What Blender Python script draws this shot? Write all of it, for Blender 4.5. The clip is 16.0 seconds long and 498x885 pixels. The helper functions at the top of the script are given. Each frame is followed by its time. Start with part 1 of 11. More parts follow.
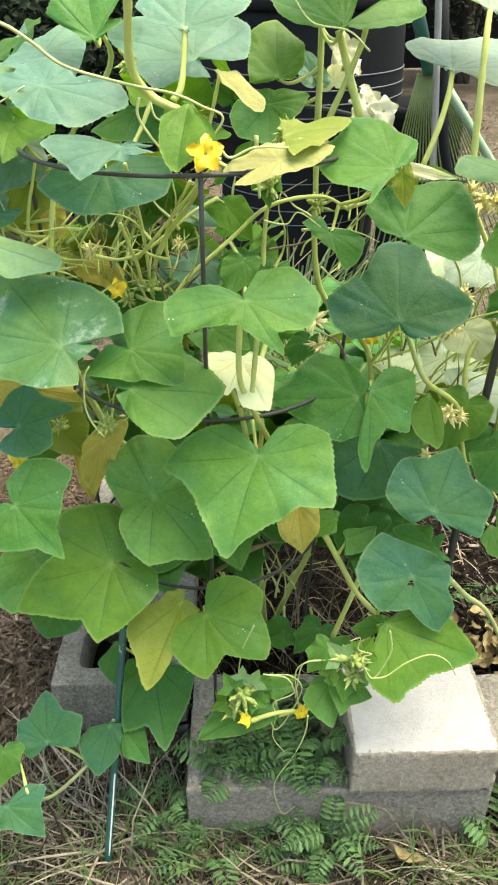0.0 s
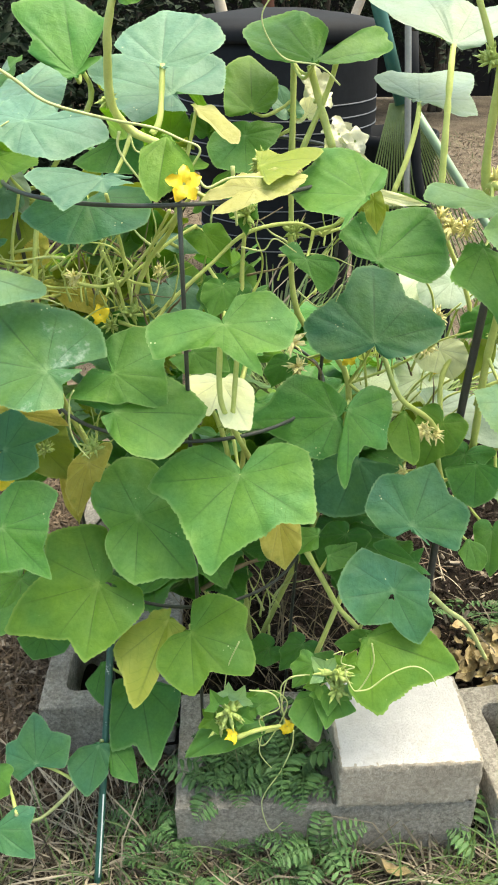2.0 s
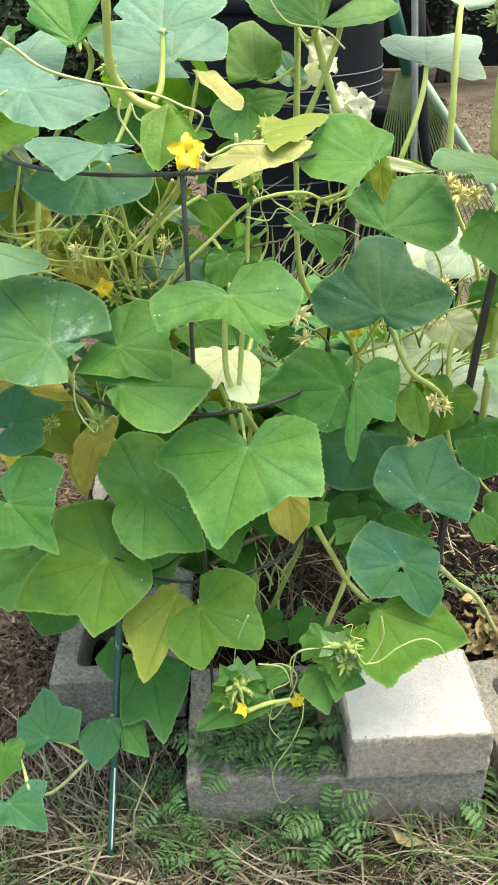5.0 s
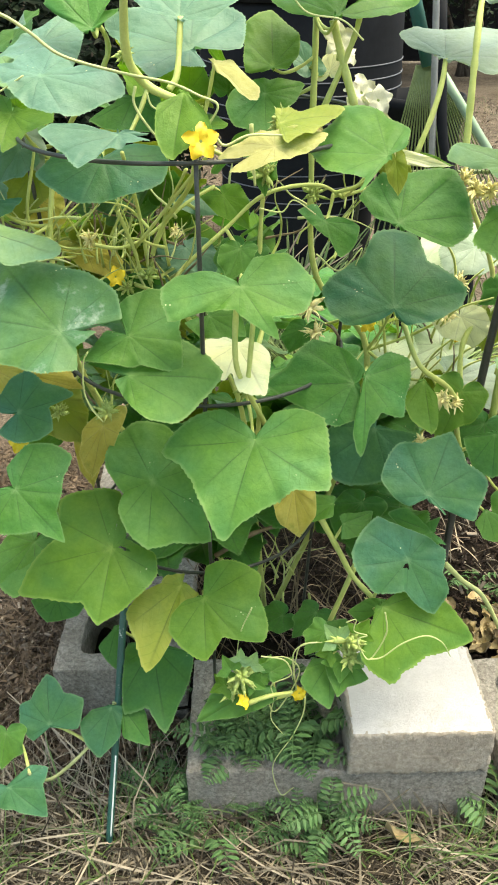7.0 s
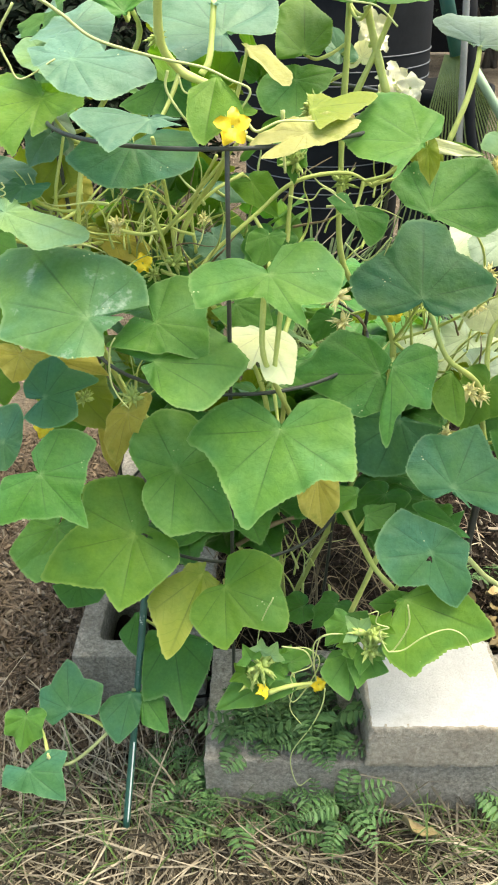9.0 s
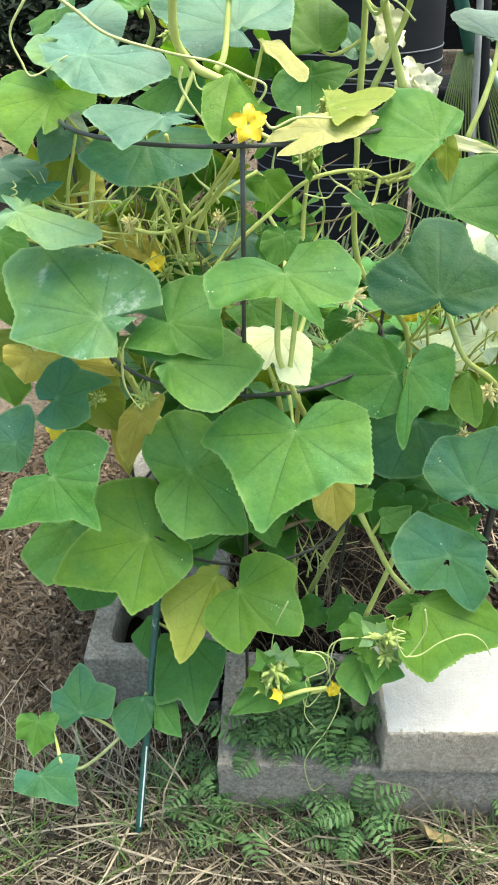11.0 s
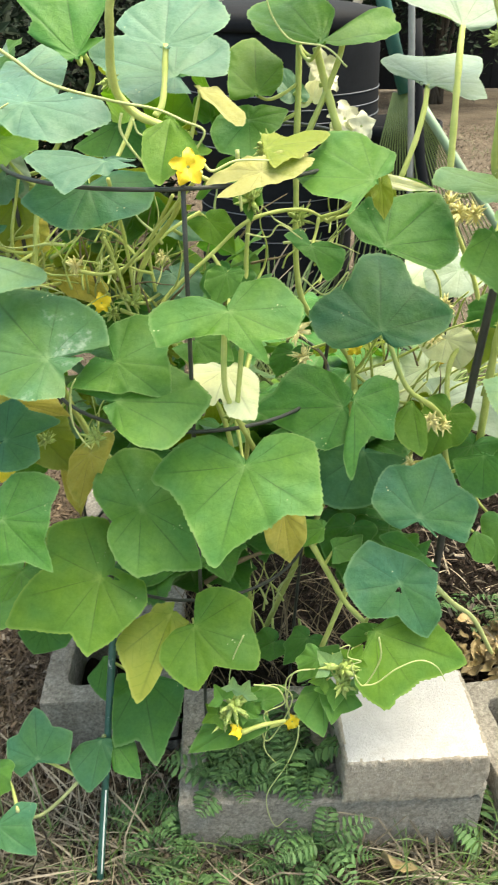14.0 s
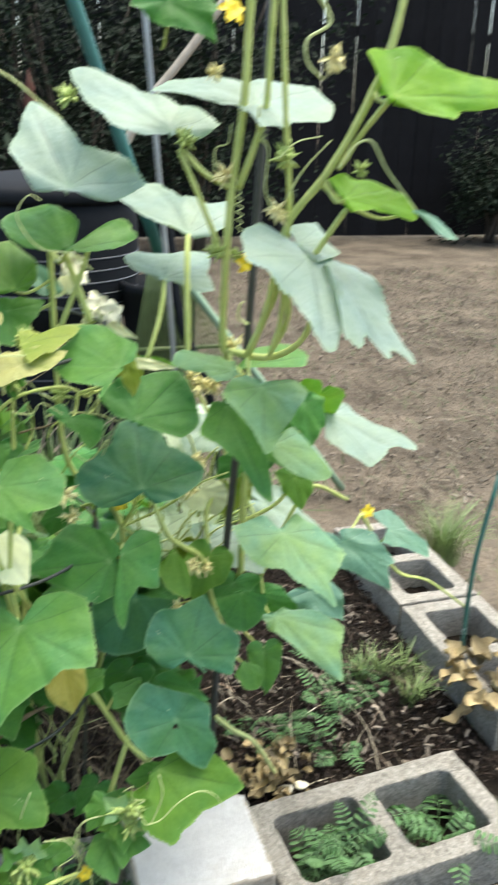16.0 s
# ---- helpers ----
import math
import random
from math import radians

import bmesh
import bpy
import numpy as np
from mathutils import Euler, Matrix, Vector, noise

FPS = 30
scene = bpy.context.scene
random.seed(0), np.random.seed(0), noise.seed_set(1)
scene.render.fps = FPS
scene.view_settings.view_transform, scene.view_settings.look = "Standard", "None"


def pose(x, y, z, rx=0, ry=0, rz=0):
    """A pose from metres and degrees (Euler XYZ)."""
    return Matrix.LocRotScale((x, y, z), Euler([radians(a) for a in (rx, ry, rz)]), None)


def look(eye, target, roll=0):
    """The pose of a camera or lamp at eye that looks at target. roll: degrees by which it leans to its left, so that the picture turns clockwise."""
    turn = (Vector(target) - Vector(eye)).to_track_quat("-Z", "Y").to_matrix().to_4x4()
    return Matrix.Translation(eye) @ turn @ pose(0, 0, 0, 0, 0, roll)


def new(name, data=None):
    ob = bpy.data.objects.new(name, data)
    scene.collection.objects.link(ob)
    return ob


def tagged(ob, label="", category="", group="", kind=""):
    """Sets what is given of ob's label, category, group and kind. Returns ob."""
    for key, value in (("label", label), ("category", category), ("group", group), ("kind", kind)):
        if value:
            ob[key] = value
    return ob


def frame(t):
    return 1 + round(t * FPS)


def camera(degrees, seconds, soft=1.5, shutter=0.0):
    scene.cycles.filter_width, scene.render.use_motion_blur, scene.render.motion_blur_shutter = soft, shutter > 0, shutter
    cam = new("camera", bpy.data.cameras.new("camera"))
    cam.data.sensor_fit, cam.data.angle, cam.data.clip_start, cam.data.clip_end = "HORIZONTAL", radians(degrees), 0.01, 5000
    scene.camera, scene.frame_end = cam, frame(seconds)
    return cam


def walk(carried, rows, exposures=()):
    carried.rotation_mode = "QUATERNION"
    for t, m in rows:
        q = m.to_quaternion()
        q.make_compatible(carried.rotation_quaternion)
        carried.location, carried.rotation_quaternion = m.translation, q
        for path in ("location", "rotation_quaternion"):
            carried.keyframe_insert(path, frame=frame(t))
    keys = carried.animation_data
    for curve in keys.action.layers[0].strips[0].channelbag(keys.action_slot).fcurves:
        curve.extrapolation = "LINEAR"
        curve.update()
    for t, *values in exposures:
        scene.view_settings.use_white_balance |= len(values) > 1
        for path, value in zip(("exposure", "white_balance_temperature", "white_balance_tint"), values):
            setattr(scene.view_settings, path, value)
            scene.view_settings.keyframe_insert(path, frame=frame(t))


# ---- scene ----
cam = camera(32.8, 16.0, soft=1.85, shutter=0.5)
PATH = [
    (0, (0.0000, 0.0000, 1.0800), (-0.0000, 1.7143, 0.0499), -0.00),
    (0.5, (0.0011, -0.0020, 1.0914), (0.0296, 1.7156, 0.0672), 0.24),
    (1, (0.0005, -0.0155, 1.0928), (0.0399, 1.7156, 0.0919), 0.10),
    (1.5, (-0.0018, -0.0264, 1.0889), (0.0365, 1.7217, 0.1179), -0.10),
    (2, (0.0021, -0.0250, 1.0868), (0.0414, 1.7191, 0.1087), -0.36),
    (2.5, (0.0016, -0.0199, 1.0854), (0.0467, 1.7177, 0.0961), -0.62),
    (3, (-0.0007, -0.0177, 1.0831), (0.0374, 1.7102, 0.0767), -1.02),
    (3.5, (0.0036, -0.0239, 1.0830), (0.0373, 1.7067, 0.0811), -1.08),
    (4, (0.0041, -0.0240, 1.0809), (0.0354, 1.7038, 0.0741), -1.18),
    (6.5, (0.0058, -0.0151, 1.0769), (-0.0055, 1.6948, 0.0395), -0.94),
    (7, (0.0070, -0.0185, 1.0774), (-0.0004, 1.6902, 0.0381), -0.32),
    (7.5, (0.0028, -0.0111, 1.0757), (-0.0101, 1.6940, 0.0304), -0.20),
    (8, (-0.0006, -0.0068, 1.0746), (-0.0230, 1.6943, 0.0232), -0.16),
    (8.5, (0.0068, -0.0123, 1.0729), (-0.0248, 1.6845, 0.0146), -0.08),
    (9, (-0.0024, -0.0169, 1.0728), (-0.0484, 1.6811, 0.0170), -0.00),
    (9.5, (-0.0063, -0.0071, 1.0653), (-0.0685, 1.6899, 0.0087), -0.14),
    (10, (-0.0111, 0.0010, 1.0692), (-0.0751, 1.6966, 0.0105), -0.28),
    (12.5, (-0.0045, -0.0154, 1.0675), (-0.0787, 1.6832, 0.0143), -0.60),
    (13, (-0.0032, -0.0161, 1.0678), (-0.0658, 1.6890, 0.0244), -1.08),
    (13.5, (0.0063, -0.0157, 1.0710), (-0.0105, 1.7035, 0.0493), -0.96),
    (14, (-0.0034, -0.0118, 1.0741), (0.0366, 1.7260, 0.0849), -0.40),
    (14.5, (-0.0003, -0.0122, 1.0776), (0.1169, 1.7395, 0.1195), 0.24),
    (15, (0.0008, -0.0238, 1.1034), (0.2077, 1.7591, 0.2211), 0.90),
    (15.5, (-0.0066, -0.0638, 1.1309), (0.3170, 1.7340, 0.3165), 1.90),
    (16, (0.0188, -0.1000, 1.1541), (0.5509, 1.6909, 0.4403), 1.78),
]
walk(cam, [(t, look(eye, target, roll)) for t, eye, target, roll in PATH], [(0.0, 1.68, 7950, 1.5), (3.0, 1.65, 7850, 1.5), (4.0, 1.63, 7500, 0), (6.5, 1.66, 8000, 1.5), (9.0, 1.73, 8000, 1.5), (9.5, 1.74, 8000, 1.5), (10.0, 1.72, 7150, 0), (12.5, 1.77, 8050, 1.5), (13.0, 1.75, 8300, 1.5), (14.0, 1.69, 8150, 1.5), (14.5, 1.69, 8450, 1.5), (15.0, 1.67, 8450, 1.5), (15.5, 1.52, 6900, 3), (16.0, 1.45, 6800, 3)])

# ---- sky and sun: bright, hazy daylight from high above ----
SUN_UP, SUN_ROUND = 74.0, 75.0
world = bpy.data.worlds.new("sky")
scene.world = world
world.use_nodes = True
sky = world.node_tree.nodes.new("ShaderNodeTexSky")
sky.sky_type, sky.sun_disc = "NISHITA", False
sky.sun_elevation, sky.sun_rotation = radians(SUN_UP), radians(SUN_ROUND)
sky.air_density, sky.dust_density, sky.ozone_density = 1.0, 3.0, 0.8
world.node_tree.links.new(sky.outputs[0], world.node_tree.nodes["Background"].inputs[0])
world.node_tree.nodes["Background"].inputs[1].default_value = 0.15
sun_data = bpy.data.lights.new("sun", "SUN")
sun_data.energy, sun_data.angle, sun_data.color = 2.2, radians(55), (1.0, 0.96, 0.88)
sun = new("sun", sun_data)
sun.matrix_world = look((1.38, 1.27, 5.6), (0.0, 0.9, 0.6))


# ---- materials ----
def material(name, rough=0.7):
    m = bpy.data.materials.new(name)
    m.use_nodes = True
    b = m.node_tree.nodes["Principled BSDF"]
    b.inputs["Roughness"].default_value = rough
    return m, m.node_tree.nodes, m.node_tree.links, b


def ramp(nodes, links, source, stops):
    r = nodes.new("ShaderNodeValToRGB")
    while len(r.color_ramp.elements) < len(stops):
        r.color_ramp.elements.new(0.5)
    for e, (p, c) in zip(r.color_ramp.elements, stops):
        e.position, e.color = p, (*c, 1)
    links.new(source, r.inputs[0])
    return r.outputs[0]


def grain(nodes, links, scale, detail=6, rough=0.6, coords="Object"):
    c = nodes.new("ShaderNodeTexCoord")
    n = nodes.new("ShaderNodeTexNoise")
    n.inputs["Scale"].default_value, n.inputs["Detail"].default_value, n.inputs["Roughness"].default_value = scale, detail, rough
    links.new(c.outputs[coords], n.inputs["Vector"])
    return n.outputs["Fac"]


def mixed(nodes, links, fac, a, b, blend="MIX"):
    m = nodes.new("ShaderNodeMix")
    m.data_type, m.blend_type = "RGBA", blend
    for source, socket in ((fac, m.inputs[0]), (a, m.inputs[6]), (b, m.inputs[7])):
        if isinstance(source, (int, float)):
            socket.default_value = source
        elif isinstance(source, tuple):
            socket.default_value = (*source, 1)
        else:
            links.new(source, socket)
    return m.outputs[2]


def bump(nodes, links, height, b, strength, distance):
    n = nodes.new("ShaderNodeBump")
    n.inputs["Strength"].default_value, n.inputs["Distance"].default_value = strength, distance
    links.new(height, n.inputs["Height"])
    links.new(n.outputs[0], b.inputs["Normal"])


def surface(name, dark, light, scale, rough=0.7, strength=0.4, distance=0.002, fine=None, metal=0.0, vary=0.0, coords="Object", pieces=0.0):
    """Two scales of colour grain with a relief of the finer one; vary: lighter and darker from object to object."""
    m, nodes, links, b = material(name, rough)
    large = grain(nodes, links, scale, 5, 0.6, coords)
    small = grain(nodes, links, fine or scale * 9, 4, 0.7, coords)
    c = ramp(nodes, links, large, [(0.3, dark), (0.7, light)])
    c = mixed(nodes, links, 0.35, c, ramp(nodes, links, small, [(0.3, dark), (0.7, light)]))
    if vary:
        o = nodes.new("ShaderNodeObjectInfo")
        g = ramp(nodes, links, o.outputs["Random"], [(0.0, (1 - vary,) * 3), (1.0, (1.0,) * 3)])
        c = mixed(nodes, links, 1.0, c, g, "MULTIPLY")
    if pieces:
        o = nodes.new("ShaderNodeNewGeometry")
        g = ramp(nodes, links, o.outputs["Random Per Island"], [(0.0, (1 - pieces,) * 3), (1.0, (1.0 + pieces * 0.6,) * 3)])
        c = mixed(nodes, links, 1.0, c, g, "MULTIPLY")
    links.new(c, b.inputs["Base Color"])
    b.inputs["Metallic"].default_value = metal
    bump(nodes, links, small, b, strength, distance)
    return m


def concrete(name, dark, light, stain, scale, speckle=0.72):
    """Cast concrete: blotches, stains, sand grain, and pits of several sizes."""
    m, nodes, links, b = material(name, 0.93)
    c = ramp(nodes, links, grain(nodes, links, scale, 6, 0.65), [(0.28, dark), (0.72, light)])
    c = mixed(nodes, links, 0.2 + 0.7 * speckle, c, ramp(nodes, links, grain(nodes, links, 150, 5, 0.85), [(0.40, dark), (0.60, light)]))
    chips = nodes.new("ShaderNodeTexVoronoi")
    chips.inputs["Scale"].default_value = 260
    tc = nodes.new("ShaderNodeTexCoord")
    links.new(tc.outputs["Object"], chips.inputs["Vector"])
    stone = ramp(nodes, links, chips.outputs["Color"], [(0.0, (0.62, 0.60, 0.56)), (0.55, (1, 1, 1)), (1.0, (1.22, 1.2, 1.16))])
    c = mixed(nodes, links, speckle, c, stone, "MULTIPLY")
    s = ramp(nodes, links, grain(nodes, links, 7, 7, 0.72), [(0.52, (0, 0, 0)), (0.72, (0.7, 0.7, 0.7))])
    c = mixed(nodes, links, s, c, stain)
    hole = ramp(nodes, links, grain(nodes, links, 120, 5, 0.8), [(0.24 + 0.1 * speckle, (0, 0, 0)), (0.31 + 0.1 * speckle, (1, 1, 1))])
    c = mixed(nodes, links, 1.0, c, ramp(nodes, links, hole, [(0.0, (0.62, 0.60, 0.56)), (1.0, (1, 1, 1))]), "MULTIPLY")
    o = nodes.new("ShaderNodeObjectInfo")
    c = mixed(nodes, links, 1.0, c, ramp(nodes, links, o.outputs["Random"], [(0.0, (0.86, 0.86, 0.86)), (1.0, (1, 1, 1))]), "MULTIPLY")
    links.new(c, b.inputs["Base Color"])
    h = mixed(nodes, links, 0.6, hole, grain(nodes, links, 170, 5, 0.85))
    bump(nodes, links, h, b, 1.0, 0.006)
    return m


def leaf_material(name, base, light, vein, through_colour, gloss=0.48, edge=None, patch=None, see=0.28, down=0.15, cover=0.50):
    """Leaf skin: blotched blade, pale veins from the mesh's own vein weight, a waxy gloss, and light that passes through."""
    m, nodes, links, b = material(name, gloss)
    blotch = grain(nodes, links, 26, 5, 0.65)
    fine = grain(nodes, links, 260, 3, 0.6)
    c = ramp(nodes, links, blotch, [(0.28, base), (0.72, light)])
    c = mixed(nodes, links, 0.25, c, ramp(nodes, links, fine, [(0.35, base), (0.65, light)]))
    drift = ramp(nodes, links, grain(nodes, links, 16, 2, 0.5), [(0.36, (1.12, 1.05, 0.66)), (0.5, (1, 1, 1)), (0.64, (0.74, 0.92, 1.28))])
    c = mixed(nodes, links, 0.75 if base[1] > 1.8 * base[2] and base[1] > 1.5 * base[0] else 0.2, c, drift, "MULTIPLY")
    a = nodes.new("ShaderNodeAttribute")
    a.attribute_name = "rim"
    if edge:
        e = ramp(nodes, links, a.outputs["Fac"], [(0.45, (0, 0, 0)), (1.0, (1, 1, 1))])
        c = mixed(nodes, links, e, c, edge)
    if patch:
        p = ramp(nodes, links, grain(nodes, links, 14, 6, 0.7), [(cover, (0, 0, 0)), (cover + 0.13, (1, 1, 1))])
        c = mixed(nodes, links, p, c, patch)
    o = nodes.new("ShaderNodeObjectInfo")
    c = mixed(nodes, links, 1.0, c, ramp(nodes, links, o.outputs["Random"], [(0.0, (0.78, 0.82, 0.78)), (1.0, (1.0, 1.0, 1.0))]), "MULTIPLY")
    v = nodes.new("ShaderNodeAttribute")
    v.attribute_name = "vein"
    thin = nodes.new("ShaderNodeMath")
    thin.operation = "MULTIPLY"
    thin.inputs[1].default_value = 0.6
    links.new(v.outputs["Fac"], thin.inputs[0])
    c = mixed(nodes, links, thin.outputs[0], c, vein)
    side_vein = nodes.new("ShaderNodeAttribute")
    side_vein.attribute_name = "pinna"
    part_of = nodes.new("ShaderNodeMath")
    part_of.operation = "FRACT"
    wander = nodes.new("ShaderNodeMath")
    wander.operation = "MULTIPLY_ADD"
    wander.inputs[1].default_value = 0.9
    links.new(grain(nodes, links, 45, 2), wander.inputs[0])
    links.new(side_vein.outputs["Fac"], wander.inputs[2])
    links.new(wander.outputs[0], part_of.inputs[0])
    rib = ramp(nodes, links, part_of.outputs[0], [(0.0, (1, 1, 1)), (0.09, (0, 0, 0)), (0.91, (0, 0, 0)), (1.0, (1, 1, 1))])
    c = mixed(nodes, links, mixed(nodes, links, 1.0, rib, (0.42, 0.42, 0.42), "MULTIPLY"), c, base)
    # the groove's shade put into the colour: a darker line out along each main vein
    line = nodes.new("ShaderNodeAttribute")
    line.attribute_name = "crease"
    weak = nodes.new("ShaderNodeMath")
    weak.operation = "MULTIPLY"
    weak.inputs[1].default_value = 0.82
    links.new(line.outputs["Fac"], weak.inputs[0])
    c = mixed(nodes, links, weak.outputs[0], c, tuple(v * 0.4 for v in base))
    # the paler, thinner margin with its teeth
    margin = ramp(nodes, links, a.outputs["Fac"], [(0.95, (0, 0, 0)), (1.0, (0.6, 0.6, 0.6))])
    c = mixed(nodes, links, margin, c, vein)
    # small chewed and bleached specks
    spots = nodes.new("ShaderNodeTexVoronoi")
    spots.inputs["Scale"].default_value = 190
    tc = nodes.new("ShaderNodeTexCoord")
    links.new(tc.outputs["Object"], spots.inputs["Vector"])
    s = ramp(nodes, links, spots.outputs["Distance"], [(0.13, (1, 1, 1)), (0.19, (0, 0, 0))])
    gate = ramp(nodes, links, grain(nodes, links, 18, 2), [(0.63, (0, 0, 0)), (0.69, (1, 1, 1))])
    s = mixed(nodes, links, 1.0, s, gate, "MULTIPLY")
    c = mixed(nodes, links, s, c, (0.62, 0.66, 0.42))
    links.new(c, b.inputs["Base Color"])
    b.inputs["Specular IOR Level"].default_value = 0.28
    b.inputs["Sheen Weight"].default_value = down
    b.inputs["Sheen Roughness"].default_value = 0.45
    b.inputs["Sheen Tint"].default_value = (0.9, 1.0, 0.98, 1)
    blister = nodes.new("ShaderNodeTexVoronoi")
    blister.feature = "SMOOTH_F1"
    blister.inputs["Scale"].default_value = 105
    links.new(tc.outputs["Object"], blister.inputs["Vector"])
    relief = mixed(nodes, links, 0.10, blister.outputs["Distance"], mixed(nodes, links, 1.0, rib, (1.0, 1.0, 1.0), "DIFFERENCE"))
    bump(nodes, links, mixed(nodes, links, 0.4, relief, fine), b, 0.55, 0.0026)
    t = nodes.new("ShaderNodeBsdfTranslucent")
    tint = mixed(nodes, links, 1.0, c, through_colour, "MULTIPLY")
    links.new(tint, t.inputs["Color"])
    mix = nodes.new("ShaderNodeMixShader")
    mix.inputs[0].default_value = see
    links.new(b.outputs[0], mix.inputs[1])
    links.new(t.outputs[0], mix.inputs[2])
    links.new(mix.outputs[0], nodes["Material Output"].inputs["Surface"])
    return m


THROUGH = (1.3, 1.45, 0.6)
GREEN = leaf_material("leaf_green", (0.070, 0.197, 0.036), (0.135, 0.308, 0.071), (0.22, 0.36, 0.13), THROUGH, 0.5, see=0.30, down=0.05)
MATURE = leaf_material("leaf_mature", (0.040, 0.146, 0.027), (0.080, 0.242, 0.050), (0.17, 0.30, 0.12), THROUGH, 0.5, down=0.05)
# Blue-green leaf with the sky's blue sheen partly put into its colour.
GLAUCOUS_SHEEN = leaf_material("leaf_glaucous_sheen", (0.088, 0.205, 0.140), (0.168, 0.318, 0.236), (0.22, 0.38, 0.24), THROUGH, 0.44, down=0.15)
LIME = leaf_material("leaf_young", (0.082, 0.196, 0.022), (0.143, 0.286, 0.042), (0.24, 0.37, 0.09), THROUGH, 0.5, see=0.30, down=0.03)
# Lit copy of LIME: light coming through the blade is put into the colour.
BRIGHT = leaf_material("leaf_sunlit_young", (0.125, 0.290, 0.010), (0.200, 0.385, 0.020), (0.30, 0.44, 0.07), THROUGH, 0.5, see=0.34, down=0.0)
YELLOWING = leaf_material("leaf_yellowing", (0.140, 0.215, 0.024), (0.255, 0.310, 0.048), (0.36, 0.40, 0.11), THROUGH, 0.5, edge=(0.26, 0.30, 0.05), down=0.05)
YELLOW = leaf_material("leaf_yellow", (0.460, 0.390, 0.070), (0.620, 0.540, 0.160), (0.58, 0.52, 0.20), (1.5, 1.5, 1.0), 0.68, patch=(0.26, 0.30, 0.06), down=0.05)
# Cream leaf raised towards white: sunlight through it is in the colour.
CREAM = leaf_material("leaf_sunlit_cream", (0.840, 0.840, 0.500), (0.920, 0.915, 0.650), (0.66, 0.70, 0.42), (1.1, 1.1, 0.95), 0.6, see=0.25)
WILTED = leaf_material("leaf_wilted", (0.400, 0.380, 0.130), (0.545, 0.515, 0.250), (0.54, 0.50, 0.24), (1.3, 1.3, 1.0), 0.65, patch=(0.26, 0.30, 0.06), down=0.05)
# Sunlight on these leaves is put into a near-white green.
PALE = leaf_material("leaf_sunlit_pale", (0.520, 0.600, 0.450), (0.660, 0.730, 0.580), (0.50, 0.60, 0.40), THROUGH, 0.5, down=0.2)
# Upturned leaves: the sky's white gloss is put into a paler base colour.
SKY_SILVER = leaf_material("leaf_sky_silver", (0.225, 0.305, 0.250), (0.335, 0.420, 0.365), (0.30, 0.42, 0.28), THROUGH, 0.42, down=0.3)
MILDEW = leaf_material("leaf_mildewed", (0.075, 0.185, 0.062), (0.135, 0.285, 0.110), (0.24, 0.38, 0.18), THROUGH, 0.4, patch=(0.44, 0.53, 0.47), cover=0.57, down=0.08)
FRESH = leaf_material("leaf_fresh", (0.150, 0.285, 0.125), (0.245, 0.400, 0.205), (0.26, 0.40, 0.19), THROUGH, 0.5, down=0.15)
DUSKY = leaf_material("leaf_dusky", (0.038, 0.136, 0.060), (0.072, 0.214, 0.100), (0.16, 0.30, 0.15), THROUGH, 0.5, down=0.02)
STEM = surface("stem_skin", (0.36, 0.44, 0.11), (0.56, 0.61, 0.21), 60, 0.55, 0.4, 0.0008)
DULL_STEM = surface("dull_stem_skin", (0.17, 0.22, 0.09), (0.30, 0.34, 0.17), 60, 0.6, 0.4, 0.0008)
TENDRIL = surface("tendril_skin", (0.40, 0.46, 0.17), (0.56, 0.62, 0.28), 90, 0.5, 0.2, 0.0005)
OLD_STEM = surface("dry_stem_skin", (0.10, 0.075, 0.045), (0.26, 0.20, 0.12), 70, 0.8, 0.5, 0.001)
PETAL = surface("yellow_petal", (0.80, 0.55, 0.02), (0.92, 0.72, 0.05), 120, 0.5, 0.2, 0.0005)
BLOSSOM = surface("cream_petal", (0.74, 0.70, 0.52), (0.88, 0.85, 0.72), 120, 0.6, 0.4, 0.0008)
FADED = surface("faded_petal", (0.72, 0.63, 0.24), (0.86, 0.80, 0.46), 120, 0.6, 0.3, 0.0006)
BUD = surface("bud_skin", (0.26, 0.36, 0.08), (0.44, 0.53, 0.18), 150, 0.55, 0.3, 0.0006)
CONCRETE = concrete("grey_concrete", (0.172, 0.158, 0.135), (0.455, 0.425, 0.375), (0.095, 0.076, 0.053), 22)
PALE_CONCRETE = concrete("pale_concrete", (0.50, 0.49, 0.485), (0.69, 0.68, 0.675), (0.40, 0.36, 0.30), 16, 0.05)
# Paver's sides: tan rough concrete with their shade put into the colour.
TAN_SHADE_CONCRETE = concrete("tan_shade_concrete", (0.30, 0.265, 0.215), (0.52, 0.475, 0.405), (0.20, 0.16, 0.115), 26, 0.6)
# Soil taken near black: shade under vines and in cells is in the colour.
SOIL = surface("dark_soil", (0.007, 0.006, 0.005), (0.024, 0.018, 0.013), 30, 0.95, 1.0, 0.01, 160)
BARK_CHIP = surface("brown_bark_chip", (0.040, 0.029, 0.021), (0.19, 0.145, 0.105), 18, 0.9, 0.6, 0.002, pieces=0.6)
LITTER = surface("pale_litter", (0.10, 0.078, 0.058), (0.34, 0.285, 0.225), 18, 0.9, 0.5, 0.002, pieces=0.6)
# Darkened so the chips carry the shade under the vines.
CHIP = surface("mulch_chip", (0.005, 0.004, 0.003), (0.050, 0.035, 0.027), 18, 0.6, 0.6, 0.002, pieces=0.8)
YARD = surface("dry_yard", (0.030, 0.025, 0.019), (0.25, 0.205, 0.158), 2.6, 0.95, 1.0, 0.03, 38)
SHADE_STRAND = surface("shade_dark_strand", (0.012, 0.009, 0.005), (0.055, 0.042, 0.026), 20, 0.95, 0.6, 0.002, pieces=0.6)
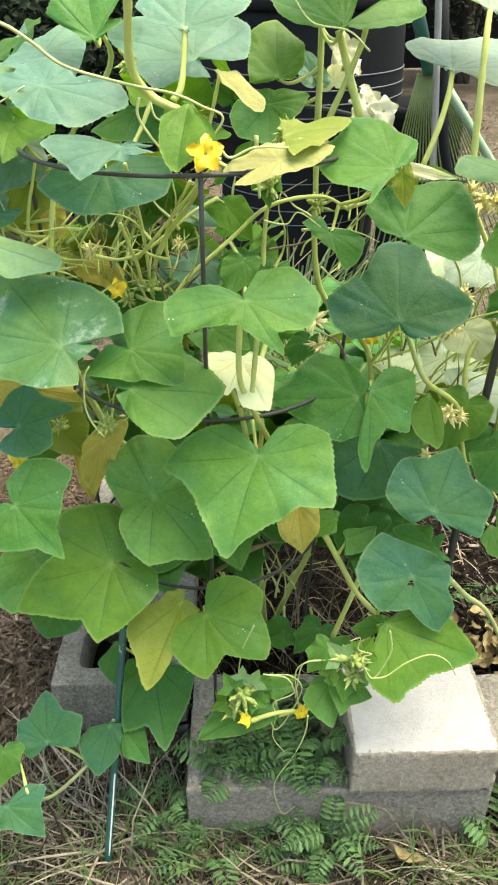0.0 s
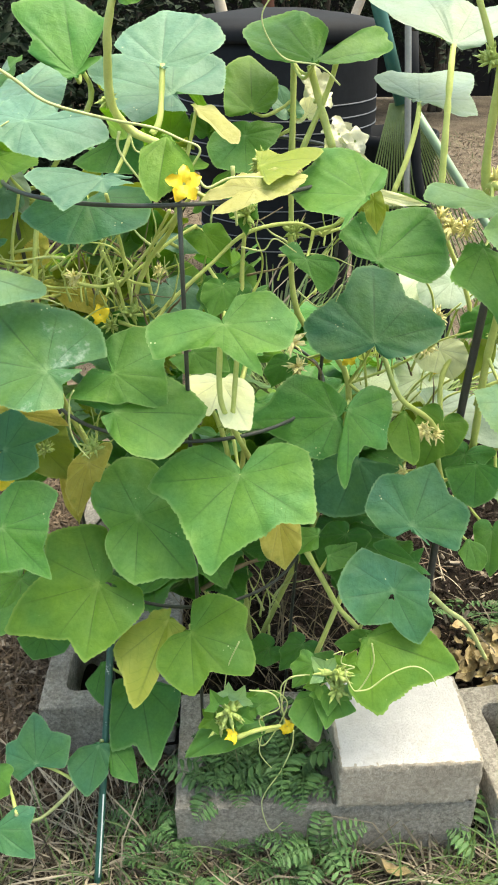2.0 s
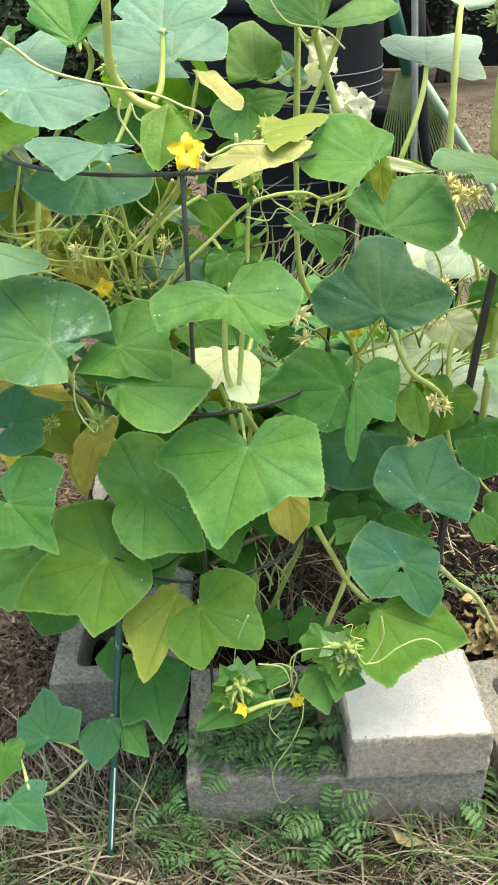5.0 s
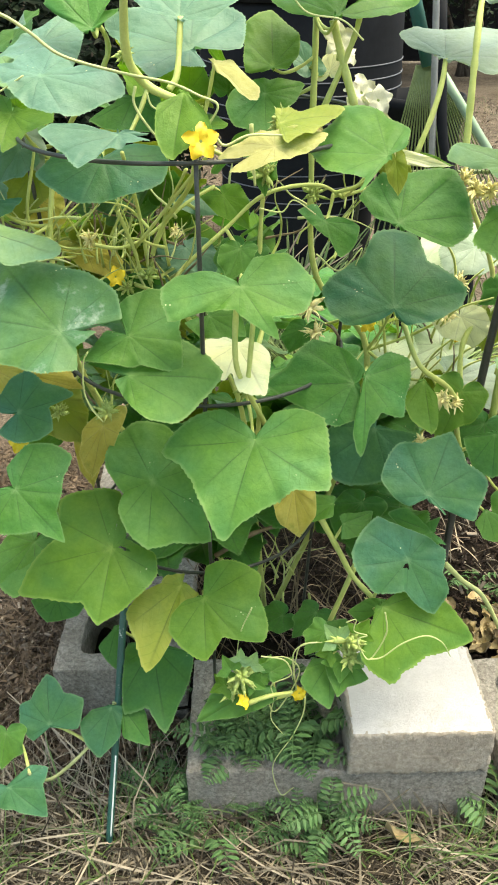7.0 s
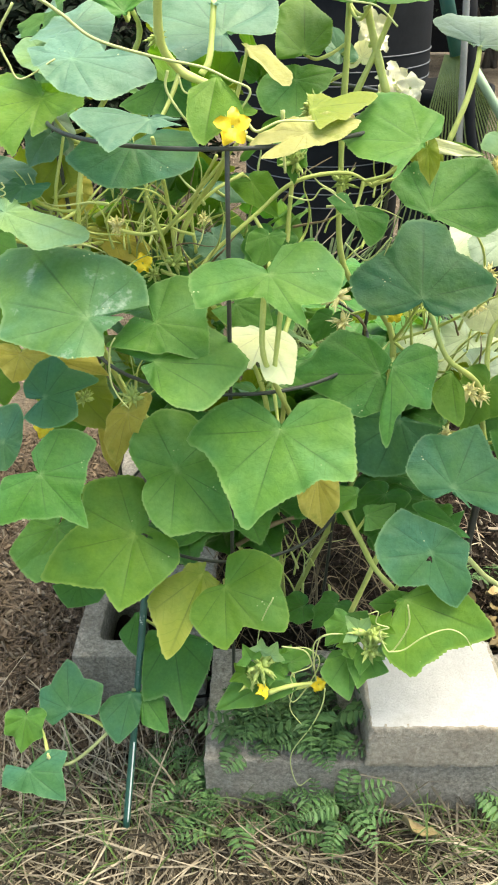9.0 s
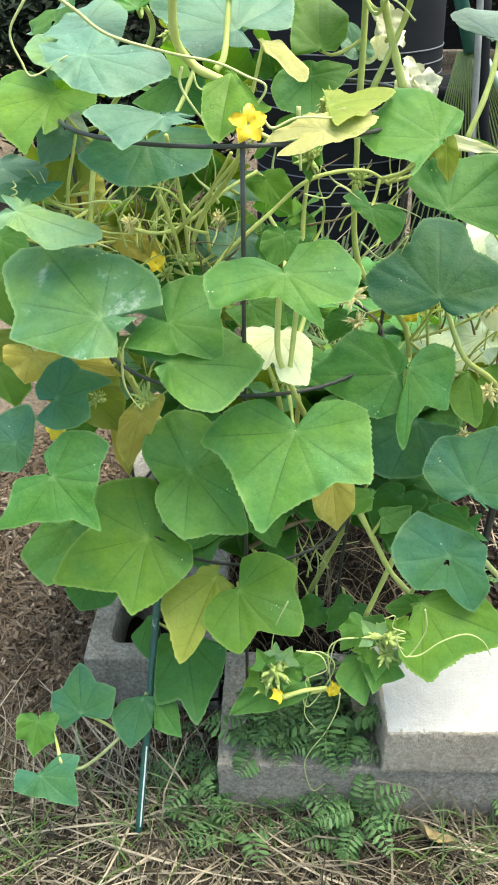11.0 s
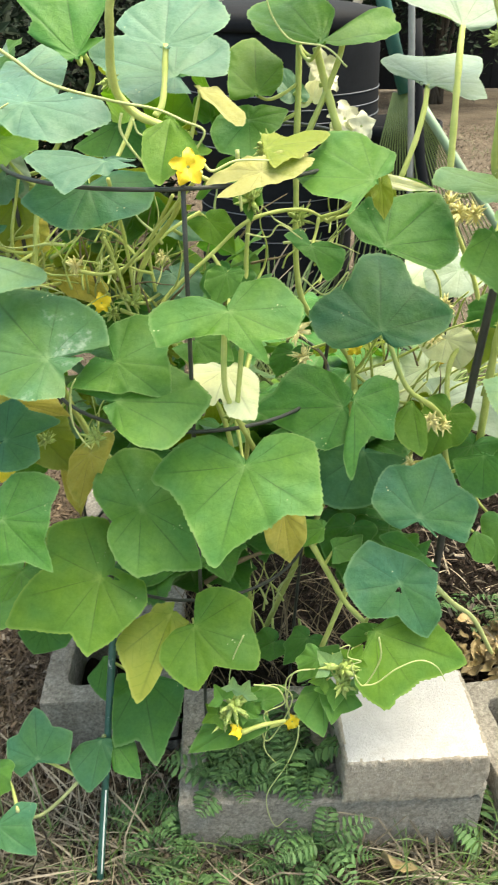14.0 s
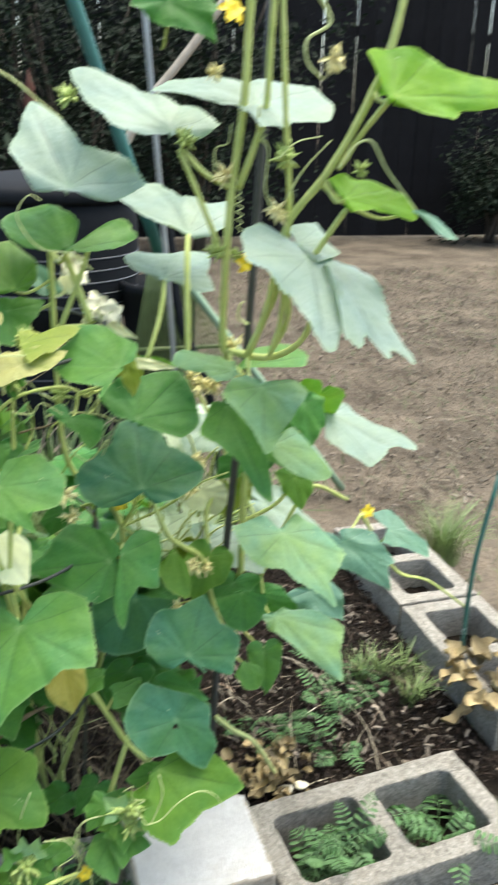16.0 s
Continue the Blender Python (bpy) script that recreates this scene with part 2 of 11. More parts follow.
WIRE = surface("dark_green_wire", (0.020, 0.026, 0.022), (0.060, 0.066, 0.054), 80, 0.45, 0.3, 0.0006)
STAKE_GREEN = surface("green_stake_coat", (0.010, 0.060, 0.050), (0.030, 0.120, 0.095), 50, 0.35, 0.4, 0.0008)
def scuffed(m, amount, colour):
    """Worn places on a coat, stretched along the rod."""
    nodes, links = m.node_tree.nodes, m.node_tree.links
    b = nodes["Principled BSDF"]
    old = b.inputs["Base Color"].links[0].from_socket
    s = ramp(nodes, links, grain(nodes, links, 38, 5, 0.75), [(amount, (0, 0, 0)), (amount + 0.05, (1, 1, 1))])
    links.new(mixed(nodes, links, s, old, colour), b.inputs["Base Color"])


scuffed(STAKE_GREEN, 0.62, (0.45, 0.52, 0.50))
SCUFF = surface("bare_scuff", (0.50, 0.55, 0.53), (0.70, 0.74, 0.72), 60, 0.5, 0.4, 0.0006)
STAKE_DARK = surface("dark_stake_coat", (0.022, 0.024, 0.024), (0.060, 0.062, 0.060), 50, 0.5, 0.5, 0.001)
RUBBER = surface("black_plastic", (0.006, 0.007, 0.009), (0.014, 0.016, 0.020), 7, 0.78, 0.25, 0.001)
RUBBER.node_tree.nodes["Principled BSDF"].inputs["Specular IOR Level"].default_value = 0.15
RIB = surface("worn_rib_plastic", (0.06, 0.065, 0.075), (0.16, 0.17, 0.19), 9, 0.5, 0.3, 0.001)
GREY_POLE = surface("grey_metal_pole", (0.22, 0.24, 0.25), (0.40, 0.42, 0.43), 12, 0.4, 0.2, 0.0005, metal=0.6)
TEAL_POLE = surface("teal_coated_pole", (0.015, 0.085, 0.075), (0.035, 0.150, 0.125), 12, 0.4, 0.2, 0.0005)
TINE = surface("green_rake_plastic", (0.110, 0.160, 0.055), (0.21, 0.27, 0.10), 16, 0.45, 0.2, 0.0005)
PALE_STRIP = surface("pale_green_strip", (0.20, 0.31, 0.20), (0.30, 0.42, 0.29), 16, 0.5, 0.2, 0.0005)
# Dark boards lowered to near black: the fence's shade is put into the colour.
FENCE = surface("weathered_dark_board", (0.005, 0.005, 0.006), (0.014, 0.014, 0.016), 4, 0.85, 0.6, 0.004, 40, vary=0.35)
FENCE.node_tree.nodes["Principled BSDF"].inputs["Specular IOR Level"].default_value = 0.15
for dull in (SOIL, CHIP, BARK_CHIP, YARD):
    dull.node_tree.nodes["Principled BSDF"].inputs["Specular IOR Level"].default_value = 0.12
OLD_WOOD = surface("bare_wood", (0.30, 0.25, 0.19), (0.50, 0.44, 0.36), 14, 0.75, 0.4, 0.001)
TERRACOTTA = surface("red_brown_clay", (0.060, 0.022, 0.014), (0.13, 0.046, 0.028), 18, 0.8, 0.4, 0.001)
# Near-black leaf colour carries the shade that the far shrubs stand in.
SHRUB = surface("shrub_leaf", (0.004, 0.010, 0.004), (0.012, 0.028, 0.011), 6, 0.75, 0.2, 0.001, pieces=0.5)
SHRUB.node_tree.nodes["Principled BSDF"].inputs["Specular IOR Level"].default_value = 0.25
BARK = surface("shrub_bark", (0.03, 0.024, 0.018), (0.09, 0.07, 0.05), 12, 0.9, 0.7, 0.004)
STRAW = surface("dry_straw", (0.088, 0.072, 0.048), (0.29, 0.248, 0.180), 12, 0.75, 0.3, 0.0006, 90, pieces=0.6)
PALE_STRAW = surface("pale_straw", (0.15, 0.126, 0.088), (0.39, 0.338, 0.255), 12, 0.7, 0.3, 0.0006, 90, pieces=0.65)
NEEDLE = surface("brown_needles", (0.052, 0.037, 0.026), (0.19, 0.142, 0.10), 12, 0.85, 0.3, 0.0006, 90, pieces=0.6)
GRASS = surface("green_grass", (0.040, 0.085, 0.018), (0.10, 0.165, 0.042), 10, 0.5, 0.3, 0.0006, 80, pieces=0.4)
PALE_GRASS = surface("pale_green_grass", (0.13, 0.20, 0.06), (0.24, 0.32, 0.12), 10, 0.5, 0.3, 0.0006, 80, pieces=0.4)
FROND = surface("weed_leaflet", (0.036, 0.100, 0.028), (0.082, 0.172, 0.054), 40, 0.65, 0.3, 0.0006, pieces=0.3)
DEAD = surface("dead_leaf", (0.24, 0.165, 0.075), (0.56, 0.46, 0.25), 40, 0.75, 0.6, 0.001, vary=0.6)
FUNGUS = surface("cream_cap", (0.62, 0.55, 0.36), (0.80, 0.76, 0.60), 60, 0.6, 0.3, 0.0006)


# ---- helpers of this place ----
def mesh_of(name, verts, faces, mat, smooth=True):
    me = bpy.data.meshes.new(name)
    me.from_pydata([tuple(v) for v in verts], [], faces)
    me.materials.append(mat)
    if smooth:
        me.polygons.foreach_set("use_smooth", [True] * len(me.polygons))
    me.update()
    return me


def part(name, bm, mat, parent, label="", smooth=False):
    me = bpy.data.meshes.new(name)
    bm.to_mesh(me)
    bm.free()
    me.materials.append(mat)
    if smooth:
        me.polygons.foreach_set("use_smooth", [True] * len(me.polygons))
    ob = new(name, me)
    ob.parent = parent
    ob.matrix_parent_inverse = Matrix.Translation(-parent.location) if parent.type == "EMPTY" else Matrix()
    return tagged(ob, label)


def child(name, me, parent, m=None, label=""):
    ob = new(name, me)
    ob.parent = parent
    ob.matrix_parent_inverse = Matrix.Translation(-parent.location) if parent.type == "EMPTY" else Matrix()
    if m is not None:
        ob.matrix_basis = m
    return tagged(ob, label)


def thing(name, place, label, category, group="", kind=""):
    ob = new(name)
    ob.empty_display_size = 0.05
    ob.location = place
    return tagged(ob, label, category, group, kind)


def smooth_line(points, steps=6):
    """Catmull-Rom through the points."""
    p = [Vector(q) for q in points]
    p = [p[0] * 2 - p[1]] + p + [p[-1] * 2 - p[-2]]
    line = []
    for a, b, c, d in zip(p, p[1:], p[2:], p[3:]):
        for k in range(steps):
            s = k / steps
            line.append(0.5 * ((2 * b) + (c - a) * s + (2 * a - 5 * b + 4 * c - d) * s * s + (3 * b - a - 3 * c + d) * s ** 3))
    return line + [p[-2]]


def tube(line, r0, r1=None, sides=7, knobs=0.0, cap=True):
    """Vertices and faces of a round rod along a line, from radius r0 to r1."""
    r1 = r0 if r1 is None else r1
    verts, faces, n = [], [], len(line)
    side = None
    for i, q in enumerate(line):
        way = (line[min(i + 1, n - 1)] - line[max(i - 1, 0)]).normalized()
        if side is None:
            side = way.orthogonal().normalized()
        side = (side - way * side.dot(way)).normalized()
        other = way.cross(side)
        r = r0 + (r1 - r0) * i / max(n - 1, 1)
        if knobs:
            r *= 1 + knobs * noise.noise(q * 90)
        for k in range(sides):
            a = 2 * math.pi * k / sides
            verts.append(q + (side * math.cos(a) + other * math.sin(a)) * r)
    for i in range(n - 1):
        for k in range(sides):
            a, b = i * sides + k, i * sides + (k + 1) % sides
            faces.append((a, b, b + sides, a + sides))
    if cap:
        faces.append(tuple(range(sides - 1, -1, -1)))
        faces.append(tuple(range((n - 1) * sides, n * sides)))
    return verts, faces


def rod(name, points, r0, mat, parent, r1=None, label="", steps=6, sides=8, knobs=0.0):
    v, f = tube(smooth_line(points, steps), r0, r1, sides, knobs)
    return child(name, mesh_of(name, v, f, mat), parent, label=label)


def lump(points, faces_of, out_v, out_f):
    """Append one piece to running lists."""
    k = len(out_v)
    out_v.extend(points)
    out_f.extend(tuple(i + k for i in f) for f in faces_of)


# ---- ground, bed and blocks ----
def wavy(x, y):
    return 0.014 * noise.noise(Vector((x * 3, y * 3, 0))) + 0.006 * noise.noise(Vector((x * 14, y * 14, 2)))


def ground():
    """One sheet: fine near the bed, coarse out to the horizon."""
    cuts_x = [-400, -120, -40, -15, -8, -5, -3.2, -2.2, -1.6] + [-1.2 + 0.05 * i for i in range(65)] + [2.3, 2.8, 3.6, 5, 8, 15, 40, 120, 400]
    cuts_y = [-400, -120, -40, -12, -5, -2, -0.8, -0.2] + [0.05 * i for i in range(54)] + [2.9, 3.3, 4, 5, 6.5, 8, 10, 15, 40, 120, 400]
    verts = [(x, y, wavy(x, y) if abs(x) < 4 and abs(y) < 6 else 0.0) for y in cuts_y for x in cuts_x]
    n = len(cuts_x)
    faces = [(j * n + i, j * n + i + 1, (j + 1) * n + i + 1, (j + 1) * n + i) for j in range(len(cuts_y) - 1) for i in range(n - 1)]
    tagged(new("ground", mesh_of("ground", verts, faces, YARD)), "dry brown yard of bare soil, thatch and thin grass", "ground", kind="structure")


ground()


def bed_soil():
    """Dark mulched soil, a low uneven mound held in by the blocks."""
    n, verts, faces = 44, [], []
    x0, x1, y0, y1 = -0.14, 0.90, 0.90, 1.86
    for j in range(n + 1):
        for i in range(n + 1):
            x, y = x0 + (x1 - x0) * i / n, y0 + (y1 - y0) * j / n
            verts.append((x, y, 0.032 + 0.016 * noise.noise(Vector((x * 7, y * 7, 5))) + 0.009 * noise.noise(Vector((x * 30, y * 30, 1)))))
    faces = [(j * (n + 1) + i, j * (n + 1) + i + 1, (j + 1) * (n + 1) + i + 1, (j + 1) * (n + 1) + i) for j in range(n) for i in range(n)]
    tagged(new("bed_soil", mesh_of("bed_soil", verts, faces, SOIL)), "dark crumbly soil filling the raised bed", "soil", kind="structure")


bed_soil()


def hollow_block(name, w, d, h, wall, webs):
    """A concrete block with open cells: w along x, webs at the given places, edges worn round."""
    xs = sorted({0, w, *(v for p in webs for v in (p - wall / 2, p + wall / 2)), wall, w - wall})
    ys = [0, wall, d - wall, d]
    solid = lambda i, j: j != 1 or any(xs[i] < m < xs[i + 1] for m in (wall / 2, w - wall / 2, *webs))  # noqa: E731
    bm = bmesh.new()
    grid = [[bm.verts.new((x, y, h)) for x in xs] for y in ys]
    faces = [bm.faces.new((grid[j][i], grid[j][i + 1], grid[j + 1][i + 1], grid[j + 1][i])) for j in range(3) for i in range(len(xs) - 1) if solid(i, j)]
    for v in [v for v in bm.verts if not v.link_faces]:
        bm.verts.remove(v)
    low = bmesh.ops.extrude_face_region(bm, geom=faces)
    for v in low["geom"]:
        if isinstance(v, bmesh.types.BMVert):
            v.co.z = 0.0
    bmesh.ops.recalc_face_normals(bm, faces=bm.faces)
    upright = [e for e in bm.edges if abs(e.verts[0].co.z - e.verts[1].co.z) > h / 2 and e.calc_face_angle(0) > 0.5 and 0.001 < e.verts[0].co.x < w - 0.001 and 0.001 < e.verts[0].co.y < d - 0.001]
    bmesh.ops.bevel(bm, geom=upright, offset=0.014, segments=3, affect="EDGES", profile=0.5)
    sharp = [e for e in bm.edges if len(e.link_faces) == 2 and e.calc_face_angle(0) > 0.7]
    bmesh.ops.bevel(bm, geom=sharp, offset=0.004, segments=2, affect="EDGES", profile=0.6)
    bmesh.ops.triangulate(bm, faces=[f for f in bm.faces if len(f.verts) > 4])
    for _ in range(2):
        bmesh.ops.subdivide_edges(bm, edges=[e for e in bm.edges if e.calc_length() > 0.035], cuts=1, use_grid_fill=True)
    bmesh.ops.subdivide_edges(bm, edges=[e for e in bm.edges if e.calc_length() > 0.018], cuts=1, use_grid_fill=True)
    for v in bm.verts:
        q = v.co * 130
        v.co += Vector((noise.noise(q), noise.noise(q + Vector((9, 0, 0))), noise.noise(q + Vector((0, 9, 0))))) * 0.0020
    me = bpy.data.meshes.new(name)
    bm.to_mesh(me)
    bm.free()
    me.materials.append(CONCRETE)
    return me


BLOCK = hollow_block("concrete_block", 0.405, 0.205, 0.17, 0.036, (0.2025,))
for m, label in (
    (pose(-0.083, 0.722, -0.06), "grey hollow concrete block half sunk in grass under the paver"),
    (pose(0.352, 0.722, -0.062, 0, 0, 6), "grey hollow concrete block with weeds in its cells"),
    (pose(1.066, 1.025, -0.06, 0, 0, 91), "grey hollow concrete block with dark soil in its cells"),
    (pose(1.059, 1.44, -0.06, 0, 0, 91), "grey hollow concrete block at the bed's far side"),
    (pose(-0.095, 0.905, -0.06, 0, 0, 90), "grey hollow concrete block beside the bare mulch"),
    (pose(-0.098, 1.315, -0.06, 0, 0, 91), "grey hollow concrete block hidden behind vines"),
):
    b = new("concrete_block", BLOCK)
    b.matrix_basis = m
    tagged(b, label, "block", "blocks round the bed")


def cell_soil(x0, x1, y0, y1, z, seed):
    """Loose dark soil that fills the open cells of a run of blocks."""
    n = 16
    verts = [(x0 + (x1 - x0) * i / n, y0 + (y1 - y0) * j / n, z + 0.014 * noise.noise(Vector((i * 0.9, j * 0.9, seed)))) for j in range(n + 1) for i in range(n + 1)]
    faces = [(j * (n + 1) + i, j * (n + 1) + i + 1, (j + 1) * (n + 1) + i + 1, (j + 1) * (n + 1) + i) for j in range(n) for i in range(n)]
    tagged(new("cell_soil", mesh_of("cell_soil", verts, faces, SOIL)), "loose near-black soil inside the blocks' cells", "soil", kind="structure")


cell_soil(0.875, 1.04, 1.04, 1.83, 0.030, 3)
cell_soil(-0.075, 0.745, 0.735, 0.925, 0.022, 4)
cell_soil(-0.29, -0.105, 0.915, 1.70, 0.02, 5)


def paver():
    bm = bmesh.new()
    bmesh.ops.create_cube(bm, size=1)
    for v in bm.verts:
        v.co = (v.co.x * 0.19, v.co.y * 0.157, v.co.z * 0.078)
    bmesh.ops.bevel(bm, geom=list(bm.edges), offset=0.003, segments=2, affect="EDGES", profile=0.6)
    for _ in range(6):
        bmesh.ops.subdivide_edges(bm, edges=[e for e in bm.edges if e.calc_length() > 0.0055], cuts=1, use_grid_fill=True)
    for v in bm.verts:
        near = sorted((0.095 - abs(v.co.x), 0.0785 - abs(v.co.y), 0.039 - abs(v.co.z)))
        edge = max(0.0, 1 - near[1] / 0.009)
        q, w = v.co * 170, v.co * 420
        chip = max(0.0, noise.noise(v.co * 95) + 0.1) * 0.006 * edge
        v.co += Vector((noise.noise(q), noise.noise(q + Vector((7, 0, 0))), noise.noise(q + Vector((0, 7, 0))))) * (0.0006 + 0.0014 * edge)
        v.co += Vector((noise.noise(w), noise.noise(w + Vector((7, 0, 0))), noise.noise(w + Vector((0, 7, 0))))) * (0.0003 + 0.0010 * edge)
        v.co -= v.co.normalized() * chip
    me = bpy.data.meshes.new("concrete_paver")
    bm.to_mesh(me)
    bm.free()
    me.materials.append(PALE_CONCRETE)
    me.materials.append(TAN_SHADE_CONCRETE)
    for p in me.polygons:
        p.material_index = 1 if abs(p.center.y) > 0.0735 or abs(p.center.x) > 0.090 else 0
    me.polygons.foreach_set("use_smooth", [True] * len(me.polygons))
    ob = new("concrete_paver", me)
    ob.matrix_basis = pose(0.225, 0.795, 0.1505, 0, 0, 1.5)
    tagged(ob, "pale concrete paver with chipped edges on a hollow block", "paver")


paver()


# ---- fence and distance ----
def fence(name, x0, x1, y, turn, label):
    """A run of upright dark boards on two rails, some gaps wider than others."""
    f = thing(name, (x0, y, 0), label, "fence", kind="structure")
    f.rotation_euler.z = turn
    bm = bmesh.new()
    bmesh.ops.create_cube(bm, size=1)
    for v in bm.verts:
        v.co = (v.co.x * 0.1795, v.co.y * 0.022, (v.co.z + 0.5) * 2.44)
    bmesh.ops.bevel(bm, geom=[e for e in bm.edges if abs(e.verts[0].co.z - e.verts[1].co.z) > 1], offset=0.003, segments=1, affect="EDGES")
    me = bpy.data.meshes.new("board")
    bm.to_mesh(me)
    bm.free()
    me.materials.append(FENCE)
    x, k, rng = 0.0, 0, random.Random(4)
    while x < x1 - x0:
        b = new("board", me)
        b.parent = f
        b.matrix_basis = pose(x, rng.uniform(-0.004, 0.004), 0.02, 0, rng.uniform(-0.3, 0.3), 0)
        k += 1
        x += 0.18 + (0.006 if k % 4 == 0 and x > 7.0 else 0.0)
    for z in (0.4, 1.2, 2.0):
        bm = bmesh.new()
        bmesh.ops.create_cube(bm, size=1)
        for v in bm.verts:
            v.co = ((v.co.x + 0.5) * (x1 - x0), 0.04 + v.co.y * 0.04, z + v.co.z * 0.09)
        me2 = bpy.data.meshes.new("rail")
        bm.to_mesh(me2)
        bm.free()
        me2.materials.append(FENCE)
        r = new("rail", me2)
        r.parent = f
    return f


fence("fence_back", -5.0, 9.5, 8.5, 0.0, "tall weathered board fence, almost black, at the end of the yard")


def shrub(place, size, height, leaves, seed, label, flat=0.7):
    """Limbs and a ragged crown of many small leaves with gaps."""
    rng = random.Random(seed)
    t = thing("shrub", place, label, "shrub", "shrubs along the fence")
    base = Vector(place)
    v, f, tips = [], [], []
    for k in range(9):
        a, lean = rng.uniform(0, 6.28), rng.uniform(0.15, 0.5) * size
        top = base + Vector((math.cos(a) * lean, math.sin(a) * lean * flat, height * rng.uniform(0.6, 0.95)))
        mid = base.lerp(top, 0.5) + Vector((rng.uniform(-0.1, 0.1), rng.uniform(-0.1, 0.1), 0)) * size
        lump(*tube(smooth_line([base + Vector((rng.uniform(-0.05, 0.05), rng.uniform(-0.05, 0.05), 0)), mid, top], 4), 0.022, 0.006, 5), v, f)
        tips += [mid, top, mid.lerp(top, 0.5)]
    child("trunk", mesh_of("trunk", v, f, BARK), t)
    v, f = [], []
    clumps = [q + Vector((rng.gauss(0, 0.28), rng.gauss(0, 0.22), rng.gauss(0, 0.16))) * size for q in tips for _ in range(3)]
    for _ in range(int(leaves * 2.4)):
        c = rng.choice(clumps)
        q = c + Vector((rng.gauss(0, 0.13), rng.gauss(0, 0.12), rng.gauss(0, 0.11))) * size
        q.z = max(q.z, 0.03)
        s = rng.uniform(0.016, 0.04)
        m = pose(*q, rng.uniform(-60, 60), rng.uniform(-60, 60), rng.uniform(0, 360))
        lump([m @ Vector(p) for p in ((0, -s, 0), (s * 0.45, 0, s * 0.1), (0, s, -s * 0.15), (-s * 0.45, 0, s * 0.1))], [(0, 1, 2, 3)], v, f)
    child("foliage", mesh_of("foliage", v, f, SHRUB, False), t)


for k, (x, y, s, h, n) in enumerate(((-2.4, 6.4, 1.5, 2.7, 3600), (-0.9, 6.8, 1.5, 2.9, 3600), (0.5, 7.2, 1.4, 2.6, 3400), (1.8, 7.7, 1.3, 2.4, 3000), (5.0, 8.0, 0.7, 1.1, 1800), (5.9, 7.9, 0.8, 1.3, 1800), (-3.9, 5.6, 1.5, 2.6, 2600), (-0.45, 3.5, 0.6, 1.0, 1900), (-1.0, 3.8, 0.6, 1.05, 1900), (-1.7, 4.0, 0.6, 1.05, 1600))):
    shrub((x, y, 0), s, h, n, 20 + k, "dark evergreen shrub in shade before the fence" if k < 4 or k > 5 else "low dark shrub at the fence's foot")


# ---- the barrel, rake and poles behind the bed ----
def barrel(x, y, r, h):
    t = thing("barrel", (x, y, 0), "black plastic barrel with worn grey ribs and a domed lid", "barrel")
    def lathe(rings, n=56):
        v, f = [], []
        for rr, z in rings:
            v += [(x + rr * math.cos(2 * math.pi * k / n), y + rr * math.sin(2 * math.pi * k / n), z) for k in range(n)]
        for j in range(len(rings) - 1):
            f += [(j * n + k, j * n + (k + 1) % n, (j + 1) * n + (k + 1) % n, (j + 1) * n + k) for k in range(n)]
        f += [tuple(range(n - 1, -1, -1)), tuple((len(rings) - 1) * n + k for k in range(n))]
        return v, f
    def width_at(z):
        """Wide above, rounded in to a narrower foot."""
        s = min(1.0, max(0.0, (z - 0.53) / 0.09))
        return r * (0.80 + 0.20 * math.sin(s * math.pi / 2)) * (1.0 - 0.03 * max(0.0, (z - 0.7) / 0.3))
    side = [(r * 0.76, 0.0), (r * 0.80, 0.02)]
    for k in range(1, 40):
        z = h * 0.9 * k / 40
        side.append((width_at(z), z))
    side += [(r * 0.96, h * 0.91), (r * 0.93, h * 0.93)]
    v, f = lathe(side)
    child("body", mesh_of("body", v, f, RUBBER), t)
    for z in (0.755, 0.72, 0.685, 0.65, 0.615, 0.46, 0.42, 0.38, 0.34):
        rr = width_at(z)
        v, f = lathe([(rr - 0.003, z - 0.004), (rr + 0.002, z - 0.002), (rr + 0.002, z), (rr - 0.003, z + 0.002)])
        child("rib", mesh_of("rib", v, f, RIB), t, label="scuffed grey moulded rib")
    v, f = lathe([(r * 1.0, h * 0.925), (r * 1.02, h * 0.935), (r * 1.02, h * 0.955), (r * 0.98, h * 0.97), (r * 0.7, h * 0.985), (r * 0.3, h), (r * 0.05, h * 1.003)])
    child("lid", mesh_of("lid", v, f, RUBBER), t, label="domed black lid")


barrel(0.155, 2.72, 0.30, 0.985)


def leaf_rake(head, foot_l, foot_r, top):
    """A plastic leaf rake standing on its tines, the handle up."""
    head, a, b = Vector(head), Vector(foot_l), Vector(foot_r)
    t = thing("leaf_rake", tuple(a.lerp(b, 0.5)), "green plastic leaf rake standing head down on a teal handle", "rake")
    rod("handle", [top, head], 0.018, TEAL_POLE, t, sides=10, label="teal coated handle")
    n = 27
    for k in range(n):
        s = k / (n - 1)
        q = a.lerp(b, s)
        rod("tine", [head + Vector(((s - 0.5) * 0.06, 0, 0)), head.lerp(q, 0.55), q + Vector((0, 0.0, 0.03)), q + Vector((0, -0.03, 0.0))], 0.0021, TINE, t, sides=5, steps=4)
    for s, m in ((0.35, TINE), (0.65, TINE)):
        rod("cross_bar", [head.lerp(a, s) + Vector((0, 0.006, 0)), head.lerp(b, s) + Vector((0, 0.006, 0))], 0.006, m, t, sides=5)
    rod("edge_strip", [head + Vector((0.02, -0.02, 0)), b + Vector((0.03, -0.03, 0))], 0.012, PALE_STRIP, t, sides=6, label="pale green edge strip")


